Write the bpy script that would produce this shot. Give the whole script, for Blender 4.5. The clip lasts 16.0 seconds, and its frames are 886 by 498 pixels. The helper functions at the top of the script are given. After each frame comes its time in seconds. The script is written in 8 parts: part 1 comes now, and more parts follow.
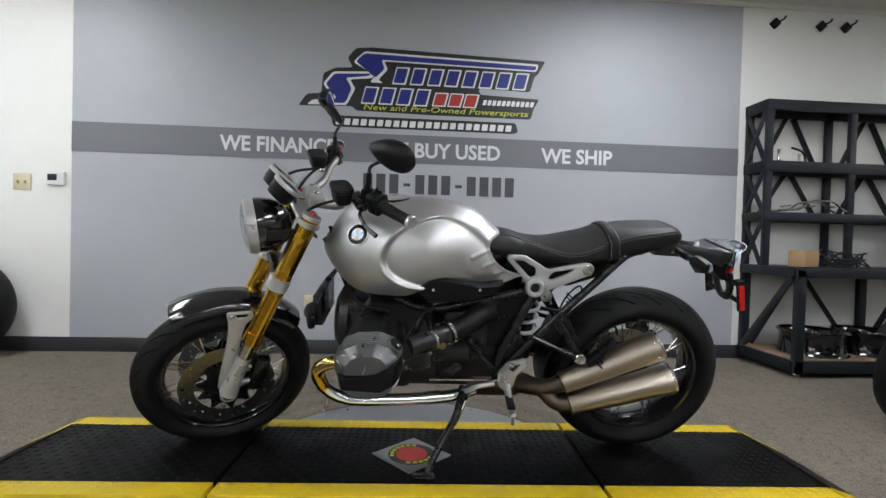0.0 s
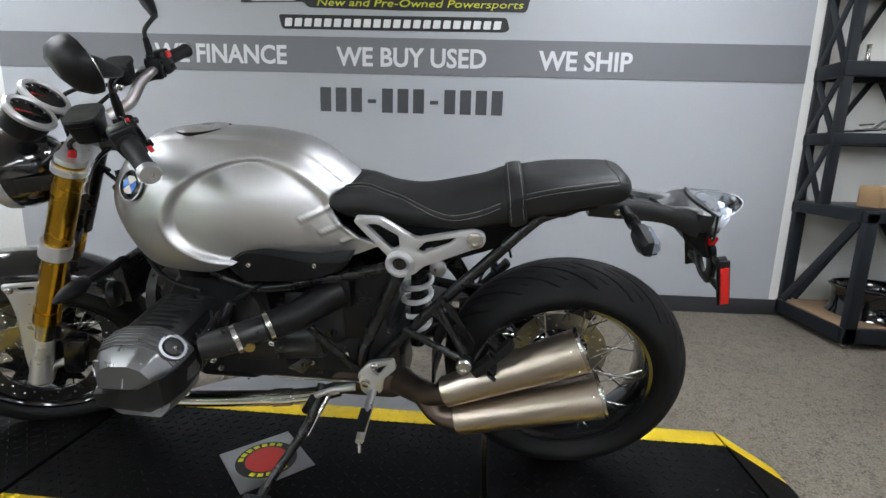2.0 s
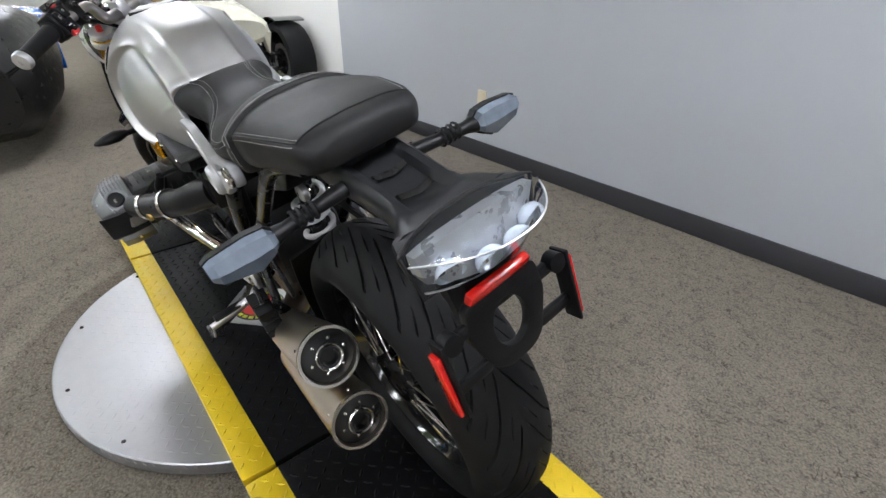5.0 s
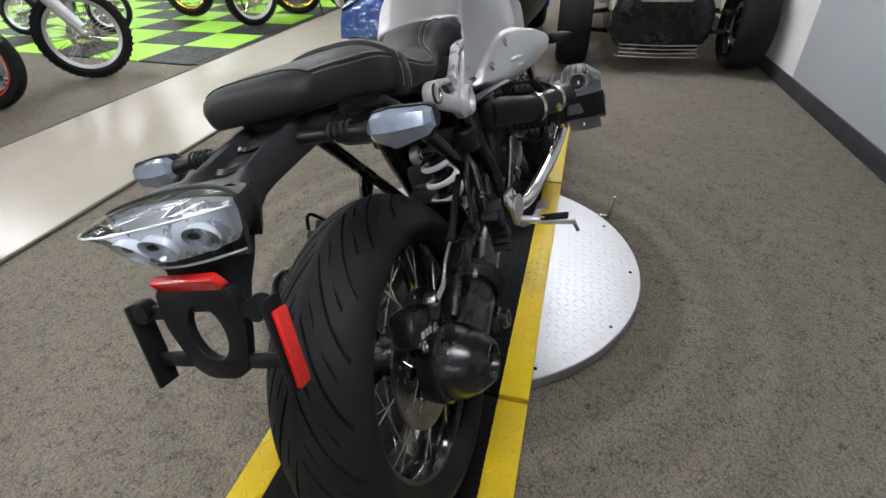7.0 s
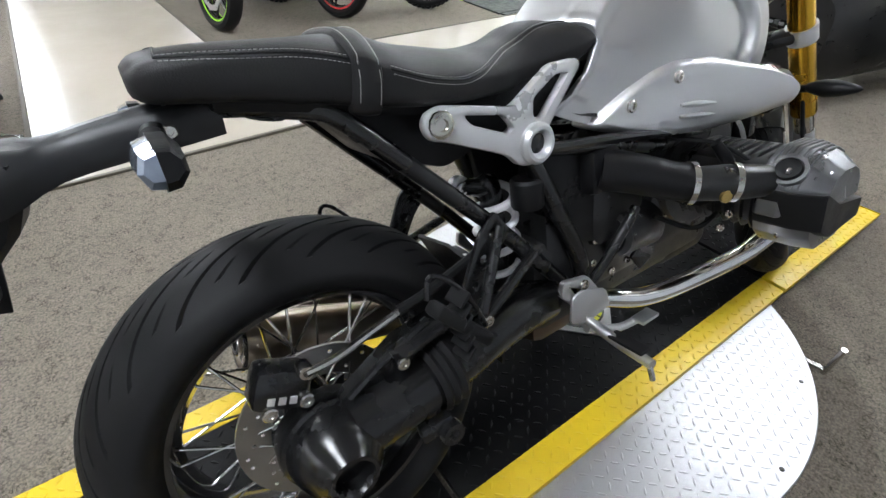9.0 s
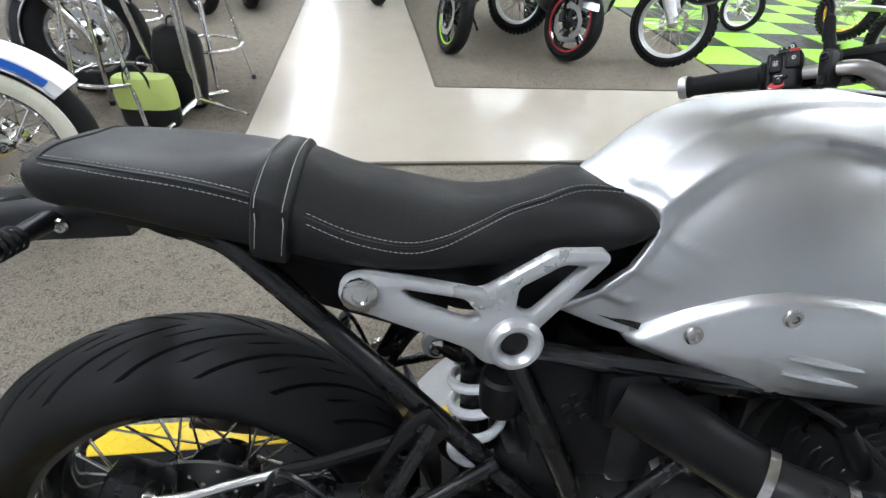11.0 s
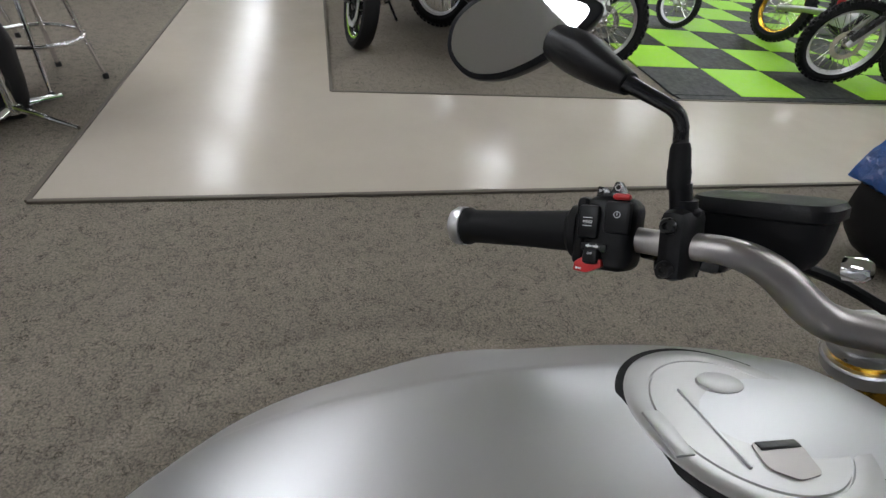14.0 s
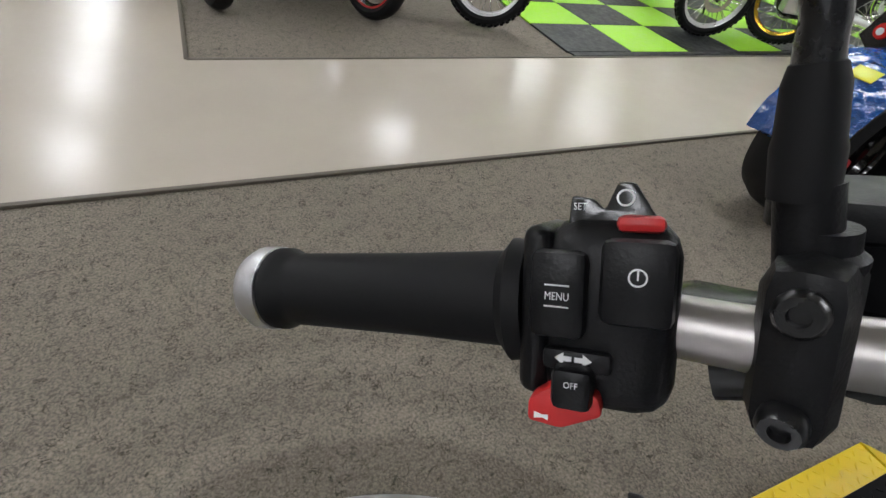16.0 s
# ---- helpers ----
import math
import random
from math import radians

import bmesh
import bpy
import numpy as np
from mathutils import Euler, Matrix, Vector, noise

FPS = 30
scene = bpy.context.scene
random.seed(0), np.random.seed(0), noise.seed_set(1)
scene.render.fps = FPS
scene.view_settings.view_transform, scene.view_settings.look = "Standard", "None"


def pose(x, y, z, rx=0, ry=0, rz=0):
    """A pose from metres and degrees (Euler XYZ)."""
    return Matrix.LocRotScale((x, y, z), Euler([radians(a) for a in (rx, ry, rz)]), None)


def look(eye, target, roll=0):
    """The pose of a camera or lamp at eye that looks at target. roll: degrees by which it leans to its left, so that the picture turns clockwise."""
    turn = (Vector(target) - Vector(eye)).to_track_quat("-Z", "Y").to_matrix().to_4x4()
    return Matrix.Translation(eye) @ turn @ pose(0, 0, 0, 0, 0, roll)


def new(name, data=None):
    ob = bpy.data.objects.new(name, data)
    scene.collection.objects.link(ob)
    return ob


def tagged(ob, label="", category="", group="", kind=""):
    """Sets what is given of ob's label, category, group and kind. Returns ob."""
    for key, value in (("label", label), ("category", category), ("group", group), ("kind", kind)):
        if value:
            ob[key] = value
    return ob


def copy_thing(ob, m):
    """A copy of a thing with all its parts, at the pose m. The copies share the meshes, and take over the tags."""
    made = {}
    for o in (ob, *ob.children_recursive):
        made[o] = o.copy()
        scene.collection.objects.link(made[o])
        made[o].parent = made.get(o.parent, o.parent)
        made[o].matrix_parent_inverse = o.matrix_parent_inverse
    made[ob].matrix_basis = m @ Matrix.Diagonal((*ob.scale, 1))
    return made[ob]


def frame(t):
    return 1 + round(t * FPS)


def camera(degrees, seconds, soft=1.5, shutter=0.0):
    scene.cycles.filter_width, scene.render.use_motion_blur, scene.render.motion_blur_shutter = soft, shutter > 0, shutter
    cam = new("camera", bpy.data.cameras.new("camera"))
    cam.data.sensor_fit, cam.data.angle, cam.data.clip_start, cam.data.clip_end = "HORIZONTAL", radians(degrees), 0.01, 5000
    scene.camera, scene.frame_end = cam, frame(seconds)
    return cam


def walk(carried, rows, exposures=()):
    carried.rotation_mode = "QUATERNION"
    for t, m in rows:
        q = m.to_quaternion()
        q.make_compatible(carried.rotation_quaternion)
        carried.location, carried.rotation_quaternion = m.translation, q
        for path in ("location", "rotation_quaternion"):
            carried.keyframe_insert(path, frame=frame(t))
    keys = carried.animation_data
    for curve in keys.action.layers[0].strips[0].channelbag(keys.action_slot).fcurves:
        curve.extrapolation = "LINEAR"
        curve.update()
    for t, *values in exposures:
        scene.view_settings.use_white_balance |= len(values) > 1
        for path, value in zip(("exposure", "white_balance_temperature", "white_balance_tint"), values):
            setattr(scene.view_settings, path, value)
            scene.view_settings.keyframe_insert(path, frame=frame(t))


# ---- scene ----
cam = camera(85.54, 16.0)

# seconds, eye, target, roll
PATH = [
    (0, (-0.149, -1.774, 0.840), (-0.010, 0.220, 0.804), 1.54),
    (0.5, (-0.008, -1.712, 0.887), (0.084, 0.282, 0.770), 1.15),
    (1, (0.181, -1.617, 0.929), (0.177, 0.371, 0.710), 1.31),
    (1.5, (0.311, -1.445, 0.936), (0.245, 0.529, 0.619), 1.54),
    (2, (0.408, -1.266, 0.936), (0.320, 0.694, 0.546), 1.66),
    (2.5, (0.558, -1.117, 0.926), (0.410, 0.813, 0.421), 1.62),
    (3, (0.683, -0.984, 0.913), (0.427, 0.889, 0.262), 1.95),
    (3.2, (0.734, -0.936, 0.925), (0.417, 0.911, 0.227), 2.31),
    (5.3, (1.323, -0.380, 1.088), (-0.089, 0.561, 0.030), 0.70),
    (5.5, (1.368, -0.293, 1.097), (-0.122, 0.492, 0.019), 0.74),
    (6, (1.451, -0.100, 1.113), (-0.182, 0.281, 0.022), -0.29),
    (6.5, (1.381, 0.076, 1.084), (-0.284, 0.051, -0.024), -2.24),
    (7, (1.279, 0.209, 1.087), (-0.303, -0.200, -0.065), -2.01),
    (7.5, (1.157, 0.346, 1.083), (-0.261, -0.434, -0.092), -1.42),
    (8, (1.049, 0.442, 1.082), (-0.189, -0.558, -0.129), -0.13),
    (8.5, (0.939, 0.468, 1.075), (-0.159, -0.667, -0.152), 0.12),
    (9, (0.800, 0.457, 1.083), (-0.163, -0.771, -0.167), 1.32),
    (9.5, (0.700, 0.421, 1.108), (-0.153, -0.901, -0.127), 2.95),
    (10, (0.590, 0.394, 1.124), (-0.122, -1.049, -0.063), 3.61),
    (10.2, (0.548, 0.387, 1.137), (-0.080, -1.099, -0.046), 3.86),
    (12.3, (0.252, 0.208, 1.173), (0.200, -1.357, -0.070), 4.11),
    (12.5, (0.208, 0.166, 1.181), (0.132, -1.384, -0.082), 4.27),
    (13, (0.113, 0.053, 1.179), (-0.085, -1.469, -0.104), 5.48),
    (13.5, (0.049, -0.002, 1.186), (-0.311, -1.506, -0.082), 6.95),
    (14, (-0.011, -0.062, 1.178), (-0.479, -1.551, -0.073), 7.91),
    (14.5, (-0.067, -0.146, 1.144), (-0.610, -1.634, -0.077), 8.70),
    (15, (-0.106, -0.206, 1.099), (-0.700, -1.673, -0.123), 9.13),
    (15.5, (-0.125, -0.248, 1.072), (-0.788, -1.655, -0.186), 9.50),
    (16, (-0.133, -0.273, 1.062), (-0.930, -1.573, -0.232), 11.09),
]
EXPOSURES = [(0, -0.22, 6400, 12), (1, -0.10, 6350, 12), (2, 0.02, 6300, 12), (3.2, 0.22, 6300, 12), (5.5, 0.08, 6350, 14), (7, -0.02, 6400, 14), (8.5, 0.25, 6300, 13), (9, 0.38, 6250, 12), (10.2, 0.45, 6100, 11), (12.3, -0.15, 6300, 11), (13, -0.5, 6500, 12), (13.5, -0.75, 6400, 13), (14.5, -0.63, 6400, 14), (16, -0.40, 6500, 14)]
walk(cam, [(t, look(eye, aim, roll)) for t, eye, aim, roll in PATH], EXPOSURES)

# ---------------------------------------------------------------- light
world = bpy.data.worlds.new("world")
world.use_nodes = True
scene.world = world
world.node_tree.nodes["Background"].inputs[0].default_value = (0.9, 0.95, 1.0, 1)
world.node_tree.nodes["Background"].inputs[1].default_value = 0.03
scene.view_settings.exposure = 0.0
LAMP = 25.5                       # strength of the ceiling diffusers


# ---------------------------------------------------------------- materials
def rgb(c):
    return (c[0], c[1], c[2], 1)


def shade(c, k):
    return tuple(min(1, v * k) for v in c)


def mat(name, col, rough=0.5, metal=0.0, var=0.15, scale=12, bump=0.0, bscale=250, coat=0.0, stretch=(1, 1, 1), rvar=0.1, spec=0.5, col2=None):
    """A surface with colour variation, uneven gloss and a fine relief."""
    m = bpy.data.materials.new(name)
    m.use_nodes = True
    nt = m.node_tree
    b = nt.nodes["Principled BSDF"]
    b.inputs["Metallic"].default_value = metal
    b.inputs["Coat Weight"].default_value = coat
    b.inputs["Coat Roughness"].default_value = 0.08
    b.inputs["Specular IOR Level"].default_value = spec
    tc = nt.nodes.new("ShaderNodeTexCoord")
    mp = nt.nodes.new("ShaderNodeMapping")
    mp.inputs["Scale"].default_value = stretch
    nt.links.new(tc.outputs["Object"], mp.inputs["Vector"])
    n = nt.nodes.new("ShaderNodeTexNoise")
    n.inputs["Scale"].default_value, n.inputs["Detail"].default_value, n.inputs["Roughness"].default_value = scale, 6, 0.6
    nt.links.new(mp.outputs[0], n.inputs["Vector"])
    mix = nt.nodes.new("ShaderNodeMix")
    mix.data_type = "RGBA"
    mix.inputs["A"].default_value = rgb(shade(col, 1 - var))
    mix.inputs["B"].default_value = rgb(col2 or shade(col, 1 + var))
    nt.links.new(n.outputs["Fac"], mix.inputs["Factor"])
    nt.links.new(mix.outputs["Result"], b.inputs["Base Color"])
    mr = nt.nodes.new("ShaderNodeMapRange")
    mr.inputs["From Min"].default_value, mr.inputs["From Max"].default_value = 0.3, 0.7
    mr.inputs["To Min"].default_value, mr.inputs["To Max"].default_value = max(0.02, rough - rvar), min(1, rough + rvar)
    n2 = nt.nodes.new("ShaderNodeTexNoise")
    n2.inputs["Scale"].default_value, n2.inputs["Detail"].default_value = bscale, 3
    nt.links.new(mp.outputs[0], n2.inputs["Vector"])
    nt.links.new(n.outputs["Fac"], mr.inputs["Value"])
    nt.links.new(mr.outputs[0], b.inputs["Roughness"])
    if bump:
        bp = nt.nodes.new("ShaderNodeBump")
        bp.inputs["Strength"].default_value, bp.inputs["Distance"].default_value = 1.0, bump
        nt.links.new(n2.outputs["Fac"], bp.inputs["Height"])
        nt.links.new(bp.outputs[0], b.inputs["Normal"])
    return m


def glow(name, col, strength):
    m = bpy.data.materials.new(name)
    m.use_nodes = True
    b = m.node_tree.nodes["Principled BSDF"]
    b.inputs["Base Color"].default_value = rgb(col)
    b.inputs["Emission Color"].default_value = rgb(col)
    b.inputs["Emission Strength"].default_value = strength
    return m


def clear(name, col=(1, 1, 1), rough=0.05):
    m = bpy.data.materials.new(name)
    m.use_nodes = True
    b = m.node_tree.nodes["Principled BSDF"]
    b.inputs["Base Color"].default_value = rgb(col)
    b.inputs["Transmission Weight"].default_value = 0.9
    b.inputs["Roughness"].default_value = rough
    b.inputs["IOR"].default_value = 1.4
    return m


def sheet(name, col):
    """A thin clear sheet: see-through, with a gloss that grows at grazing angles."""
    m = bpy.data.materials.new(name)
    m.use_nodes = True
    nt = m.node_tree
    nt.nodes.remove(nt.nodes["Principled BSDF"])
    clear_, gloss, mix, fres = (nt.nodes.new("ShaderNode" + k) for k in ("BsdfTransparent", "BsdfGlossy", "MixShader", "Fresnel"))
    clear_.inputs["Color"].default_value = rgb(col)
    gloss.inputs["Roughness"].default_value = 0.04
    fres.inputs["IOR"].default_value = 1.55
    nt.links.new(fres.outputs[0], mix.inputs[0])
    nt.links.new(clear_.outputs[0], mix.inputs[1])
    nt.links.new(gloss.outputs[0], mix.inputs[2])
    nt.links.new(mix.outputs[0], nt.nodes["Material Output"].inputs[0])
    return m


M_WALL = mat("grey_wall_paint", (0.40, 0.415, 0.445), 0.5, var=0.04, scale=3, bump=0.0006, bscale=90)
M_STRIPE = mat("dark_grey_stripe_paint", (0.16, 0.165, 0.18), 0.5, var=0.04, scale=3, bump=0.0004, bscale=90)
M_WHITE = mat("white_wall_paint", (0.76, 0.755, 0.73), 0.55, var=0.03, scale=3, bump=0.0006, bscale=90)
M_BASE = mat("black_rubber_baseboard", (0.035, 0.035, 0.04), 0.45, var=0.2, scale=8, bump=0.0003)
M_CEIL = mat("ceiling_tile", (0.7, 0.69, 0.66), 0.9, var=0.05, scale=40, bump=0.001, bscale=150)
M_TILE = mat("polished_vinyl_tile", (0.41, 0.364, 0.31), 0.21, var=0.06, scale=3, rvar=0.05, spec=0.19)
M_JOINT = mat("dirty_tile_edge", (0.10, 0.085, 0.065), 0.6, var=0.3, scale=30)
M_RUBBER = mat("tyre_rubber", (0.0095, 0.0095, 0.0100), 0.58, var=0.3, scale=10, bump=0.00008, bscale=400, rvar=0.1, spec=0.16)
M_MATBLACK = mat("black_rubber_mat", (0.0045, 0.0045, 0.0048), 0.45, spec=0.08, var=0.3, scale=6, bump=0.0004, bscale=120, rvar=0.12)
M_YELLOW = mat("worn_yellow_paint", (0.66, 0.46, 0.008), 0.4, var=0.12, scale=14, bump=0.0003, bscale=100)
M_DIAMOND = mat("bright_tread_plate", (0.43, 0.43, 0.445), 0.42, 1.0, var=0.09, scale=30, rvar=0.04)
M_ALU = mat("brushed_aluminium", (0.59, 0.59, 0.60), 0.43, 1.0, var=0.03, scale=5, rvar=0.03)
M_CAP = mat("satin_filler_cap", (0.52, 0.515, 0.51), 0.44, 1.0, var=0.04, scale=12, rvar=0.04)
M_BAR = mat("dull_silver_bar", (0.40, 0.375, 0.36), 0.42, 1.0, var=0.05, scale=20, rvar=0.05)
M_ALU2 = mat("satin_aluminium_cover", (0.78, 0.78, 0.79), 0.40, 1.0, var=0.03, scale=8, rvar=0.03)
M_CAST = mat("cast_silver_aluminium", (0.60, 0.60, 0.61), 0.36, 0.9, var=0.06, scale=30, bump=0.00015, bscale=500)
M_SILVER = mat("silver_painted_casting", (0.54, 0.54, 0.55), 0.34, 0.5, var=0.03, scale=12, bump=0.00015, bscale=500)
M_CHROME = mat("chrome", (0.78, 0.78, 0.79), 0.07, 1.0, var=0.03, rvar=0.03)
M_STEEL = mat("stainless_steel", (0.60, 0.58, 0.55), 0.2, 1.0, var=0.08, rvar=0.06)
M_BROWNPIPE = mat("heat_tinted_pipe", (0.13, 0.10, 0.08), 0.35, 0.9, var=0.25, scale=14)
M_GOLDPIPE = mat("gold_tinted_header", (0.62, 0.44, 0.16), 0.14, 1.0, var=0.25, scale=16, rvar=0.05)
M_TITAN = mat("brushed_titanium", (0.50, 0.435, 0.365), 0.32, 1.0, var=0.05, scale=6, rvar=0.03)
M_GOLD = mat("gold_anodised_fork", (0.62, 0.36, 0.04), 0.24, 1.0, var=0.1, scale=9, rvar=0.05)
M_BLACK = mat("black_satin_metal", (0.008, 0.008, 0.0085), 0.26, 0.0, spec=0.5, var=0.3, scale=14, bump=0.0001, bscale=300, rvar=0.1)
M_GLOSS = mat("gloss_black_paint", (0.008, 0.008, 0.009), 0.12, var=0.2, scale=8, coat=0.8, rvar=0.05)
M_PLASTIC = mat("black_plastic", (0.0065, 0.0065, 0.0072), 0.42, spec=0.22, var=0.25, scale=20, bump=0.0002, bscale=700)
M_GREYPL = mat("dark_grey_plastic", (0.015, 0.0155, 0.017), 0.40, spec=0.4, var=0.15, scale=20, bump=0.00015, bscale=800)
M_ENGINE = mat("dark_grey_engine_casting", (0.013, 0.013, 0.0135), 0.34, 0.0, spec=0.42, var=0.3, scale=25, bump=0.0003, bscale=300)
M_HEAD = mat("grey_cylinder_head_cover", (0.19, 0.192, 0.20), 0.34, 0.8, var=0.12, scale=25, bump=0.0002, bscale=300)
M_LEATHER = mat("black_leather", (0.013, 0.0127, 0.0132), 0.50, spec=0.26, var=0.2, scale=7, bump=0.00035, bscale=520, rvar=0.08)
M_THREAD = mat("white_thread", (0.36, 0.35, 0.34), 0.8)
M_RED = mat("red_reflector", (0.62, 0.012, 0.008), 0.2, var=0.15, scale=120, coat=0.6)
M_REDPL = mat("red_switch", (0.5, 0.02, 0.02), 0.4)
M_WHITEPL = mat("white_print", (0.75, 0.75, 0.75), 0.5)
M_LENS = sheet("clear_lens", (0.93, 0.95, 0.97))
M_SMOKE = clear("smoked_indicator_lens", (0.62, 0.66, 0.72), 0.12)
M_PALELENS = mat("pale_blue_lamp_lens", (0.21, 0.25, 0.31), 0.14, 0.3, var=0.35, scale=40, coat=0.8)
M_REFLECT = mat("lamp_reflector", (0.78, 0.80, 0.83), 0.42, 1.0, var=0.05)
M_LAMPBACK = mat("grey_lamp_back", (0.42, 0.43, 0.45), 0.30, 0.6, var=0.15, scale=40)
M_LED = mat("pale_lamp_bowl", (0.74, 0.80, 0.88), 0.15, 0.3, var=0.1, scale=60)
M_MIRROR = mat("mirror_glass", (0.86, 0.87, 0.88), 0.012, 1.0, var=0.01, rvar=0.008)
M_SPRING = mat("white_spring", (0.70, 0.70, 0.71), 0.35, var=0.05)
M_BRASS = mat("brass_plug", (0.5, 0.36, 0.12), 0.35, 1.0)
M_DISC = mat("drilled_brake_disc", (0.34, 0.33, 0.315), 0.34, 1.0, var=0.15, scale=20)
M_BLUE = mat("blue_enamel", (0.02, 0.12, 0.5), 0.2, coat=0.5)
M_SHELF = mat("dark_blue_steel_shelf", (0.012, 0.0145, 0.019), 0.45, 0.0, spec=0.3, var=0.25, scale=8, bump=0.0002)
M_BOARD = mat("brown_shelf_board", (0.26, 0.17, 0.10), 0.7, var=0.25, scale=6, stretch=(1, 12, 12))
M_LIME = mat("lime_mat_tile", (0.30, 0.62, 0.02), 0.5, var=0.12, scale=20, bump=0.001, bscale=90)
M_MATGREY = mat("dark_mat_tile", (0.018, 0.019, 0.020), 0.5, spec=0.25, var=0.2, scale=20, bump=0.001, bscale=90)
M_CREAM = mat("cream_white_paint", (0.72, 0.70, 0.58), 0.25, var=0.03, coat=0.5)
M_BLUEWRAP = mat("blue_plastic_wrap", (0.006, 0.06, 0.25), 0.14, var=0.5, scale=9, bump=0.02, bscale=26, coat=0.7)
M_BAGLIME = mat("lime_fabric", (0.46, 0.56, 0.16), 0.7, var=0.15, scale=12, bump=0.0006, bscale=300)
M_CARD = mat("brown_cardboard", (0.36, 0.23, 0.12), 0.8, var=0.12)
M_BEIGE = mat("beige_plate", (0.62, 0.55, 0.38), 0.4, var=0.03)
M_GREEN = mat("green_paint", (0.06, 0.42, 0.04), 0.25, var=0.08, coat=0.5)
M_REDRIM = mat("red_rim_tape", (0.5, 0.02, 0.02), 0.35)
M_LOGOBLUE = mat("logo_blue_vinyl", (0.012, 0.02, 0.21), 0.4, var=0.1, scale=4)
M_LOGOBLACK = mat("logo_black_vinyl", (0.012, 0.012, 0.013), 0.4, var=0.1, scale=4)
M_LOGORED = mat("logo_red_vinyl", (0.46, 0.03, 0.025), 0.4, var=0.1, scale=4)
M_LOGOYEL = mat("logo_yellow_vinyl", (0.60, 0.62, 0.03), 0.4, var=0.1, scale=4)
M_NUM = mat("charcoal_vinyl", (0.045, 0.048, 0.055), 0.4, var=0.1, scale=4)
M_TROFFER = glow("lamp_diffuser", (0.93, 0.975, 1.0), LAMP)


def carpet_material():
    m = mat("flecked_grey_carpet", (0.200, 0.175, 0.147), 0.95, var=0.18, scale=2.5, bump=0.004, bscale=160, spec=0.1)
    nt = m.node_tree
    b = nt.nodes["Principled BSDF"]
    base = b.inputs["Base Color"].links[0].from_socket
    geo = nt.nodes.new("ShaderNodeNewGeometry")
    # short dark and light flecks
    n = nt.nodes.new("ShaderNodeTexNoise")
    n.inputs["Scale"].default_value, n.inputs["Detail"].default_value, n.inputs["Distortion"].default_value = 150, 2, 0.3
    nt.links.new(geo.outputs["Position"], n.inputs["Vector"])
    r = nt.nodes.new("ShaderNodeValToRGB")
    r.color_ramp.elements[0].position, r.color_ramp.elements[0].color = 0.30, (0.42, 0.44, 0.42, 1)
    r.color_ramp.elements[1].position, r.color_ramp.elements[1].color = 0.66, (1.38, 1.35, 1.30, 1)
    nt.links.new(n.outputs["Fac"], r.inputs["Fac"])
    x = nt.nodes.new("ShaderNodeMix")
    x.data_type, x.blend_type = "RGBA", "MULTIPLY"
    x.inputs["Factor"].default_value = 0.66
    nt.links.new(base, x.inputs["A"])
    nt.links.new(r.outputs[0], x.inputs["B"])
    n3 = nt.nodes.new("ShaderNodeTexNoise")
    n3.inputs["Scale"].default_value, n3.inputs["Detail"].default_value, n3.inputs["Roughness"].default_value, n3.inputs["Distortion"].default_value = 36, 6, 0.78, 1.4
    nt.links.new(geo.outputs["Position"], n3.inputs["Vector"])
    r3 = nt.nodes.new("ShaderNodeValToRGB")
    r3.color_ramp.elements[0].position, r3.color_ramp.elements[0].color = 0.36, (0.36, 0.40, 0.38, 1)
    r3.color_ramp.elements[1].position, r3.color_ramp.elements[1].color = 0.50, (1.0, 1.0, 1.0, 1)
    nt.links.new(n3.outputs["Fac"], r3.inputs["Fac"])
    x3 = nt.nodes.new("ShaderNodeMix")
    x3.data_type, x3.blend_type = "RGBA", "MULTIPLY"
    x3.inputs["Factor"].default_value = 0.68
    nt.links.new(x.outputs["Result"], x3.inputs["A"])
    nt.links.new(r3.outputs[0], x3.inputs["B"])
    x = x3
    # broken dark squiggles in the pile
    n4 = nt.nodes.new("ShaderNodeTexNoise")
    n4.inputs["Scale"].default_value, n4.inputs["Detail"].default_value, n4.inputs["Distortion"].default_value = 30, 2, 1.2
    nt.links.new(geo.outputs["Position"], n4.inputs["Vector"])
    r4 = nt.nodes.new("ShaderNodeValToRGB")
    e4 = r4.color_ramp.elements
    e4[0].position, e4[0].color = 0.475, (1, 1, 1, 1)
    e4[1].position, e4[1].color = 0.525, (1, 1, 1, 1)
    e4.new(0.5).color = (0.34, 0.36, 0.33, 1)
    nt.links.new(n4.outputs["Fac"], r4.inputs["Fac"])
    n5 = nt.nodes.new("ShaderNodeTexNoise")
    n5.inputs["Scale"].default_value, n5.inputs["Detail"].default_value = 17, 3
    nt.links.new(geo.outputs["Position"], n5.inputs["Vector"])
    r5 = nt.nodes.new("ShaderNodeMapRange")
    r5.inputs["From Min"].default_value, r5.inputs["From Max"].default_value = 0.47, 0.56
    nt.links.new(n5.outputs["Fac"], r5.inputs["Value"])
    x4 = nt.nodes.new("ShaderNodeMix")
    x4.data_type, x4.blend_type = "RGBA", "MULTIPLY"
    nt.links.new(r5.outputs[0], x4.inputs["Factor"])
    nt.links.new(x.outputs["Result"], x4.inputs["A"])
    nt.links.new(r4.outputs[0], x4.inputs["B"])
    x = x4
    # trodden circles round the turntable; its shade is painted in as the darker middle
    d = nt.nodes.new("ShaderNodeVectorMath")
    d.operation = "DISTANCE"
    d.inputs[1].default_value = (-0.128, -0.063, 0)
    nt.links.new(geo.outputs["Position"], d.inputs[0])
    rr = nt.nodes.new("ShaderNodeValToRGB")
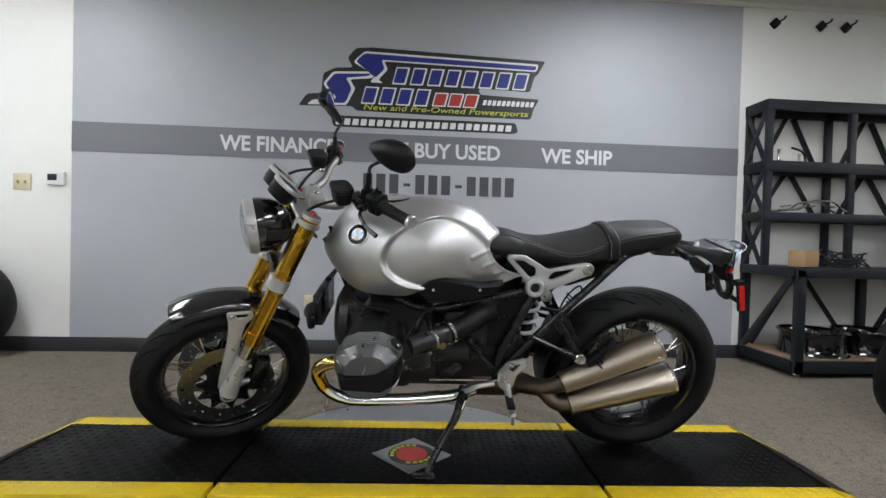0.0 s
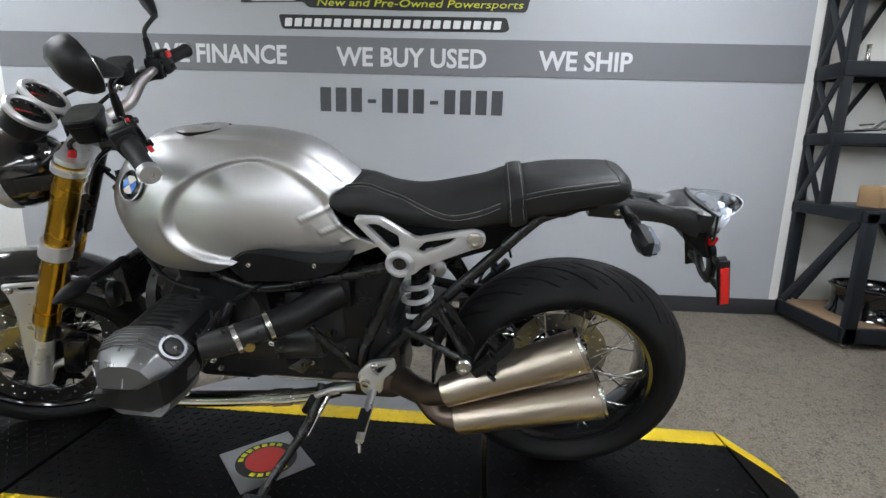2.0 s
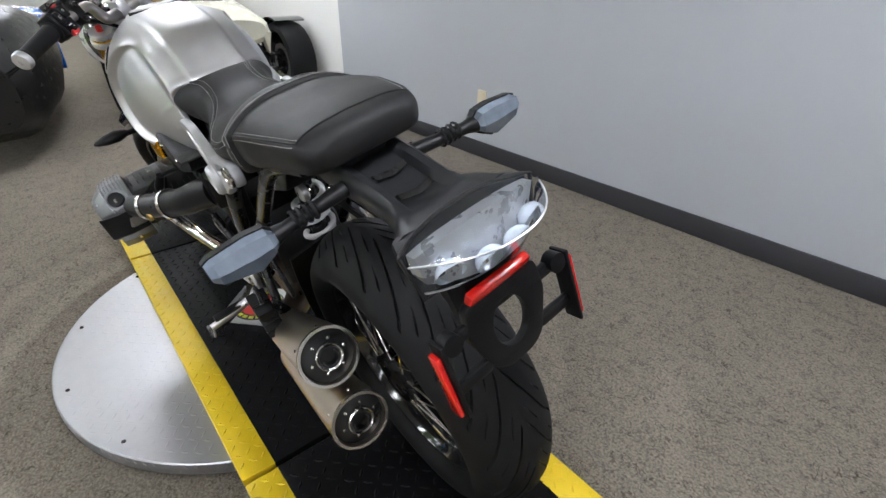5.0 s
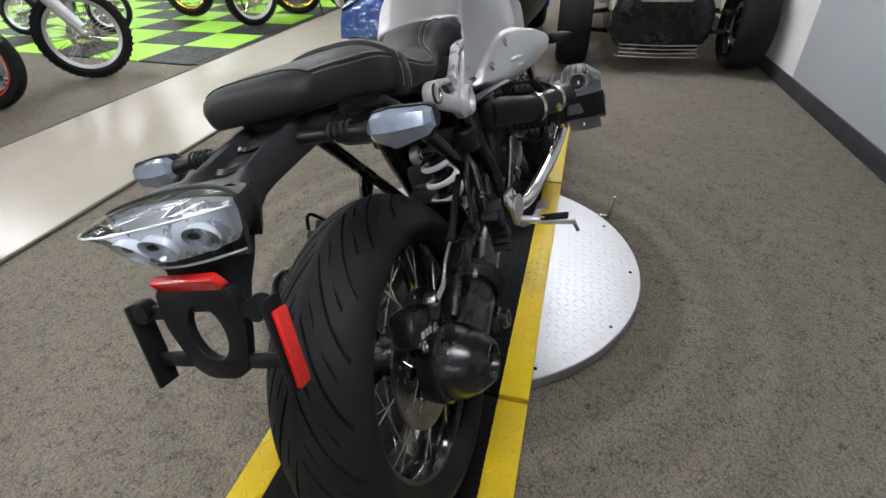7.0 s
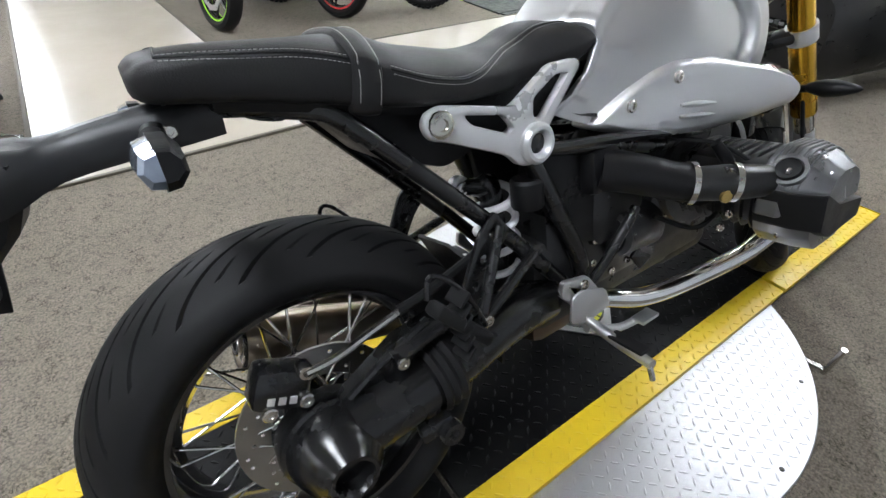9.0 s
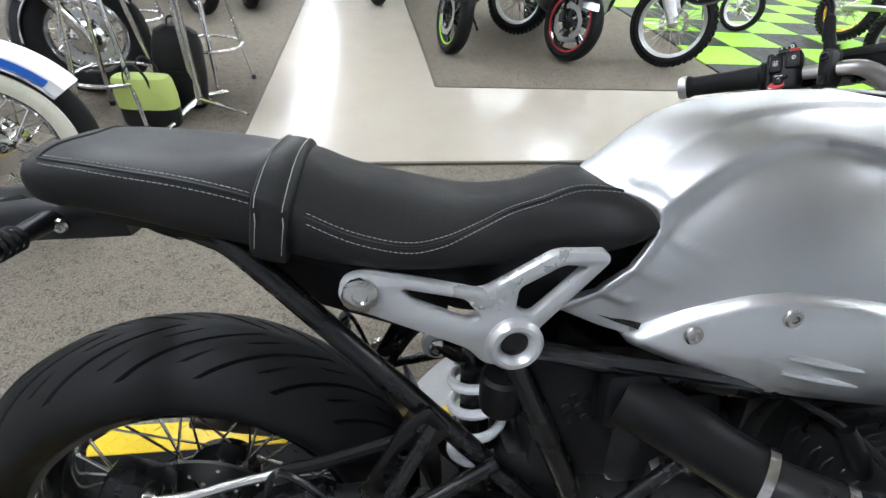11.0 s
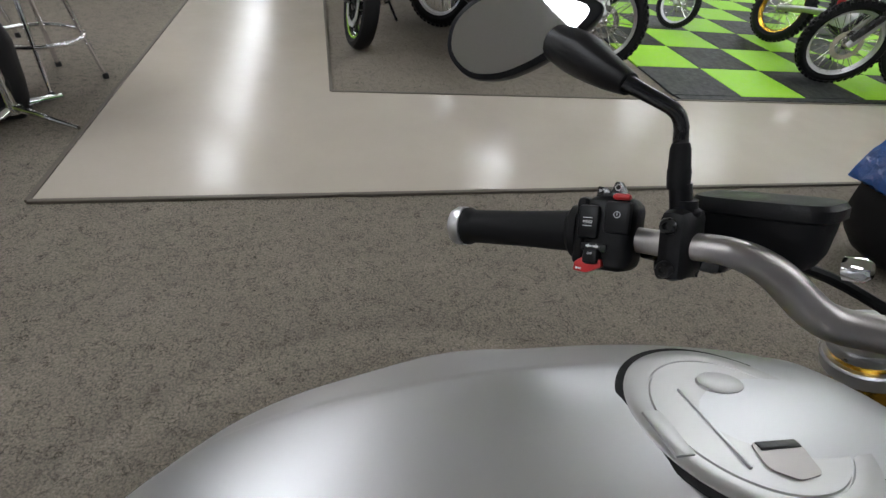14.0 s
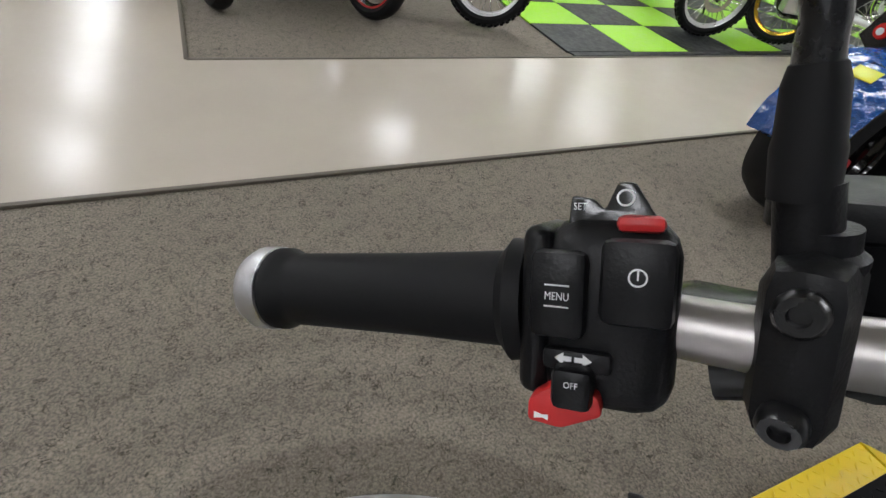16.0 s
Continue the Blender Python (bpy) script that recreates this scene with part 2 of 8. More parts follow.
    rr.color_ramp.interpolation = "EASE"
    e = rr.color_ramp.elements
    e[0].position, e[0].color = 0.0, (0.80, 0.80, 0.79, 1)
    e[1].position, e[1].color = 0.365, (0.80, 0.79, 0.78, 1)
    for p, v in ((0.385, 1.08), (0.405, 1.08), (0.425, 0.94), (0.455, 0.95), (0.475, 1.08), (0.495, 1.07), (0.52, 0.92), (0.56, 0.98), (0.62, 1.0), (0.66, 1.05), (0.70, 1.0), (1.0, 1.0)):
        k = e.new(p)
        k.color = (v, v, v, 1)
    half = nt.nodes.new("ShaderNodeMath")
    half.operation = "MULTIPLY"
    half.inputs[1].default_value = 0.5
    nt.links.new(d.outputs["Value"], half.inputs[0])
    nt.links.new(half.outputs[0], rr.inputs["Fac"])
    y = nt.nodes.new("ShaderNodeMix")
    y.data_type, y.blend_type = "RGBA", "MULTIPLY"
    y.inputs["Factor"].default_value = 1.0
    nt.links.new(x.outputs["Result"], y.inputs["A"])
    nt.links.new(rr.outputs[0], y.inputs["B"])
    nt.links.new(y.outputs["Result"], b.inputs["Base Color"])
    return m


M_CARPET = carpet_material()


# ---------------------------------------------------------------- mesh helpers
def part(name, bm, material, parent=None, label="", m=None, sharp=38):
    """Links a bmesh (or a mesh) as one mesh object under a thing or a part."""
    if isinstance(bm, bpy.types.Mesh):
        me = bm
        me.name = name
    else:
        me = bpy.data.meshes.new(name)
        bmesh.ops.recalc_face_normals(bm, faces=bm.faces)
        bm.to_mesh(me)
        bm.free()
        me.shade_smooth()
        me.set_sharp_from_angle(angle=radians(sharp))
    if material and not me.materials:
        me.materials.append(material)
    ob = new(name, me)
    if parent:
        ob.parent = parent
    if m is not None:
        ob.matrix_basis = m
    if label:
        ob["label"] = label
    return ob


def thing(name, label, category, m=None, group="", kind=""):
    ob = new(name)
    ob.empty_display_size = 0.1
    if m is not None:
        ob.matrix_basis = m
    return tagged(ob, label, category, group, kind)


def join(*bms):
    out = bms[0]
    for b in bms[1:]:
        me = bpy.data.meshes.new("tmp")
        b.to_mesh(me)
        b.free()
        out.from_mesh(me)
        bpy.data.meshes.remove(me)
    return out


def moved(bm, m):
    bmesh.ops.transform(bm, matrix=m, verts=bm.verts)
    return bm


def mirrored(bm):
    """The same shape on the bike's other side."""
    b = bm.copy()
    bmesh.ops.transform(b, matrix=Matrix.Diagonal((1, -1, 1, 1)), verts=b.verts)
    bmesh.ops.reverse_faces(b, faces=b.faces)
    return b


def rbox(size, at=(0, 0, 0), bevel=0.004, m=None, seg=2):
    bm = bmesh.new()
    bmesh.ops.create_cube(bm, size=1, matrix=Matrix.Diagonal((*size, 1)))
    if bevel:
        bmesh.ops.bevel(bm, geom=list(bm.edges), offset=min(bevel, min(size) * 0.45), segments=seg, affect="EDGES", profile=0.5)
    bmesh.ops.transform(bm, matrix=Matrix.Translation(at) @ (m or Matrix()), verts=bm.verts)
    return bm


def smooth_line(pts, res=6, closed=False):
    """Catmull-Rom points through pts; each may carry a radius as a fourth number."""
    p = [np.array(q, float) for q in pts]
    n = len(p)
    if n == 2 and not closed:
        return p
    out = []
    spans = n if closed else n - 1
    for i in range(spans):
        a, b, c, d = (p[(i + k) % n] if closed else p[min(max(i + k, 0), n - 1)] for k in (-1, 0, 1, 2))
        for k in range(res):
            t = k / res
            out.append(0.5 * (2 * b + (c - a) * t + (2 * a - 5 * b + 4 * c - d) * t * t + (3 * b - a - 3 * c + d) * t ** 3))
    if not closed:
        out.append(p[-1])
    return out


def loft(rings, caps=True, closed=False, ring_closed=True):
    bm = bmesh.new()
    rows = [[bm.verts.new(tuple(v)) for v in r] for r in rings]
    n = len(rows[0])
    for a, b in zip(rows, rows[1:] + (rows[:1] if closed else [])):
        for j in range(n if ring_closed else n - 1):
            k = (j + 1) % n
            bm.faces.new((a[j], a[k], b[k], b[j]))
    if caps and not closed and ring_closed:
        bm.faces.new(rows[0][::-1])
        bm.faces.new(rows[-1])
    return bm


def tube(pts, r, seg=10, res=6, closed=False, flat=1.0, caps=True):
    """A round bar along a smooth line; r is one radius or one for each point."""
    rs = r if isinstance(r, (list, tuple)) else [r] * len(pts)
    line = smooth_line([(*p[:3], q) for p, q in zip(pts, rs)], res, closed)
    c = [Vector(q[:3]) for q in line]
    rad = [q[3] for q in line]
    n = len(c)
    rings, up = [], None
    for i in range(n):
        a, b = (c[(i - 1) % n], c[(i + 1) % n]) if closed else (c[max(i - 1, 0)], c[min(i + 1, n - 1)])
        d = (b - a).normalized()
        if up is None:
            up = d.orthogonal().normalized()
        up = (up - d * up.dot(d)).normalized()
        side = d.cross(up)
        rings.append([c[i] + (up * math.cos(2 * math.pi * j / seg) + side * math.sin(2 * math.pi * j / seg) * flat) * rad[i] for j in range(seg)])
    return loft(rings, caps, closed)


def axis_m(at, direction):
    """A frame at a point whose z runs along direction."""
    return Matrix.Translation(at) @ Vector(direction).to_track_quat("Z", "Y").to_matrix().to_4x4()


def lathe(profile, m=None, seg=32, caps=True):
    """Turns (radius, height) points round z; a radius under 1e-4 closes the end."""
    rings = [[(r * math.cos(2 * math.pi * j / seg), r * math.sin(2 * math.pi * j / seg), h) for j in range(seg)] for r, h in profile]
    bm = loft(rings, caps=caps)
    bmesh.ops.remove_doubles(bm, verts=bm.verts, dist=1e-6)
    if m is not None:
        moved(bm, m)
    return bm


def ring_lathe(profile, m=None, seg=48):
    """A closed section turned round z: tyres, rims, hoops."""
    rings = [[(r * math.cos(2 * math.pi * i / seg), r * math.sin(2 * math.pi * i / seg), h) for r, h in profile] for i in range(seg)]
    bm = loft(rings, closed=True)
    if m is not None:
        moved(bm, m)
    return bm


def rounded(pts, r=0.008, k=4):
    """Corners of a flat outline, rounded."""
    out = []
    n = len(pts)
    for i in range(n):
        a, b, c = (Vector(pts[(i + j) % n]) for j in (-1, 0, 1))
        u, v = (a - b), (c - b)
        q = min(r, u.length * 0.45, v.length * 0.45)
        p0, p1 = b + u.normalized() * q, b + v.normalized() * q
        for j in range(k + 1):
            t = j / k
            out.append(tuple((1 - t) ** 2 * p0 + 2 * t * (1 - t) * b + t * t * p1))
    return out


def curve_mesh(cu):
    ob = bpy.data.objects.new("tmp", cu)
    me = bpy.data.meshes.new_from_object(ob)
    bpy.data.objects.remove(ob)
    bpy.data.curves.remove(cu)
    return me


def plate(outline, holes=(), thick=0.01, bevel=0.0015, m=None, flip=None):
    """A flat plate with holes, drawn in its x, y plane and centred in z."""
    cu = bpy.data.curves.new("tmp", "CURVE")
    cu.dimensions, cu.fill_mode = "2D", "BOTH"
    cu.extrude, cu.bevel_depth, cu.bevel_resolution = max(0, thick / 2 - bevel), bevel, 1
    cu.offset = -bevel
    for ring in (outline, *holes):
        s = cu.splines.new("POLY")
        s.points.add(len(ring) - 1)
        for p, q in zip(s.points, ring):
            p.co = (q[0], q[1], 0, 1)
        s.use_cyclic_u = True
    me = curve_mesh(cu)
    bm = bmesh.new()
    bm.from_mesh(me)
    bpy.data.meshes.remove(me)
    bmesh.ops.remove_doubles(bm, verts=bm.verts, dist=1e-6)
    if m is not None:
        moved(bm, m)
    return bm


SIDE = Matrix(((1, 0, 0, 0), (0, 0, -1, 0), (0, 1, 0, 0), (0, 0, 0, 1)))     # x, y of a drawing become x, z


def lettering(text, size, m, thick=0.001, shear=0.0, width=None, height=None, bold=0.0):
    """Built-in font as a mesh whose lower left corner is the origin; fitted to a width and height where given."""
    cu = bpy.data.curves.new("tmp", "FONT")
    cu.body, cu.size, cu.extrude, cu.shear, cu.offset = text, size, thick, shear, bold
    cu.resolution_u = 3
    me = curve_mesh(cu)
    co = np.array([v.co for v in me.vertices])
    lo, hi = co.min(0), co.max(0)
    sx = width / (hi[0] - lo[0]) if width else 1
    sy = height / (hi[1] - lo[1]) if height else 1
    bm = bmesh.new()
    bm.from_mesh(me)
    bpy.data.meshes.remove(me)
    moved(bm, m @ Matrix.Diagonal((sx, sy, 1, 1)) @ Matrix.Translation((-lo[0], -lo[1], 0)))
    return bm


def lugs(points, length, width, height, flip=1):
    """Raised tread lugs at (x, y, z, angle), all in one mesh."""
    shape = np.array([(-.5, 0, 0), (0, -.5, 0), (.5, 0, 0), (0, .5, 0), (-.22, 0, 1), (.22, 0, 1)]) * (length, width, height)
    faces = [(0, 1, 4), (1, 5, 4), (1, 2, 5), (2, 3, 5), (3, 4, 5), (3, 0, 4)]
    v, fc = [], []
    for i, (x, y, z, a) in enumerate(points):
        c, s = math.cos(a), math.sin(a)
        v += [(x + c * p[0] - s * p[1], y + s * p[0] + c * p[1], z + p[2]) for p in shape]
        fc += [tuple(6 * i + k for k in q) for q in faces]
    me = bpy.data.meshes.new("tread")
    me.from_pydata(v, [], fc)
    me.update()
    return me


def quad_grid(fn, nu, nv, closed_u=False):
    bm = bmesh.new()
    g = [[bm.verts.new(fn(i / (nu if closed_u else nu - 1), j / (nv - 1))) for j in range(nv)] for i in range(nu)]
    for i in range(nu if closed_u else nu - 1):
        a, b = g[i], g[(i + 1) % nu]
        for j in range(nv - 1):
            bm.faces.new((a[j], a[j + 1], b[j + 1], b[j]))
    return bm


def interp(x, table):
    return float(np.interp(x, [t[0] for t in table], [t[1] for t in table]))


def smooth_interp(table):
    """A smooth curve through a short table, for profiles."""
    line = smooth_line([(a, b, 0) for a, b in table], 8)
    xs, ys = [p[0] for p in line], [p[1] for p in line]
    return lambda x: float(np.interp(x, xs, ys))


def step(a, b, x):
    t = min(1, max(0, (x - a) / (b - a)))
    return t * t * (3 - 2 * t)


# ---------------------------------------------------------------- the room
WALL_Y, CEIL_Z = 1.72, 2.70
X0, X1, Y0 = -15.0, 9.0, -19.0


def slab(name, size, at, material, label, category, bevel=0.0, m=None):
    return tagged(part(name, rbox(size, at, bevel), material, None, label, m), label, category, kind="structure")


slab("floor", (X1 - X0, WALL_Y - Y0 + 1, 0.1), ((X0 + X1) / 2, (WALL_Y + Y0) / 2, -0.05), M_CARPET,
     "flecked grey-brown showroom carpet with trodden rings and painted turntable shade", "floor")
slab("wall_north", (2.496 + 2.325, 0.15, CEIL_Z), (-0.0855, WALL_Y + 0.075, CEIL_Z / 2), M_WALL, "grey painted showroom wall with lettering", "wall")
slab("wall_north_1", (X1 - 2.325, 0.15, CEIL_Z), ((X1 + 2.325) / 2, WALL_Y + 0.075, CEIL_Z / 2), M_WHITE, "white painted wall behind the shelving", "wall")
slab("wall_north_2", (-2.496 - X0, 0.15, CEIL_Z), ((X0 - 2.496) / 2, WALL_Y + 0.075, CEIL_Z / 2), M_WHITE, "white painted wall beside the grey field", "wall")
slab("wall_south", (X1 - X0, 0.15, CEIL_Z), ((X0 + X1) / 2, Y0 - 0.075, CEIL_Z / 2), M_WHITE, "plain white far wall", "wall")
slab("wall_west", (0.15, WALL_Y - Y0, CEIL_Z), (X0 - 0.075, (WALL_Y + Y0) / 2, CEIL_Z / 2), M_WHITE, "plain white end wall", "wall")
slab("wall_east", (0.15, WALL_Y - Y0, CEIL_Z), (X1 + 0.075, (WALL_Y + Y0) / 2, CEIL_Z / 2), M_WHITE, "plain white end wall", "wall")
slab("ceiling", (X1 - X0, WALL_Y - Y0, 0.1), ((X0 + X1) / 2, (WALL_Y + Y0) / 2, CEIL_Z + 0.05), M_CEIL, "white mineral-fibre ceiling", "ceiling")
slab("trim", (X1 - X0, 0.012, 0.035), ((X0 + X1) / 2, WALL_Y - 0.006, CEIL_Z - 0.0175), M_CEIL, "white ceiling edge trim", "trim")
slab("baseboard", (X1 - X0, 0.012, 0.1), ((X0 + X1) / 2, WALL_Y - 0.006, 0.05), M_BASE, "black rubber baseboard", "baseboard", 0.003)
slab("stripe", (4.82, 0.004, 0.205), (-0.086, WALL_Y - 0.002, 1.493), M_STRIPE, "dark grey painted band across the wall", "wall stripe")

# polished tile path, in two arms, its dark metal edging, and the carpet field between
PATH_Y, PATH_Y2, ARM_X, ARM_X2 = -1.874, -3.040, 1.089, -0.075
PATH_M = Matrix.Translation((ARM_X, PATH_Y, 0)) @ Matrix.Rotation(radians(-0.6), 4, "Z") @ Matrix.Translation((-ARM_X, -PATH_Y, 0))     # the path runs slightly askew to the wall
tagged(part("tile_path", loft([[(x, y, z) for x, y in ((ARM_X, PATH_Y), (X0, PATH_Y), (X0, PATH_Y2), (ARM_X2, PATH_Y2), (ARM_X2, Y0), (ARM_X, Y0))] for z in (0.0, 0.008)]), M_TILE, None, "", PATH_M),
       "polished cream vinyl tile walkway in two arms", "walkway", kind="structure")
for size, at in (((ARM_X - X0, 0.022, 0.014), ((ARM_X + X0) / 2, PATH_Y, 0.007)),
                 ((0.022, PATH_Y - Y0, 0.014), (ARM_X, (PATH_Y + Y0) / 2, 0.007)),
                 ((ARM_X2 - X0, 0.022, 0.014), ((ARM_X2 + X0) / 2, PATH_Y2, 0.007)),
                 ((0.022, PATH_Y2 - Y0, 0.014), (ARM_X2, (PATH_Y2 + Y0) / 2, 0.007))):
    slab("trim_edge", size, at, M_JOINT, "dirty dark edging between carpet and tile", "trim", 0.003, PATH_M)

# lime and dark grey interlocking mat tiles
mat_floor = thing("checker_mat", "lime green and dark grey interlocking floor mat tiles", "floor mat", kind="structure")
tile_mesh = {}
S = 0.63
SHEAR = Matrix(((1, 0.11, 0, 0), (0, 1, 0, 0), (0, 0, 1, 0), (0, 0, 0, 1)))      # the mat lies askew
for i in range(16):
    for j in range(9):
        lime = (i + j) % 2 == 1
        if lime not in tile_mesh:
            bm = rbox((S - 0.006, S - 0.006, 0.014), (0, 0, 0.008), 0.003, seg=1)
            bmesh.ops.transform(bm, matrix=SHEAR, verts=bm.verts)
            o = part("mat_tile", bm, M_LIME if lime else M_MATGREY, mat_floor)
            tile_mesh[lime] = o.data
        else:
            o = part("mat_tile", tile_mesh[lime], None, mat_floor)
        o.location = (-2.58 - S * (i + 0.5) - 0.11 * S * (j + 0.5), -3.09 - S * (j + 0.5), 0)
for i in range(16):
    o = part("mat_edge", rbox((S, 0.07, 0.012), (-2.60 - S * (i + 0.5), -3.055, 0.007), 0.003, seg=1), M_MATGREY, mat_floor)

# ceiling troffers
tl = thing("ceiling_light", "recessed rectangular fluorescent ceiling light", "ceiling light", Matrix.Translation((1.5, -6.85, CEIL_Z)), "ceiling lights")
bm = rbox((0.60, 1.20, 0.02), (0, 0, -0.012), 0.003)
part("frame", bm, M_CEIL, tl)
part("diffuser", rbox((0.54, 1.14, 0.006), (0, 0, -0.027), 0.001), M_TROFFER, tl, "glowing white diffuser")
for gx in (1.5, -2.75, -6.85, 5.8, -11.2):
    for gy in (0.35, -2.25, -4.55, -6.85, -9.10, -11.50, -13.85, -16.2):
        if (gx, gy) != (1.5, -6.85):
            copy_thing(tl, Matrix.Translation((gx, gy, CEIL_Z)))

# ---------------------------------------------------------------- lettering on the wall
WALLM = Matrix.Translation((-0.004, WALL_Y - 0.0042, 0.010)) @ SIDE


def wall_text(name, text, x0, z0, w, h, material, label, shear=0.0, bold=0.0, lift=0.0):
    m = Matrix.Translation((x0, -lift, z0)) @ WALLM
    ob = part(name, lettering(text, 0.1, m, 0.0008, shear, w, h, bold), material)
    return tagged(ob, label, "wall lettering", kind="structure")


M_LETTER = mat("pale_grey_vinyl", (0.66, 0.67, 0.69), 0.45, var=0.03)
wall_text("lettering", "WE FINANCE", -1.50, 1.425, 0.81, 0.11, M_LETTER, "pale grey vinyl words WE FINANCE", bold=0.0025)
wall_text("lettering", "WE BUY USED", -0.39, 1.422, 0.89, 0.11, M_LETTER, "pale grey vinyl words WE BUY USED", bold=0.0025)
wall_text("lettering", "WE SHIP", 0.805, 1.420, 0.54, 0.11, M_LETTER, "pale grey vinyl words WE SHIP", bold=0.0025)
num = thing("number_bars", "row of dark vinyl bars under the wall stripe", "wall bars", kind="structure")
for i in range(12):
    if i in (3, 7):
        bm = rbox((0.05, 0.003, 0.022), (-0.51 + 0.094 * (i + 0.5), WALL_Y - 0.0015, 1.235), 0)
    else:
        bm = rbox((0.066, 0.003, 0.14), (-0.51 + 0.094 * (i + 0.5), WALL_Y - 0.0015, 1.24), 0)
    part("bar", bm, M_NUM, num)

sign = thing("wall_logo", "black, blue and red vinyl dealer logo of slanted bars", "wall logo", kind="structure")


def flat(outline, y, material, name, r=0.015):
    return part(name, plate(rounded(outline, r), (), 0.002, 0.0, Matrix.Translation((-0.006, WALL_Y - y, 0.010)) @ SIDE), material, sign)


flat([(-0.96, 1.765), (-0.90, 1.85), (-0.80, 1.86), (-0.79, 2.0), (-0.70, 2.045), (-0.58, 2.05), (-0.62, 2.12), (-0.56, 2.19), (-0.45, 2.20), (0.82, 2.165),
      (0.76, 2.06), (0.74, 2.05), (0.71, 1.935), (0.33, 1.945), (0.34, 1.90), (0.78, 1.885), (0.74, 1.81), (0.72, 1.735), (-0.02, 1.735), (-0.55, 1.745), (-0.58, 1.775)],
     0.002, M_LOGOBLACK, "backing", 0.02)
flat([(-0.71, 1.625), (-0.73, 1.705), (0.61, 1.705), (0.63, 1.64), (0.60, 1.625)], 0.0021, M_LOGOBLACK, "backing", 0.02)


def slanted(x0, z0, w, h, name, material, y, lean=0.25, r=0.006):
    flat([(x0, z0), (x0 + w, z0), (x0 + w + lean * h, z0 + h), (x0 + lean * h, z0 + h)], y, material, name, r)


# white outlines below, colour above: two rows of slanted blocks
flat([(-0.58, 2.09), (-0.50, 2.17), (0.77, 2.14), (0.755, 2.085), (-0.36, 2.105), (-0.33, 2.05), (-0.40, 1.97), (-0.36, 1.95), (-0.46, 1.95), (-0.42, 2.0)], 0.0035, M_WHITEPL, "outline", 0.02)
flat([(-0.56, 2.095), (-0.50, 2.155), (0.755, 2.125), (0.745, 2.095), (-0.38, 2.115), (-0.355, 2.05), (-0.42, 1.985), (-0.44, 2.0)], 0.005, M_LOGOBLUE, "letter_block", 0.02)
flat([(-0.79, 1.925), (-0.72, 2.015), (-0.40, 2.03), (-0.44, 1.98), (-0.60, 1.965), (-0.56, 1.90), (-0.62, 1.78), (-0.90, 1.775), (-0.86, 1.81), (-0.70, 1.815)], 0.0035, M_WHITEPL, "outline", 0.02)
flat([(-0.77, 1.925), (-0.71, 2.0), (-0.45, 2.012), (-0.47, 1.995), (-0.63, 1.975), (-0.585, 1.90), (-0.63, 1.795), (-0.80, 1.79), (-0.69, 1.825)], 0.005, M_LOGOBLUE, "letter_block", 0.02)
for i in range(8):
    slanted(-0.30 + 0.125 * i, 1.945, 0.098, 0.125, "outline", M_WHITEPL, 0.0035)
    slanted(-0.29 + 0.125 * i, 1.955, 0.078, 0.105, "letter_block", M_LOGOBLUE, 0.005)
for i in range(4):
    slanted(-0.52 + 0.125 * i, 1.795, 0.10, 0.125, "outline", M_WHITEPL, 0.0035)
    slanted(-0.51 + 0.125 * i, 1.805, 0.08, 0.105, "letter_block", M_LOGOBLUE, 0.005)
for i in range(3):
    slanted(-0.01 + 0.112 * i, 1.80, 0.10, 0.10, "outline", M_WHITEPL, 0.0035)
    slanted(0.0 + 0.112 * i, 1.808, 0.08, 0.084, "letter_block", M_LOGORED, 0.005)
for i in range(11):
    slanted(0.36 + 0.035 * i, 1.825, 0.026, 0.038, "small_bar", M_WHITEPL, 0.0035)
m = Matrix.Translation((-0.50, 0.0, 1.742)) @ WALLM
part("words", lettering("New and Pre-Owned Powersports", 0.1, m, 0.0012, 0.2, 1.20, 0.052), M_LOGOYEL, sign, "yellow slanted words")
for i in range(22):
    slanted(-0.695 + 0.0585 * i, 1.64, 0.042, 0.045, "small_bar", M_WHITEPL, 0.004, 0.15)

# outlet, thermostat, switch plate, ceiling-side clips
def wall_box(name, x, z, w, h, d, material, label, cat):
    t = thing(name, label, cat, Matrix.Translation((x, WALL_Y, z)))
    part("plate", rbox((w, d, h), (0, -d / 2, 0), 0.004), material, t)
    return t


o = wall_box("wall_outlet", -0.858, 0.364, 0.075, 0.115, 0.008, M_BEIGE, "beige electrical outlet plate low on the grey wall", "outlet")
for k in (-1, 1):
    part("socket", rbox((0.034, 0.004, 0.03), (0, -0.0105, 0.022 * k), 0.008), M_BEIGE, o)
o = wall_box("light_switch", -2.815, 1.165, 0.115, 0.115, 0.007, M_BEIGE, "beige double light switch plate on the white wall", "switch")
for k in (-1, 1):
    part("toggle", rbox((0.01, 0.012, 0.022), (0.023 * k, -0.012, 0.0), 0.002), M_BRASS, o)
o = wall_box("thermostat", -2.585, 1.196, 0.115, 0.09, 0.028, M_WHITEPL, "small white thermostat with a grey display", "thermostat")
part("display", rbox((0.06, 0.003, 0.045), (-0.018, -0.0296, 0.006), 0.002), M_GREYPL, o, "grey display")
for x in (2.57, 2.94, 3.14):
    c = thing("wall_clip", "small black plastic clip high on the wall", "wall clip", Matrix.Translation((x, WALL_Y, 2.55)), "wall clips")
    part("base", rbox((0.06, 0.03, 0.06), (0, -0.016, 0), 0.006, Matrix.Rotation(radians(45), 4, "Y")), M_PLASTIC, c)
    part("hook", tube([(0.0, -0.03, 0), (0.04, -0.05, 0.02), (0.06, -0.045, 0.045)], 0.007), M_PLASTIC, c)

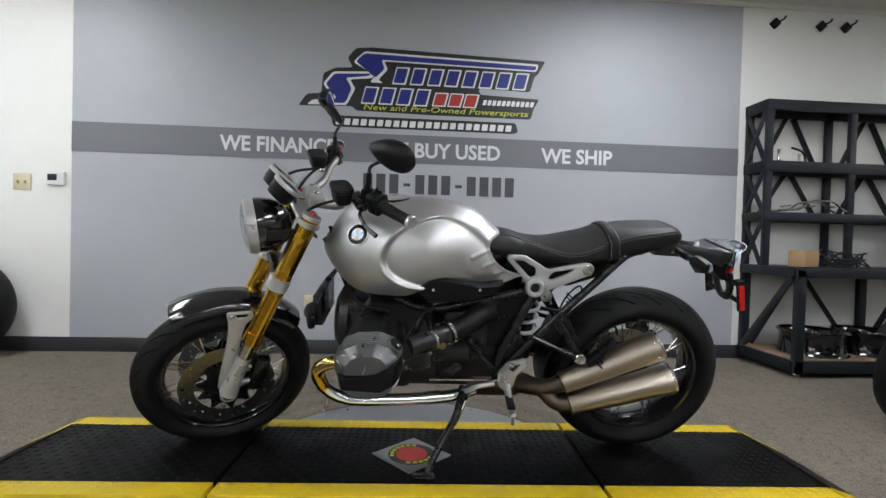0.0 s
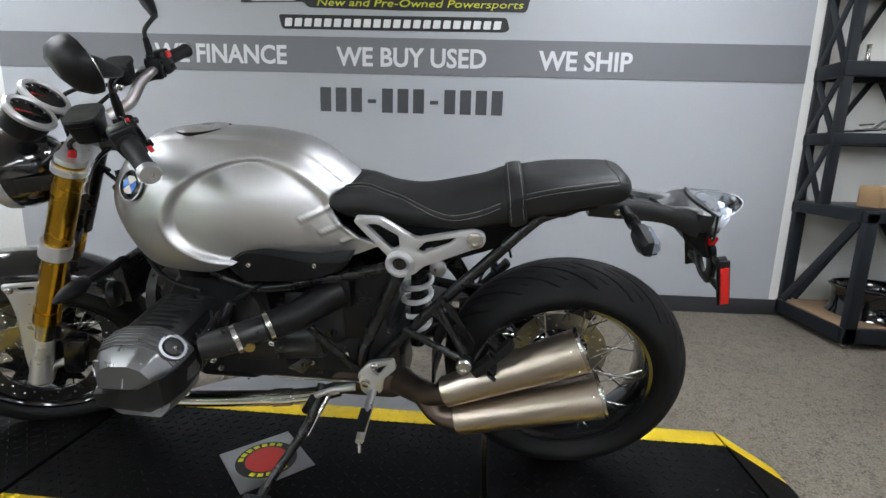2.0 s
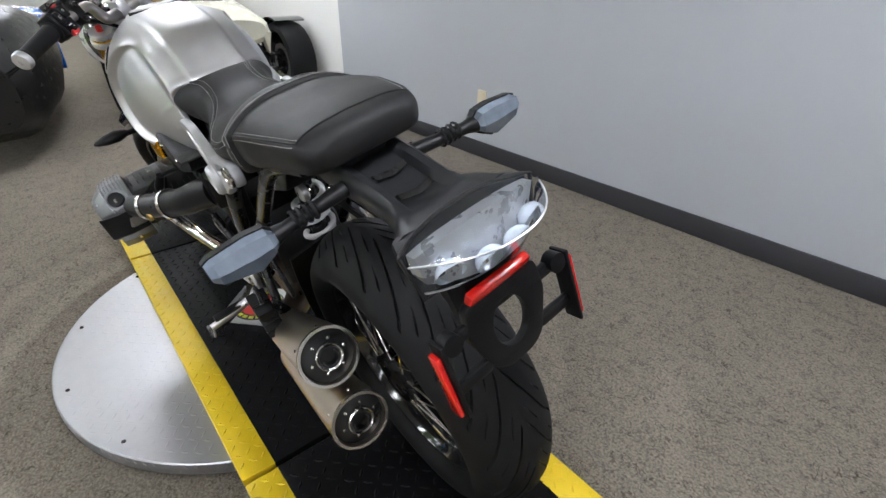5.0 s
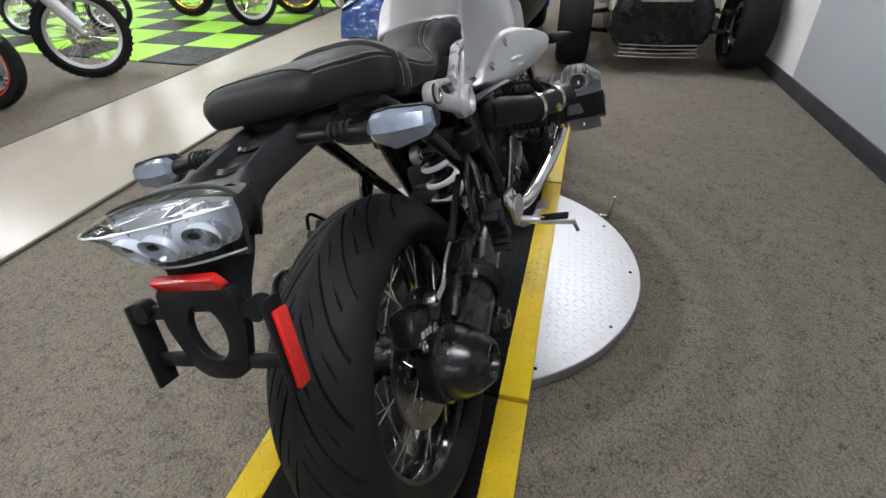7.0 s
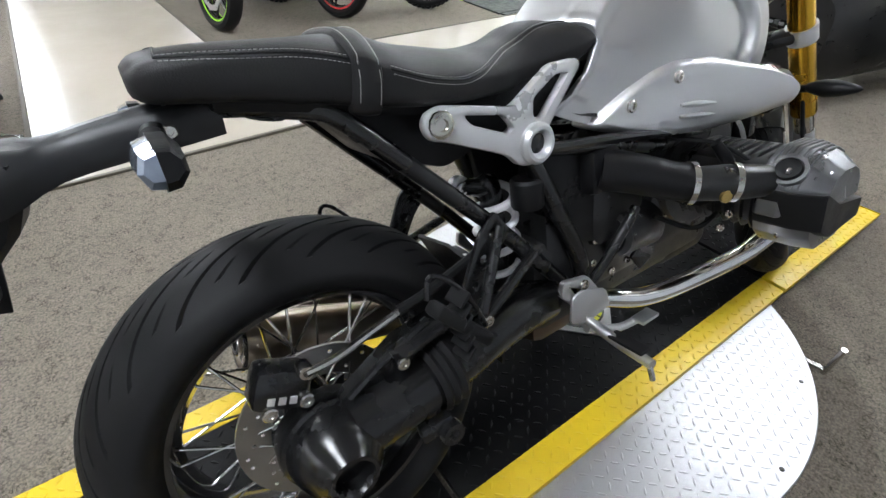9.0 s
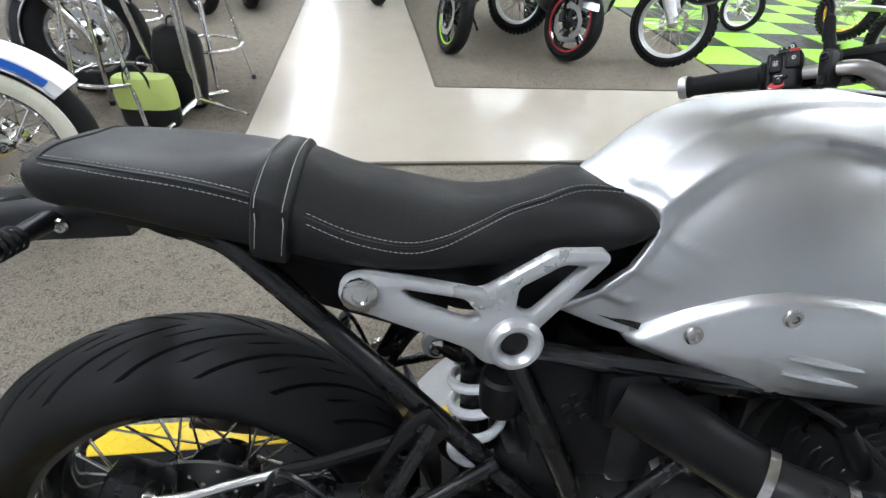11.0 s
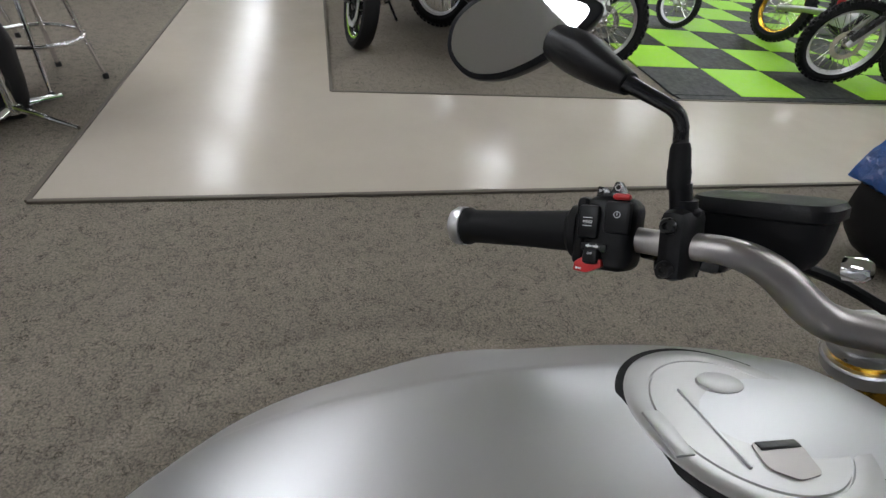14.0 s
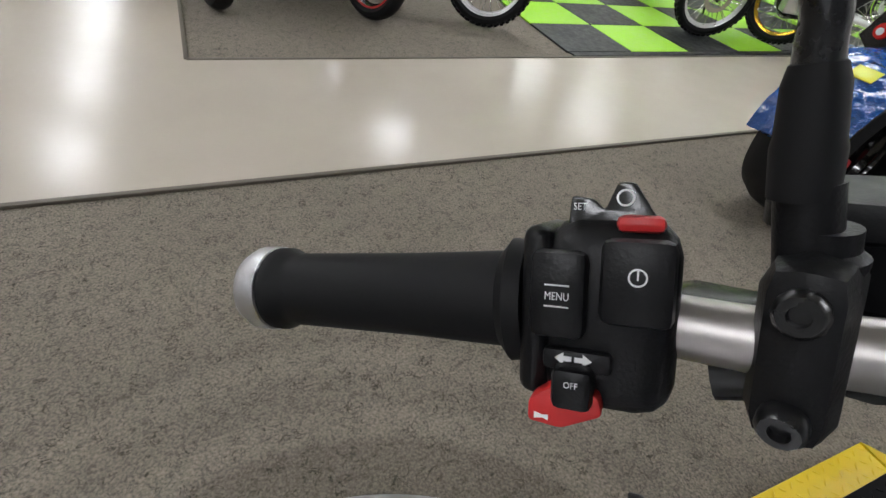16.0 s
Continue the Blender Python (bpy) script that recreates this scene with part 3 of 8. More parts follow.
# ---------------------------------------------------------------- turntable and ramp
DX, DY, DR, DTOP = -0.128, -0.063, 0.603, 0.053
tt = thing("turntable", "round bright aluminium tread-plate turntable on the carpet", "turntable", Matrix.Translation((DX, DY, 0)))
part("disc", lathe([(0.0, 0.012), (DR - 0.004, 0.012), (DR, 0.016), (DR, DTOP - 0.003), (DR - 0.003, DTOP), (0.0, DTOP)], seg=96), M_DIAMOND, tt)
part("foot_ring", lathe([(0.50, 0.0), (0.50, 0.012)], seg=48), M_BLACK, tt)
pts = []
P = 0.026
for i in range(-26, 27):
    for j in range(-26, 27):
        x, y = i * P, j * P
        if math.hypot(x, y) < DR - 0.016 and abs(y + DY + 0.068 + 0.033 * (x + DX)) > 0.300:
            pts.append((x, y, DTOP - 0.0003, radians(45) if (i + j) % 2 else radians(-45)))
part("tread", lugs(pts, 0.028, 0.009, 0.0010), M_DIAMOND, tt, "raised diamond tread")["kind"] = "stuff"
rim = []
for i in range(150):
    for k in (0, 1):
        rim.append((i, k))
v, fc = [], []
for n_, (i, k) in enumerate(rim):
    a = 2 * math.pi * (i + 0.5 * k) / 150
    z = 0.024 + 0.018 * k
    for da, dz, dr in ((-0.012, -0.006 * (1 - 2 * k), 0), (0.004, -0.006, 0), (0.012, 0.006 * (1 - 2 * k), 0), (-0.004, 0.006, 0), (0, 0, 0.0022)):
        v.append(((DR + dr) * math.cos(a + da), (DR + dr) * math.sin(a + da), z + dz))
    fc += [tuple(5 * n_ + q for q in f3) for f3 in ((0, 1, 4), (1, 2, 4), (2, 3, 4), (3, 0, 4))]
me = bpy.data.meshes.new("rim_tread")
me.from_pydata(v, [], fc)
part("rim_tread", me, M_DIAMOND, tt, "studded rim")["kind"] = "stuff"
for a in range(0, 360, 30):
    part("rivet", lathe([(0.006, 0), (0.005, 0.002), (0, 0.0028)], Matrix.Translation((0.57 * math.cos(radians(a)), 0.57 * math.sin(radians(a)), DTOP)), 10), M_BLACK, tt)
part("lock_pin", join(tube([(-0.385, 0.455, 0.040), (-0.392, 0.520, 0.042)], 0.007, 10), tube([(-0.392, 0.516, 0.030), (-0.376, 0.521, 0.140)], 0.0075, 10)), M_STEEL, tt, "thin steel locking pin")

RX0, RX1, RY0, RY1, RZ = -1.468, 1.235, -0.2975, 0.2975, 0.0757
JOINTS = (-0.720, 0.487)
RAMP_M = Matrix.Translation((0, -0.068, 0)) @ Matrix.Rotation(radians(-1.9), 4, "Z")
ramp = thing("display_ramp", "black rubber motorcycle display ramp with yellow edges", "ramp", RAMP_M)
SLOPE, TAPER = 0.143, 0.074
for a, b, nm in ((RX0, JOINTS[0], "end"), (JOINTS[0], JOINTS[1], "mid"), (JOINTS[1], RX1, "end")):
    w = b - a - 0.014
    c = (a + b) / 2
    part("deck", rbox((w, RY1 - RY0 - 0.15, 0.02), (c, (RY0 + RY1) / 2, RZ - 0.0105), 0.002), M_MATBLACK, ramp)
    for y in (RY0 + 0.0375, RY1 - 0.0375):
        part("yellow_edge", rbox((w, 0.075, 0.021), (c, y, RZ - 0.0105), 0.002), M_YELLOW, ramp, "worn yellow edge strip")
        n = int(w / 0.03)
        pp = [(c - w / 2 + 0.03 * (i + 0.5), y + dy, RZ - 0.0003, radians(45) if (i + k) % 2 else radians(-45)) for i in range(n) for k, dy in enumerate((-0.025, 0.0, 0.025))]
        part("edge_tread", lugs(pp, 0.026, 0.009, 0.002), M_YELLOW, ramp)["kind"] = "stuff"
    pp = [(c - w / 2 + 0.03 * (i + 0.5), RY0 + 0.095 + 0.03 * k, RZ - 0.0008, radians(45) if (i + k) % 2 else radians(-45)) for i in range(int(w / 0.03)) for k in range(15)]
    part("deck_tread", lugs(pp, 0.026, 0.009, 0.002), M_MATBLACK, ramp)["kind"] = "stuff"
    if nm == "end":
        part("girder", rbox((w - 0.02, 0.06, RZ - 0.0205), (c, (RY0 + RY1) / 2, (RZ - 0.0205) / 2), 0.002), M_BLACK, ramp)
for x, s in ((RX0, -1), (RX1, 1)):
    for name, material, y0, y1 in (("slope", M_MATBLACK, RY0 + 0.075, RY1 - 0.075), ("yellow_edge", M_YELLOW, RY0, RY0 + 0.075), ("yellow_edge", M_YELLOW, RY1 - 0.075, RY1)):
        rings = []
        for y in (y0, y1):
            q = y - math.copysign(TAPER, y)          # the ends narrow towards the floor
            rings.append([(x, y, RZ), (x, y, RZ - 0.02), (x + s * SLOPE, q, 0.002), (x + s * (SLOPE + 0.004), q, 0.010)])
        part(name, loft(rings), material, ramp)
# corner badge: a plate with a red and yellow disc
badge = thing("ramp_badge", "square tread-plate badge with a red and yellow round emblem", "badge", Matrix.Translation((-0.124, -0.086, RZ + 0.0012)) @ Matrix.Rotation(radians(41.5), 4, "Z"))
part("plate", rbox((0.20, 0.20, 0.003), (0, 0, 0.0012), 0.001), M_DIAMOND, badge)
part("disc", lathe([(0.082, 0.0025), (0.082, 0.0036), (0, 0.0036)], seg=48), M_LOGOBLACK, badge)
part("disc", lathe([(0.056, 0.0036), (0.056, 0.0044), (0, 0.0044)], seg=48), M_LOGORED, badge, "red centre")
for a0 in (40, 58, 76, 94, 112, 130, 148, 220, 238, 256, 274, 292):
    mm = Matrix.Rotation(radians(a0), 4, "Z")
    part("bar", moved(rbox((0.013, 0.015, 0.0012), (0.069, 0, 0.0042), 0.0003), mm), M_LOGOYEL, badge, "yellow bar")


# ---------------------------------------------------------------- the motorcycle
# Built upright, x to the rear, y to its right side, z up from under the tyres; it leans on its side stand.
LEAN, YAW = 14.65, -2.65
MIRROR_TIP = -6.0
BIKE_M = Matrix.Translation((0, 0.0746, 0.0757)) @ Matrix.Rotation(radians(YAW), 4, "Z") @ Matrix.Rotation(radians(LEAN), 4, "X")
bike = thing("motorcycle", "silver and black roadster motorcycle leaning on its side stand", "motorcycle", BIKE_M)
HEAD_O = Vector((-0.885, 0, 0))
HEAD_D = Vector((math.cos(radians(64.5)), 0, math.sin(radians(64.5))))
STEER = Matrix.Translation(HEAD_O) @ Matrix.Rotation(radians(27), 4, HEAD_D) @ Matrix.Translation(-HEAD_O)


def bp(name, bm, material, label="", parent=None, sharp=38):
    return part(name, bm, material, parent or bike, label, None, sharp)


def fp(name, bm, material, label="", parent=None, sharp=38):
    """A part that turns with the fork."""
    return part(name, bm, material, parent or bike, label, STEER if parent is None else None, sharp)


def hp(sgn, name, bm, material, label="", sharp=38):
    """A part near one end of the handlebar."""
    return part(name, bm, material, bike, label, STEER @ Matrix.Translation((0.016, sgn * 0.030, -0.016)), sharp)


FORK = STEER @ Matrix.Translation((-0.025, 0, 0))


def gp(name, bm, material, label="", sharp=38):
    """A part of the fork's lower half."""
    return part(name, bm, material, bike, label, FORK, sharp)


def both(fn, name, bm, material, label="", sharp=38):
    o = mirrored(bm)
    fn(name, bm, material, label, None, sharp)
    fn(name, o, material, label, None, sharp)


def bolt(at, d, r=0.008, h=0.006):
    return lathe([(r, 0), (r, h * 0.7), (r * 0.8, h), (r * 0.45, h), (r * 0.4, h * 0.55), (0, h * 0.55)], axis_m(at, d), 12)


def bolts(name, places, material=None, r=0.007):
    for at, d in places:
        bp(name, bolt(at, d, r), material or M_STEEL)


# ---- wheels
def tyre(radius, half, bead, periods, sweep, nv=57):
    """A tyre with curved drainage grooves cut in its tread; the mesh follows the grooves."""
    h = radius - bead
    prof = smooth_line([(bead, -half * 0.70, 0), (bead + h * 0.14, -half * 0.90, 0), (bead + h * 0.34, -half, 0), (bead + h * 0.56, -half * 0.90, 0),
                        (bead + h * 0.76, -half * 0.68, 0), (bead + h * 0.93, -half * 0.37, 0), (radius, 0, 0)], 6)
    prof = [(p[0], p[1]) for p in prof]
    prof += [(r, -y) for r, y in prof[-2::-1]]
    idx = np.linspace(0, len(prof) - 1, nv)
    pr = np.interp(idx, range(len(prof)), [p[0] for p in prof])
    py = np.interp(idx, range(len(prof)), [p[1] for p in prof])
    q = np.abs(py) / half
    tread = pr > bead + h * 0.50
    long_cut = np.where(tread, np.clip((q - 0.06) / 0.06, 0, 1) * np.clip((0.82 - q) / 0.06, 0, 1), 0)
    short_cut = np.where(tread, np.maximum(np.clip((q - 0.16) / 0.03, 0, 1) * np.clip((0.30 - q) / 0.03, 0, 1), np.clip((q - 0.52) / 0.03, 0, 1) * np.clip((0.66 - q) / 0.03, 0, 1)), 0)
    # one period round the tyre: (share of the period, long groove, short groove)
    w = 0.0024 / (2 * math.pi * radius / periods) / 0.55
    cell = [(0.0, 0, 0), (0.08, 0, 0), (0.16, 0, 0), (0.25 - w - 0.012, 0, 0), (0.25 - w, 1, 0), (0.25 + w, 1, 0), (0.25 + w + 0.012, 0, 0), (0.38, 0, 0), (0.50, 0, 0), (0.60, 0, 0),
            (0.72 - w * 0.7 - 0.012, 0, 0), (0.72 - w * 0.7, 0, 1), (0.72 + w * 0.7, 0, 1), (0.72 + w * 0.7 + 0.012, 0, 0), (0.86, 0, 0)]
    u = np.array([(i + c[0]) / periods for i in range(periods) for c in cell])
    c1 = np.array([c[1] for i in range(periods) for c in cell])
    c2 = np.array([c[2] for i in range(periods) for c in cell])
    n = len(u)
    lag = -sweep * np.where(tread, 1 - (1 - np.minimum(q, 0.92) / 0.92) ** 1.25, 1.0) / periods
    A = 2 * math.pi * (u[:, None] + lag[None, :])
    cut = 0.0065 * np.maximum(c1[:, None] * long_cut[None, :], 0.8 * c2[:, None] * short_cut[None, :])
    R = pr[None, :] - cut
    Y = np.tile(py, (n, 1))
    v = np.stack([R * np.cos(A), Y, R * np.sin(A)], -1).reshape(-1, 3)
    fc = [(i * nv + j, i * nv + j + 1, ((i + 1) % n) * nv + j + 1, ((i + 1) % n) * nv + j) for i in range(n) for j in range(nv - 1)]
    me = bpy.data.meshes.new("tyre")
    me.from_pydata(v.tolist(), [], fc)
    me.update()
    me.shade_smooth()
    me.set_sharp_from_angle(angle=radians(35))
    return me


AX_Y = Matrix.Rotation(radians(-90), 4, "X")          # a lathe's z becomes y


def wheel(name, centre, radius, half, bead, periods, place, hub_r, label):
    w = part(name, ring_lathe([(bead + 0.012, -half * 0.72), (bead + 0.012, -half * 0.66), (bead - 0.004, -half * 0.62), (bead - 0.016, -half * 0.35), (bead - 0.020, 0),
                               (bead - 0.016, half * 0.35), (bead - 0.004, half * 0.62), (bead + 0.012, half * 0.66), (bead + 0.012, half * 0.72),
                               (bead - 0.008, half * 0.68), (bead - 0.024, half * 0.38), (bead - 0.028, 0), (bead - 0.024, -half * 0.38), (bead - 0.008, -half * 0.68)], AX_Y, 72),
             M_GLOSS, bike, label, place @ Matrix.Translation(centre))
    part("tyre", tyre(radius, half, bead, periods, 1.9), M_RUBBER, w, "black road tyre with curved grooves")
    part("hub", lathe([(0.018, -0.075), (hub_r, -0.07), (hub_r, -0.058), (hub_r * 0.62, -0.045), (hub_r * 0.62, 0.045), (hub_r, 0.058), (hub_r, 0.07), (0.018, 0.075)], AX_Y, 28), M_BLACK, w)
    sp = None
    n = 20
    for i in range(n):
        for side in (-1, 1):
            for cross in (-1, 1):
                if (i + (cross > 0)) % 2:
                    continue
                a = 2 * math.pi * (i + 0.25 * side) / n
                b = a + cross * 0.55
                p0 = Vector((hub_r * math.cos(a), 0.06 * side, hub_r * math.sin(a)))
                p1 = Vector(((bead - 0.012) * math.cos(b), half * 0.42 * side, (bead - 0.012) * math.sin(b)))
                if sp is None:
                    sp = part("spoke", tube([(0, 0, 0), (0, 0, 1)], 0.0021, 6), M_STEEL, w)
                    o = sp
                else:
                    o = part("spoke", sp.data, None, w)
                o.matrix_basis = axis_m(p0, p1 - p0) @ Matrix.Diagonal((1, 1, (p1 - p0).length, 1))
    return w


def brake_disc(w, y, r, name="brake_disc"):
    holes = []
    for i in range(40):
        a, q = 2 * math.pi * i / 40, r - 0.012 - 0.013 * (i % 3)
        holes.append([(q * math.cos(a) + 0.0035 * math.cos(t), q * math.sin(a) + 0.0035 * math.sin(t)) for t in np.linspace(0, 2 * math.pi, 7)[:-1]])
    outer = [(r * math.cos(t), r * math.sin(t)) for t in np.linspace(0, 2 * math.pi, 73)[:-1]]
    inner = [((r - 0.05) * math.cos(t), (r - 0.05) * math.sin(t)) for t in np.linspace(0, 2 * math.pi, 49)[:-1]]
    part(name, plate(outer, [inner, *holes], 0.005, 0.0, Matrix.Translation((0, y, 0)) @ SIDE), M_DISC, w, "drilled steel brake disc")
    carrier = [((r - 0.045 if i % 2 else r - 0.085) * math.cos(2 * math.pi * i / 20), (r - 0.045 if i % 2 else r - 0.085) * math.sin(2 * math.pi * i / 20)) for i in range(20)]
    part("disc_carrier", plate(rounded(carrier, 0.012), [[(0.03 * math.cos(t), 0.03 * math.sin(t)) for t in np.linspace(0, 2 * math.pi, 17)[:-1]]], 0.004, 0, Matrix.Translation((0, y + 0.001 * (1 if y > 0 else -1), 0)) @ SIDE), M_BLACK, w)


RC, FC = (0.685, 0, 0.319), (-0.782, 0, 0.276)

rear = wheel("rear_wheel", (0, 0, 0), 0.316, 0.088, 0.221, 20, Matrix.Translation(RC), 0.055, "black spoked rear wheel")
brake_disc(rear, 0.052, 0.132)
front = wheel("front_wheel", FC, 0.300, 0.062, 0.222, 20, FORK, 0.045, "black spoked front wheel turned to the side")
brake_disc(front, -0.066, 0.158)
brake_disc(front, 0.066, 0.158)

# ---- tank
T_TOP = smooth_interp([(-0.43, 0.789), (-0.405, 0.828), (-0.36, 0.884), (-0.30, 0.921), (-0.24, 0.932), (-0.15, 0.934), (-0.05, 0.930), (0.04, 0.914), (0.09, 0.889), (0.14, 0.848), (0.172, 0.822), (0.20, 0.797), (0.226, 0.770), (0.245, 0.750)])
T_BOT = smooth_interp([(-0.43, 0.765), (-0.39, 0.722), (-0.34, 0.678), (-0.28, 0.652), (-0.20, 0.648), (-0.13, 0.652), (-0.06, 0.680), (0.0, 0.680), (0.10, 0.660), (0.16, 0.672), (0.226, 0.700), (0.245, 0.708)])
T_W = smooth_interp([(-0.43, 0.030), (-0.405, 0.080), (-0.35, 0.134), (-0.28, 0.170), (-0.18, 0.190), (-0.08, 0.189), (0.0, 0.174), (0.08, 0.150), (0.14, 0.131), (0.18, 0.120), (0.226, 0.119), (0.245, 0.118)])


# the rear edge is notched where the seat's wings meet it
T_END = smooth_interp([(-28, 0.240), (-12, 0.216), (0, 0.185), (14, 0.147), (28, 0.127), (38, 0.126), (48, 0.134), (62, 0.152), (75, 0.166), (90, 0.172)])


def tank_point(u, v):
    side = -1 if v < 0.5 else 1
    s = 1 - abs(2 * v - 1)
    a = radians(-28 + 118 * s)
    end = min(1.0, u / 0.985)
    x = -0.43 + (T_END(-28 + 118 * s) + 0.43) * end
    zt, zb, w = T_TOP(x), T_BOT(x), T_W(x)
    zm = zb + 0.30 * (zt - zb)
    y = w * max(0.0, math.cos(a)) ** (0.95 - 0.03 * step(-0.10, 0.14, x))
    z = zm + (zt - zm) * math.sin(a) ** 0.92 if a > 0 else zm + (zm - zb) * math.sin(a) / math.sin(radians(28))
    # spine and shoulder creases
    z += 0.0046 * (1 - step(0.057, 0.064, y)) * step(-0.38, -0.2, x) * (1 - step(0.13, 0.19, x))
    # knee recess
    dx = (x + 0.005) / (0.215 if x < -0.005 else 0.42)
    dz = (z - 0.765) / (0.135 if z > 0.765 else 0.102 + 0.03 * step(-0.06, 0.06, x))
    f = dx * dx + dz * dz
    y -= (0.020 * (1 - step(0.84, 1.02, f)) - 0.0022 * math.exp(-((f - 1.06) / 0.06) ** 2)) * step(0.10, 0.13, y)
    # three short ribs by the seat
    for x0, z0, x1, z1 in ((0.066, 0.768, 0.140, 0.796), (0.105, 0.735, 0.170, 0.759), (0.148, 0.709, 0.193, 0.728)):
        t = min(1, max(0, ((x - x0) * (x1 - x0) + (z - z0) * (z1 - z0)) / ((x1 - x0) ** 2 + (z1 - z0) ** 2)))
        d = math.hypot(x - x0 - t * (x1 - x0), (z - z0 - t * (z1 - z0)))
        if y > 0.08:
            y += 0.0034 * math.exp(-(d / 0.0040) ** 2)
    # rolled lip along the rear edge
    if u > 0.955:
        k = (u - 0.955) / 0.045
        r = 0.0016 * math.sin(math.pi * min(1, k / 0.75)) - 0.010 * max(0, k - 0.75) / 0.25
        y, z = max(0, y + r * math.cos(a)), z + r * math.sin(a)
    return (x, side * y, z)


bp("tank", quad_grid(tank_point, 190, 141), M_ALU, "brushed bare aluminium fuel tank with knee recesses", sharp=60)
bp("tank_underside", loft([[(x, sgn * T_W(x) * 0.86, T_BOT(x) + 0.012) for sgn in (-1, 1)] + [(x, 0.05, T_BOT(x) + 0.06), (x, -0.05, T_BOT(x) + 0.06)] for x in np.linspace(-0.34, 0.2, 14)]), M_BLACK)
# filler cap
CAPM = Matrix.Translation((-0.194, 0, 0.9345)) @ Matrix.Rotation(radians(-3), 4, "Y")
cap = bp("fuel_cap", lathe([(0.056, -0.008), (0.0565, 0.001), (0.055, 0.0022), (0.048, 0.0026), (0.0450, 0.0026), (0.0446, 0.0016), (0.0440, 0.0016), (0.0436, 0.0028), (0.02, 0.0031), (0.0, 0.0032)], CAPM, 64), M_CAP, "round satin aluminium filler cap")
part("seal_ring", ring_lathe([(0.0562, -0.008), (0.0605, -0.008), (0.0605, -0.0002), (0.0562, 0.0008)], CAPM, 64), M_RUBBER, cap, "black rubber seal")
part("hinge_tab", rbox((0.010, 0.027, 0.002), (0, 0, 0), 0.0006, CAPM @ Matrix.Translation((0.0470, 0.006, 0.0026))), M_CAP, cap)
part("ridge", rbox((0.0016, 0.050, 0.0016), (0, 0, 0), 0.0004, CAPM @ Matrix.Translation((0.0220, 0.004, 0.0034))), M_CAST, cap, "bright ridge")
part("lock_cover", loft([[tuple(CAPM @ Vector((-0.006 + 0.014 * k * math.cos(t), -0.024 + 0.009 * k * math.sin(t), h))) for t in np.linspace(0, 2 * math.pi, 21)[:-1]] for k, h in ((1.0, 0.0026), (0.95, 0.0042), (0.8, 0.0048))]), M_CAP, cap)
# flat slot: shade of its recess painted with a darker plate and black strip
part("finger_slot", plate(rounded([(-0.015, 0.016), (0.011, 0.016), (0.014, 0.030), (0.004, 0.037), (-0.010, 0.035)], 0.003), (), 0.001, 0, CAPM @ Matrix.Translation((0, 0, 0.0034))), M_BAR, cap, "flat finger slot, darkened like a recess")
part("slot_shade", rbox((0.022, 0.0045, 0.0008), (0, 0, 0), 0.0003, CAPM @ Matrix.Translation((-0.002, 0.0185, 0.0041))), M_BLACK, cap, "dark strip for the shade at the slot's edge")
# round side emblems, quartered
for sgn in (-1, 1):
    u, v = min(((i / 120, j / 120) for i in range(121) for j in range(61)), key=lambda q: (Vector(tank_point(*q)) - Vector((-0.301, -0.155, 0.846))).length)
    o, du, dv = (Vector(tank_point(*q)) for q in ((u, v), (u + 0.04, v), (u, v + 0.03)))
    nm = (du - o).cross(dv - o).normalized()
    nm = nm if nm.y < 0 else -nm
    m = axis_m((o.x, -sgn * (o.y - 0.002), o.z + 0.001), (nm.x, -sgn * nm.y, nm.z))
    e = bp("emblem", lathe([(0.034, -0.004), (0.034, 0.003), (0.031, 0.005), (0, 0.005)], m, 40), M_GLOSS, "round black, blue and white emblem")
    part("chrome_ring", ring_lathe([(0.0330, 0.003), (0.0345, 0.003), (0.0345, 0.0052), (0.0330, 0.0052)], m, 40), M_CAST, e)
    for k in range(4):
        wedge = [(0, 0)] + [(0.020 * math.cos(t), 0.020 * math.sin(t)) for t in np.linspace(math.pi / 2 * k, math.pi / 2 * (k + 1), 8)]
        part("quarter", plate(wedge, (), 0.0016, 0, m @ Matrix.Rotation(0.6, 4, "Z") @ Matrix.Translation((0, 0, 0.0056))), M_BLUE if k % 2 else M_WHITEPL, e)

# ---- seat
S_TOP = smooth_interp([(0.10, 0.818), (0.13, 0.824), (0.16, 0.831), (0.19, 0.834), (0.26, 0.816), (0.33, 0.813), (0.40, 0.826), (0.46, 0.840), (0.50, 0.856), (0.54, 0.861), (0.60, 0.864), (0.68, 0.870), (0.73, 0.871), (0.755, 0.868), (0.768, 0.858)])
S_BOT = smooth_interp([(0.10, 0.805), (0.12, 0.785), (0.16, 0.765), (0.20, 0.752), (0.26, 0.745), (0.40, 0.752), (0.50, 0.766), (0.58, 0.786), (0.66, 0.804), (0.72, 0.814), (0.755, 0.820), (0.768, 0.828)])
S_W = smooth_interp([(0.10, 0.090), (0.115, 0.103), (0.15, 0.105), (0.20, 0.086), (0.26, 0.084), (0.32, 0.101), (0.40, 0.121), (0.46, 0.120), (0.50, 0.114), (0.54, 0.112), (0.60, 0.113), (0.66, 0.105), (0.70, 0.100), (0.73, 0.095), (0.748, 0.089), (0.760, 0.080), (0.768, 0.066)])
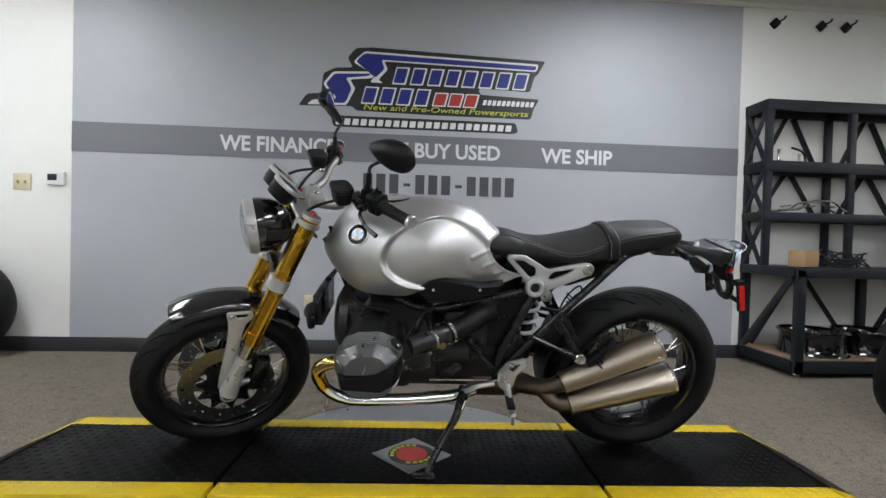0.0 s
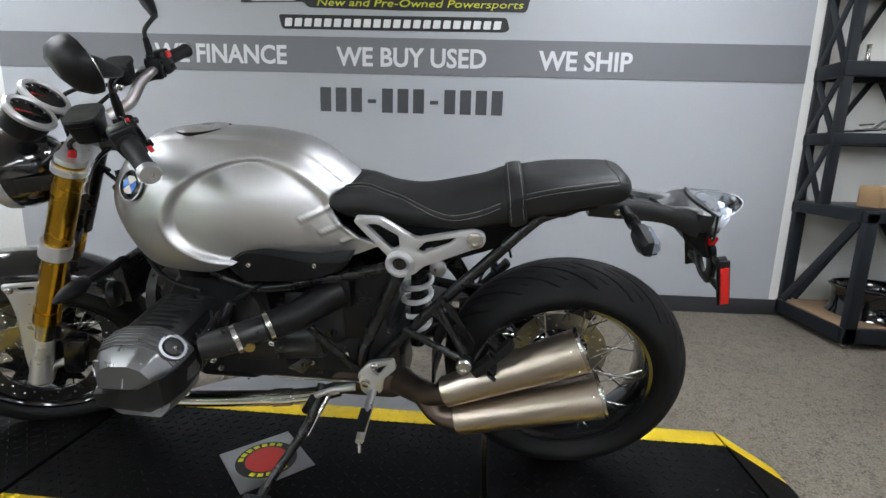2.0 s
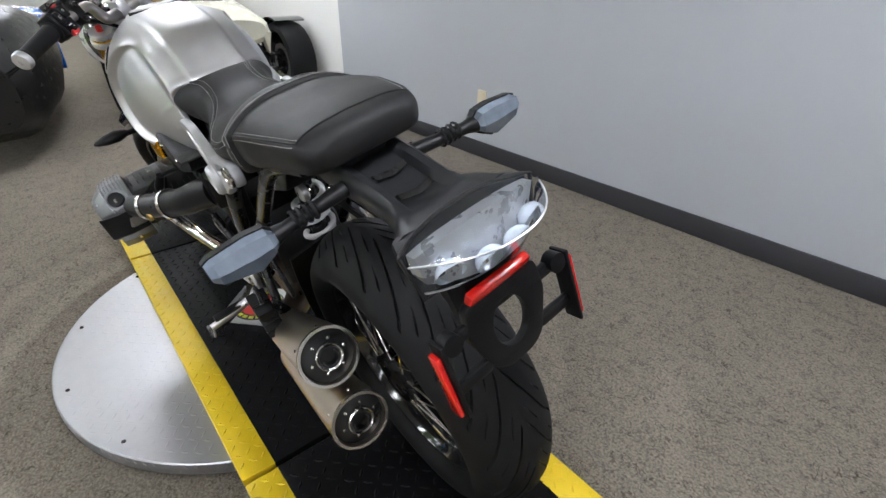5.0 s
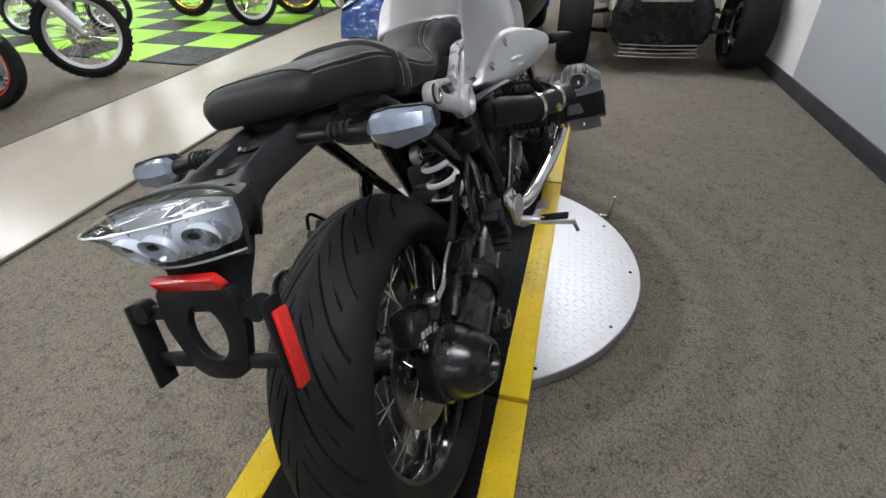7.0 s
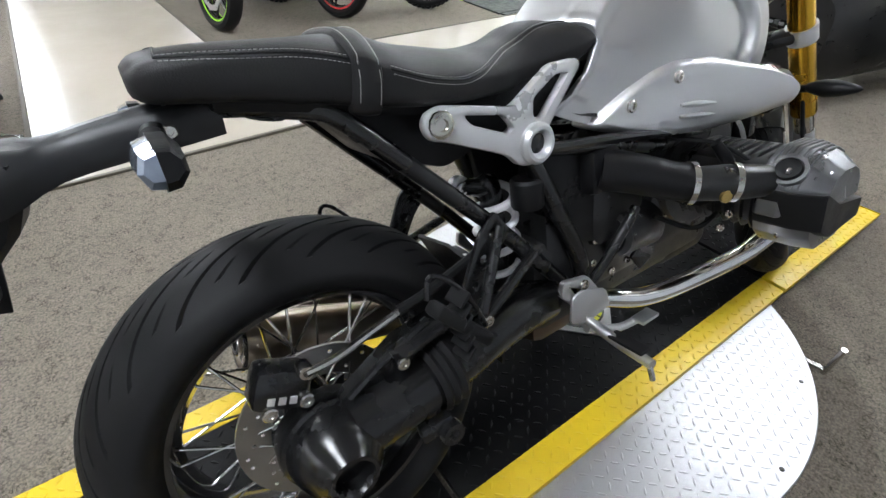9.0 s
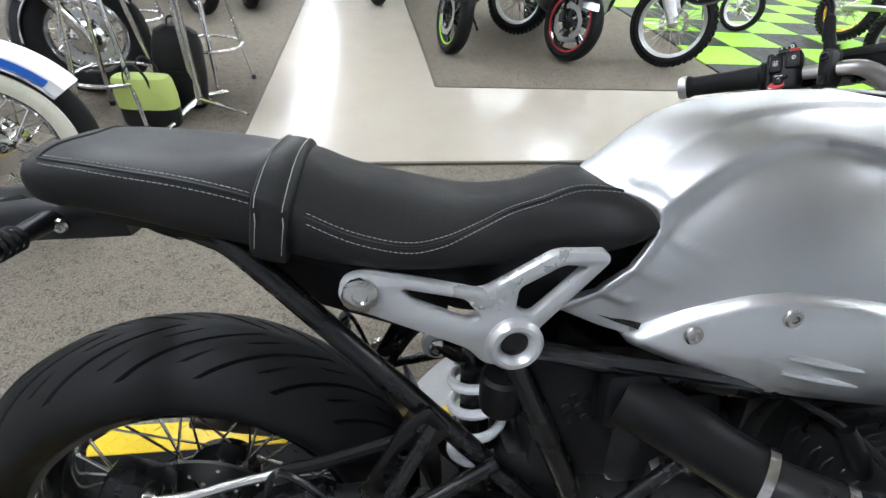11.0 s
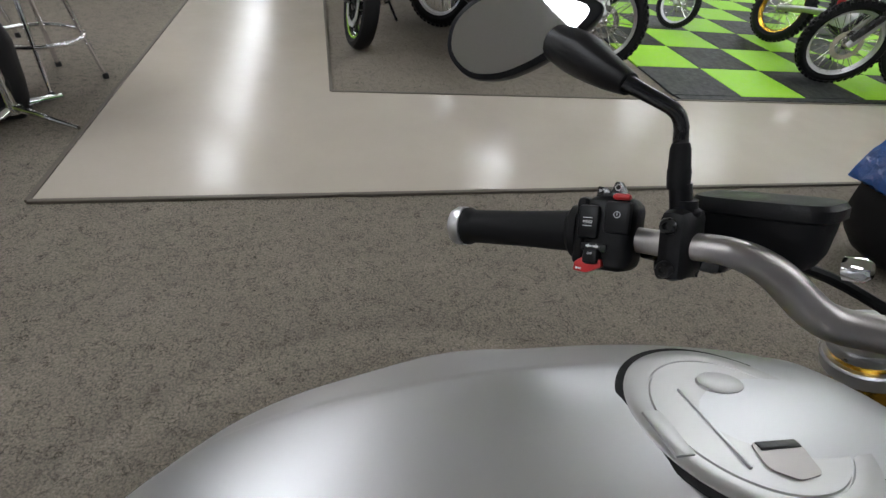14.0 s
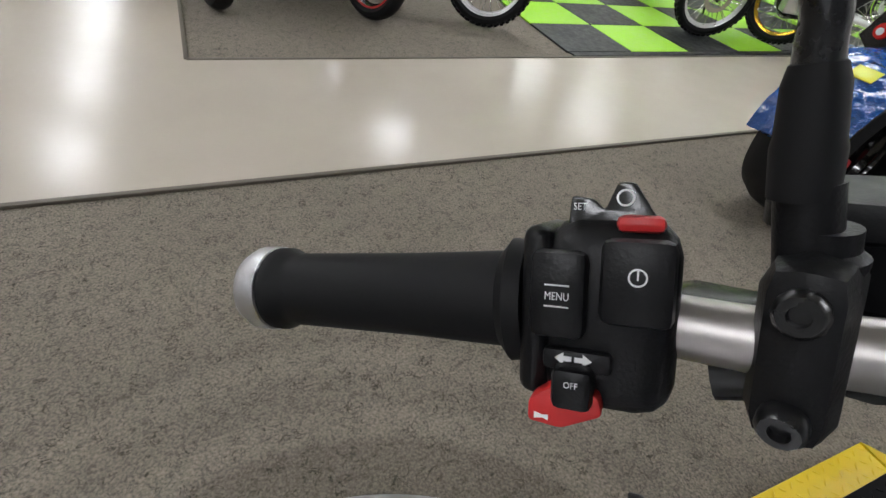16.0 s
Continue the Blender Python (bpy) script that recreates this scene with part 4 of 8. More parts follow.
# the seam: half width and height
S_SY = smooth_interp([(0.10, 0.060), (0.13, 0.068), (0.16, 0.060), (0.20, 0.050), (0.24, 0.051), (0.28, 0.062), (0.32, 0.084), (0.36, 0.108), (0.40, 0.119), (0.46, 0.118), (0.50, 0.112), (0.54, 0.110), (0.60, 0.111), (0.66, 0.102), (0.70, 0.094), (0.73, 0.087), (0.75, 0.076), (0.768, 0.056)])
S_SZ = smooth_interp([(0.10, 0.814), (0.13, 0.822), (0.16, 0.828), (0.20, 0.826), (0.24, 0.812), (0.28, 0.803), (0.32, 0.792), (0.36, 0.785), (0.40, 0.783), (0.45, 0.794), (0.50, 0.814), (0.54, 0.830), (0.60, 0.847), (0.66, 0.855), (0.72, 0.861), (0.75, 0.861), (0.768, 0.852)])


def seat_half(x):
    """The seat's half profile from the middle of the top to the bottom."""
    zt, zb, w, ys, zs = S_TOP(x), S_BOT(x), S_W(x), S_SY(x), S_SZ(x)
    top = [Vector((x, ys * i / 12, zt - (zt - zs) * (i / 12) ** (2.7 + 2.2 * step(0.52, 0.62, x)))) for i in range(13)]
    zo = zs - (0.30 + 0.25 * step(0.004, 0.045, w - ys)) * (zs - zb)
    low = smooth_line([(x, ys, zs), (x, ys + 0.60 * (w - ys), zs - 0.30 * (zs - zo)), (x, w, zo), (x, w * 0.985, zo - 0.5 * (zo - zb)), (x, w * 0.93, zb + 0.004), (x, w * 0.84, zb)], 4)
    return top, [Vector(p) for p in low]


def seat_ring(x):
    top, low = seat_half(x)
    right = top + low[1:]
    return [tuple(p) for p in right] + [(p[0], -p[1], p[2]) for p in right[:0:-1]]


xs = [0.10 + 0.668 * i / 110 for i in range(111)]
seat_parts = bp("seat", loft([seat_ring(x) for x in xs]), M_LEATHER, "black leather two-level seat with white double stitching", sharp=150)


def on_seat(x, d, lift=0.0004):
    """A point on the seat, d metres above (or below) the seam along its surface."""
    top, low = seat_half(x)
    run = top[::-1] if d > 0 else low
    left = abs(d)
    for p, q in zip(run, run[1:]):
        k = (q - p).length
        if left <= k:
            break
        left -= k
    o = p.lerp(q, left / max(k, 1e-6))
    n = Vector((0, q[2] - p[2], p[1] - q[1])).normalized()
    return o + (n if n[1] > 0 or n[2] > 0 else -n) * lift


for x0, x1 in ((0.150, 0.497), (0.548, 0.738)):
    for d in (-0.0055, 0.0055):
        n = int((x1 - x0) / 0.0052)
        line = [on_seat(x, d) for x in np.linspace(x0, x1, n + 1)]
        bm = join(*[tube([p, p.lerp(q, 0.68)], 0.00042, 4) for p, q in zip(line, line[1:])])
        part("stitching", mirrored(bm), M_THREAD, seat_parts, "white stitching")
        part("stitching", bm, M_THREAD, seat_parts, "white stitching")
    s = tube([on_seat(x, 0.0001, 0.0002) for x in np.linspace(x0, x1, 40)], 0.0016, 6, 1)
    part("piping", mirrored(s), M_LEATHER, seat_parts)
    part("piping", s, M_LEATHER, seat_parts)
# welt round the rear panel
half = [on_seat(0.738, 0.0001, 0.0002)] + [p + Vector((0, 0, 0.0004)) for p in seat_half(0.738)[0][:-1][::-1]]
half = [Vector((0.738 - 0.008 * (1 - abs(p[1]) / 0.082), p[1], p[2])) for p in half]
part("piping", tube(half + [Vector((p[0], -p[1], p[2])) for p in half[-2::-1]], 0.0016, 6, 2), M_LEATHER, seat_parts)
# strap between the two places
rings = []
for x, up in ((0.503, 0.001), (0.506, 0.006), (0.522, 0.0075), (0.538, 0.006), (0.541, 0.001)):
    r = seat_ring(x)
    c = Vector((x, 0, (S_TOP(x) + S_BOT(x)) / 2))
    rings.append([(p[0] + 0.16 * (S_TOP(x) - p[2]), p[1] * (1 + up / S_W(x)), p[2] + (up if p[2] > c[2] else -up)) for p in r])
bp("seat_strap", loft(rings), M_LEATHER, "black strap with white stitching", sharp=60)
for x in (0.509, 0.535):
    bm = bmesh.new()
    r = [p for p in seat_ring(x) if p[2] > S_BOT(x) + 0.012]
    r = sorted(r, key=lambda p: math.atan2(p[2] - S_BOT(x), p[1]))
    r = [tuple(Vector(p).lerp(Vector(q), i / 4)) for p, q in zip(r, r[1:]) for i in range(4)]
    for a, b in zip(r, r[1:]):
        k = [Vector((p[0] + 0.16 * (S_TOP(x) - p[2]), p[1] * (1 + 0.0075 / S_W(x)), p[2] + (0.0075 if p[2] > (S_TOP(x) + S_BOT(x)) / 2 else -0.006))) for p in (a, b)]
        if (k[1] - k[0]).length < 0.03:
            bm = join(bm, tube([k[0], k[0].lerp(k[1], 0.6)], 0.00055, 4))
    bp("strap_stitching", bm, M_THREAD)
bp("seat_base", loft([[(x, y * S_W(x) * 0.90, S_BOT(x) + dz) for y, dz in ((-1, 0.012), (-0.9, -0.010), (0.9, -0.010), (1, 0.012))] for x in np.linspace(0.19, 0.70, 12)]), M_PLASTIC)
bp("seat_tray", loft([[(x, -w, zb), (x, -w, zt), (x, w, zt), (x, w, zb)] for x, w, zb, zt in ((0.54, 0.075, 0.768, 0.80), (0.62, 0.070, 0.780, 0.812), (0.70, 0.055, 0.792, 0.822), (0.74, 0.045, 0.800, 0.826))]), M_PLASTIC, "black tray under the seat")

# ---- forged side brackets
BR = [(0.470, 0.742), (0.462, 0.722), (0.440, 0.716), (0.330, 0.668), (0.312, 0.648), (0.285, 0.642), (0.258, 0.652), (0.250, 0.676), (0.252, 0.690), (0.180, 0.772), (0.186, 0.784), (0.240, 0.784), (0.318, 0.738), (0.400, 0.756), (0.440, 0.764), (0.462, 0.758)]
W1 = [(0.405, 0.744), (0.336, 0.730), (0.318, 0.708), (0.330, 0.702), (0.392, 0.728)]
W2 = [(0.278, 0.742), (0.232, 0.768), (0.205, 0.766), (0.262, 0.708), (0.280, 0.716)]
for sgn in (-1, 1):
    b = bp("side_bracket", plate(rounded(BR, 0.010), [rounded(W1, 0.006), rounded(W2, 0.006)], 0.018, 0.004, Matrix.Translation((0, sgn * 0.115, -0.006)) @ SIDE), M_SILVER, "silver forged side bracket with two windows")
    d = (0, sgn, 0)
    part("boss", lathe([(0.032, 0.0), (0.032, 0.012), (0.027, 0.018), (0.022, 0.018), (0.0165, 0.012), (0.016, 0.0068), (0.0, 0.0068)], axis_m((0.279, sgn * 0.119, 0.670), d), 32), M_SILVER, b)
    part("boss_hole", lathe([(0.0158, 0.0074), (0.0, 0.0076)], axis_m((0.279, sgn * 0.119, 0.670), d), 24), M_BLACK, b)
    part("bolt", bolt((0.446, sgn * 0.125, 0.735), d, 0.019, 0.008), M_STEEL, b)
    # dark sheet added so that the bracket's windows look dark
    bp("window_backing", plate(rounded([(0.20, 0.755), (0.44, 0.765), (0.42, 0.735), (0.34, 0.69), (0.25, 0.68), (0.18, 0.73)], 0.01), (), 0.004, 0.001, Matrix.Translation((0, sgn * 0.080, 0)) @ SIDE), M_PLASTIC, "dark sheet added behind the bracket windows")

# ---- frame
rail = tube([(0.69, -0.050, 0.806), (0.648, -0.062, 0.795), (0.60, -0.078, 0.783), (0.567, -0.088, 0.766), (0.474, -0.100, 0.672), (0.334, -0.110, 0.526), (0.20, -0.110, 0.372)], 0.0135, 12)
bp("subframe_tube", mirrored(rail), M_BLACK)
bp("subframe_tube", rail, M_BLACK)
both(bp, "frame_tube", tube([(0.285, -0.105, 0.66), (0.23, -0.118, 0.54), (0.178, -0.120, 0.42), (0.17, -0.115, 0.33)], 0.016, 12), M_BLACK)
both(bp, "frame_tube", tube([(0.27, -0.105, 0.655), (0.10, -0.125, 0.622), (-0.10, -0.120, 0.590), (-0.33, -0.075, 0.70), (-0.42, -0.04, 0.80)], 0.013, 12), M_BLACK)
both(bp, "frame_brace", tube([(0.06, -0.15, 0.50), (0.13, -0.14, 0.41), (0.18, -0.125, 0.35)], 0.010, 10), M_BLACK)
both(bp, "peg_stay", tube([(0.366, -0.130, 0.563), (0.436, -0.160, 0.445)], 0.009, 10), M_BLACK)
both(bp, "peg_stay", tube([(0.285, -0.125, 0.492), (0.436, -0.160, 0.436)], 0.009, 10), M_BLACK)
both(bp, "gusset", plate(rounded([(0.345, 0.550), (0.372, 0.590), (0.404, 0.562), (0.454, 0.464), (0.448, 0.436), (0.426, 0.438), (0.378, 0.515)], 0.008), [[(cx + r * math.cos(t), cz + r * math.sin(t)) for t in np.linspace(0, 2 * math.pi, 13)[:-1]] for cx, cz, r in ((0.376, 0.555, 0.010), (0.400, 0.518, 0.008), (0.422, 0.482, 0.006))], 0.008, 0.001, Matrix.Translation((0, -0.126, 0)) @ SIDE), M_BLACK)
for sgn in (-1, 1):
    a, b = Vector((0.455, sgn * 0.190, 0.432)), Vector((0.537, sgn * 0.196, 0.526))
    pm = axis_m((a + b) / 2, b - a)
    p = bp("passenger_peg", rbox((0.034, 0.022, (b - a).length), (0, 0, 0), 0.007, pm), M_RUBBER, "folded black passenger footpeg with ribs")
    for k in range(6):
        part("peg_rib", rbox((0.036, 0.024, 0.006), (0, 0, -0.045 + 0.018 * k), 0.002, pm), M_RUBBER, p)
    part("guard_loop", tube([(0.450, sgn * 0.186, 0.450), (0.478, sgn * 0.190, 0.515), (0.512, sgn * 0.190, 0.558), (0.534, sgn * 0.190, 0.566), (0.543, sgn * 0.194, 0.540)], 0.004, 8), M_BLACK, p)
    part("bolt", bolt((0.436, sgn * 0.172, 0.443), (0, sgn, 0), 0.010), M_STEEL, p)
# hook under the tail
both(bp, "luggage_hook", tube([(0.665, -0.062, 0.800), (0.664, -0.064, 0.788), (0.630, -0.074, 0.779), (0.626, -0.074, 0.791)], 0.003, 8), M_BLACK)

# ---- tail

def tp(name, bm, material, label="", sharp=38):
    return part(name, bm, material, bike, label, None, sharp)


IND = Matrix.Translation((0.012, 0, -0.015))


def ip(name, bm, material, label="", sharp=38):
    return part(name, bm, material, bike, label, IND, sharp)


# boom with two side ridges and a sunk middle, flaring into the lamp housing
TAIL_ROWS = ((0.69, 0.058, 0.772, 0.816, 0.004), (0.73, 0.056, 0.769, 0.815, 0.009), (0.77, 0.054, 0.767, 0.812, 0.012), (0.80, 0.053, 0.765, 0.809, 0.014), (0.83, 0.052, 0.763, 0.805, 0.014), (0.855, 0.053, 0.760, 0.801, 0.012), (0.875, 0.058, 0.754, 0.800, 0.008), (0.890, 0.068, 0.748, 0.803, 0.003), (0.905, 0.079, 0.744, 0.803, 0.0), (0.918, 0.087, 0.742, 0.803, 0.0))
tail = tp("tail_section", loft([[(x, -w * 0.86, zb), (x, -w, zb + 0.45 * (zt - zb)), (x, -w * 0.94, zt - 0.006), (x, -w * 0.80, zt), (x, -w * 0.62, zt - 0.002), (x, -w * 0.52, zt - dip), (x, w * 0.52, zt - dip), (x, w * 0.62, zt - 0.002), (x, w * 0.80, zt), (x, w * 0.94, zt - 0.006), (x, w, zb + 0.45 * (zt - zb)), (x, w * 0.86, zb)]
          for x, w, zb, zt, dip in TAIL_ROWS]), M_GREYPL, "dark grey plastic tail section", sharp=48)
for x, z in ((0.790, 0.800), (0.842, 0.792)):
    part("vent", loft([[(x - 0.35 * abs(y) + dx, y, z + dz) for y in np.linspace(-0.024, 0.024, 9)] for dx, dz in ((0, 0.0), (0.006, 0.004), (0.014, 0.0), (0.006, -0.004))], caps=False, closed=True, ring_closed=False), M_BLACK, tail)


def lamp_section(q, k=0.0):
    """The lamp's outline in its length at a share q of the half width, shrunk by k: flange top, brow, ridge, lower edge, flange bottom."""
    e = abs(q) ** 2.2
    y = 0.093 * q
    pts = [(0.918 + 0.022 * e, y, 0.806 - 0.006 * e), (0.962 - 0.008 * e, y, 0.811 - 0.011 * e), (1.012 - 0.060 * e, y, 0.813 - 0.015 * e), (1.020 - 0.066 * e, y, 0.810 - 0.015 * e), (1.006 - 0.056 * e, y * 0.97, 0.794 - 0.008 * e), (0.986 - 0.036 * e, y * 0.90, 0.752), (0.974 - 0.028 * e, y * 0.88, 0.745), (0.950, y * 0.88, 0.741)]
    c = Vector((0.940, 0, 0.790))
    return [tuple(c + (Vector(p) - c) * (1 - k)) for p in pts]


QS = np.linspace(-1, 1, 25)
tp("lamp_housing", loft([[(x, w * math.cos(t) * (1 - 0.10 * max(0, -math.sin(t))), z0 + (0.010 if math.sin(t) > 0 else 0.052) * sz * math.copysign(abs(math.sin(t)) ** 0.45, math.sin(t)) + 0.0) for t in np.linspace(0, 2 * math.pi, 33)[:-1]] for x, w, z0, sz in ((0.895, 0.060, 0.792, 0.72), (0.912, 0.084, 0.793, 0.94), (0.930, 0.091, 0.793, 0.99), (0.938, 0.089, 0.793, 0.97))]), M_GREYPL, "dark lamp housing", sharp=30)
lamp = tp("tail_lamp", loft([[(0.936, 0.084 * q, 0.79 + (0.012 if i < 2 else -0.038) * (1 - 0.5 * abs(q) ** 3)) if i in (0, 3) else lamp_section(q, 0.10)[(0, 1, 5, 7)[i]] for i in (0, 1, 2, 3)] for q in QS], caps=True), M_LAMPBACK, "clear rear lamp with four pale bowls", sharp=30)
lens = part("lens", loft([lamp_section(q) for q in QS], ring_closed=False, caps=False), M_LENS, lamp, "clear lens", None, 30)
lens.visible_shadow = False
# added bright tubes draw the highlights along the lens edges
part("edge_glint", tube([lamp_section(q, -0.004)[3] for q in QS], 0.0011, 6, 1), M_REFLECT, lens, "bright tube as a highlight along the lens edge")
part("edge_glint", tube([lamp_section(q, -0.004)[6] for q in QS], 0.0014, 6, 1), M_REFLECT, lens, "bright tube as a highlight along the lens edge")
for k in range(4):
    q = (k - 1.5) * 0.47
    sec = lamp_section(q, 0.05)
    a, b = Vector(sec[4]), Vector(sec[5])
    ax_ = Vector((0.86, 0.30 * q, -0.42)).normalized()
    BM = axis_m(a.lerp(b, 0.5) - ax_ * 0.010, ax_)
    part("led_bowl", moved(lathe([(0.019, 0.010), (0.0175, 0.003), (0.0130, -0.002), (0.006, -0.005), (0.0, -0.0055)], None, 24, caps=False), BM @ Matrix.Diagonal((0.92, 1.0, 1.0, 1))), M_LED, lamp, "pale blue-white lamp bowl")
    part("led", rbox((0.010, 0.007, 0.004), (0, 0, 0), 0.0012, BM @ Matrix.Translation((-0.010, 0, 0.004))), M_GREYPL, lamp)
    for r in (0.007, 0.011, 0.015):
        part("bowl_rib", tube([tuple(BM @ Vector((0.92 * r * math.cos(t), r * math.sin(t), -0.0045 + 0.010 * (r / 0.019) ** 2))) for t in np.linspace(-1.2, 1.2, 9)], 0.0006, 5, 1), M_REFLECT, lamp, "pale moulded rib")
part("rim", tube([lamp_section(q, -0.01)[0] for q in QS] + [lamp_section(q, -0.01)[7] for q in QS[::-1]], 0.0026, 8, 1, True), M_GREYPL, lamp, "dark rim round the lens")
tp("rear_reflector", rbox((0.012, 0.092, 0.026), (0.970, 0, 0.719), 0.003, Matrix.Rotation(radians(22), 4, "Y")), M_RED, "red plastic reflector bar")
und = tp("plate_hanger", loft([[(x1, -w * 0.7, z), (x1, w * 0.7, z), (x1 - 0.012, w, z), (x0 + 0.010, w, z), (x0, w * 0.75, z), (x0, -w * 0.75, z), (x0 + 0.010, -w, z), (x1 - 0.012, -w, z)] for x0, x1, w, z in ((0.878, 0.945, 0.066, 0.790), (0.888, 0.955, 0.062, 0.764), (0.898, 0.958, 0.056, 0.741), (0.910, 0.960, 0.052, 0.719), (0.930, 0.968, 0.052, 0.701), (0.946, 0.976, 0.055, 0.686))]), M_PLASTIC, "black plastic plate hanger with two arms", sharp=25)
hole = [(0.026 * math.cos(t), 0.034 * math.sin(t) + 0.0) for t in np.linspace(0, 2 * math.pi, 21)[:-1]]
body = [(-0.056, 0.055), (0.056, 0.055), (0.060, 0.01), (0.040, -0.046), (0.020, -0.058), (-0.020, -0.058), (-0.040, -0.046), (-0.060, 0.01)]
PLM = Matrix.Translation((0.980, 0, 0.661)) @ Matrix.Rotation(radians(-13), 4, "Y") @ Matrix(((0, 0, 1, 0), (1, 0, 0, 0), (0, 1, 0, 0), (0, 0, 0, 1)))
part("plate_holder", plate(rounded(body, 0.012), [hole], 0.012, 0.002, PLM), M_PLASTIC, und)
for sgn in (-1, 1):
    for z in (0.026, -0.036):
        part("arm", rbox((0.060, 0.018, 0.010), (0, 0, 0), 0.004, PLM @ Matrix.Translation((sgn * 0.072, z, 0))), M_PLASTIC, und)
    part("side_plate", rbox((0.006, 0.108, 0.027), (0, 0, 0), 0.002, PLM @ Matrix.Translation((sgn * 0.0985, -0.014, 0.0025))), M_PLASTIC, und)
    part("knob", lathe([(0.013, -0.008), (0.013, 0.009), (0, 0.011)], PLM @ Matrix.Translation((sgn * 0.084, 0.030, 0.004)), 16), M_PLASTIC, und)
    tp("side_reflector", rbox((0.007, 0.090, 0.018), (0, 0, 0), 0.002, PLM @ Matrix.Translation((sgn * 0.1055, -0.018, 0.002))), M_RED, "red side reflector")
    ind = ip("indicator", loft([[(0.752 + c + 0.08 * (y - 0.08), sgn * y, 0.806 - 0.05 * (y - 0.08) + s_) for c, s_ in [(r * math.cos(t), r * 0.8 * math.sin(t)) for t in np.linspace(0, 2 * math.pi, 13)[:-1]]] for y, r in ((0.055, 0.013), (0.08, 0.012), (0.11, 0.010), (0.145, 0.011), (0.160, 0.015))]), M_PLASTIC, "rear indicator on a rubber stalk")
    for k in range(4):
        part("stalk_rib", ring_lathe([(0.0115, 0), (0.0135, 0.003), (0.0115, 0.006)], axis_m((0.754, sgn * (0.100 + 0.009 * k), 0.805), (0, sgn, 0)), 14), M_RUBBER, ind)
    shell = ((0.0, 0.010, -0.008, 0.7), (0.10, 0.019, -0.014, 1.0), (0.38, 0.021, -0.027, 1.0), (0.90, 0.017, -0.016, 0.9), (1.0, 0.013, -0.008, 0.7))
    part("housing", loft([[(0.757 + dx * k, sgn * (0.158 + 0.085 * y), 0.801 + z) for dx, z in ((0.004, a + 0.002), (-0.010, a), (-0.018, 0.4 * a), (-0.018, 0.4 * b), (-0.008, b - 0.001), (0.004, b - 0.002))] for y, a, b, k in shell]), M_PLASTIC, ind, "", None, 22)
    part("indicator_lens", loft([[(0.757 + dx * k, sgn * (0.160 + 0.082 * y), 0.801 + z) for dx, z in ((0.004, a), (0.016, 0.85 * a), (0.022, 0.15 * a + 0.15 * b), (0.016, 0.85 * b), (0.004, b))] for y, a, b, k in shell]), M_PALELENS, ind, "pale blue clear lens", None, 22)
    ip("stalk_bolt", bolt((0.735, sgn * 0.063, 0.804), (0, sgn, 0), 0.008), M_STEEL)

# ---- engine
bp("crankcase", join(rbox((0.30, 0.22, 0.26), (-0.20, 0, 0.47), 0.03), rbox((0.20, 0.18, 0.14), (-0.22, 0, 0.33), 0.03), lathe([(0.12, -0.12), (0.13, -0.10), (0.13, 0.10), (0.12, 0.12)], Matrix.Translation((-0.19, 0, 0.50)) @ AX_Y, 28)), M_ENGINE, "dark grey boxer engine block")
bp("gearbox", join(rbox((0.30, 0.20, 0.22), (0.09, 0, 0.42), 0.03), rbox((0.16, 0.24, 0.16), (0.06, 0, 0.50), 0.03)), M_ENGINE)
bp("sump", join(rbox((0.56, 0.19, 0.20), (-0.01, 0, 0.375), 0.03), rbox((0.14, 0.16, 0.10), (0.165, 0.02, 0.47), 0.03)), M_ENGINE, "dark engine sump")
bp("front_cover", lathe([(0.13, 0), (0.125, 0.03), (0.09, 0.05), (0, 0.055)], axis_m((-0.34, 0, 0.49), (-1, 0, 0)), 28), M_ENGINE)
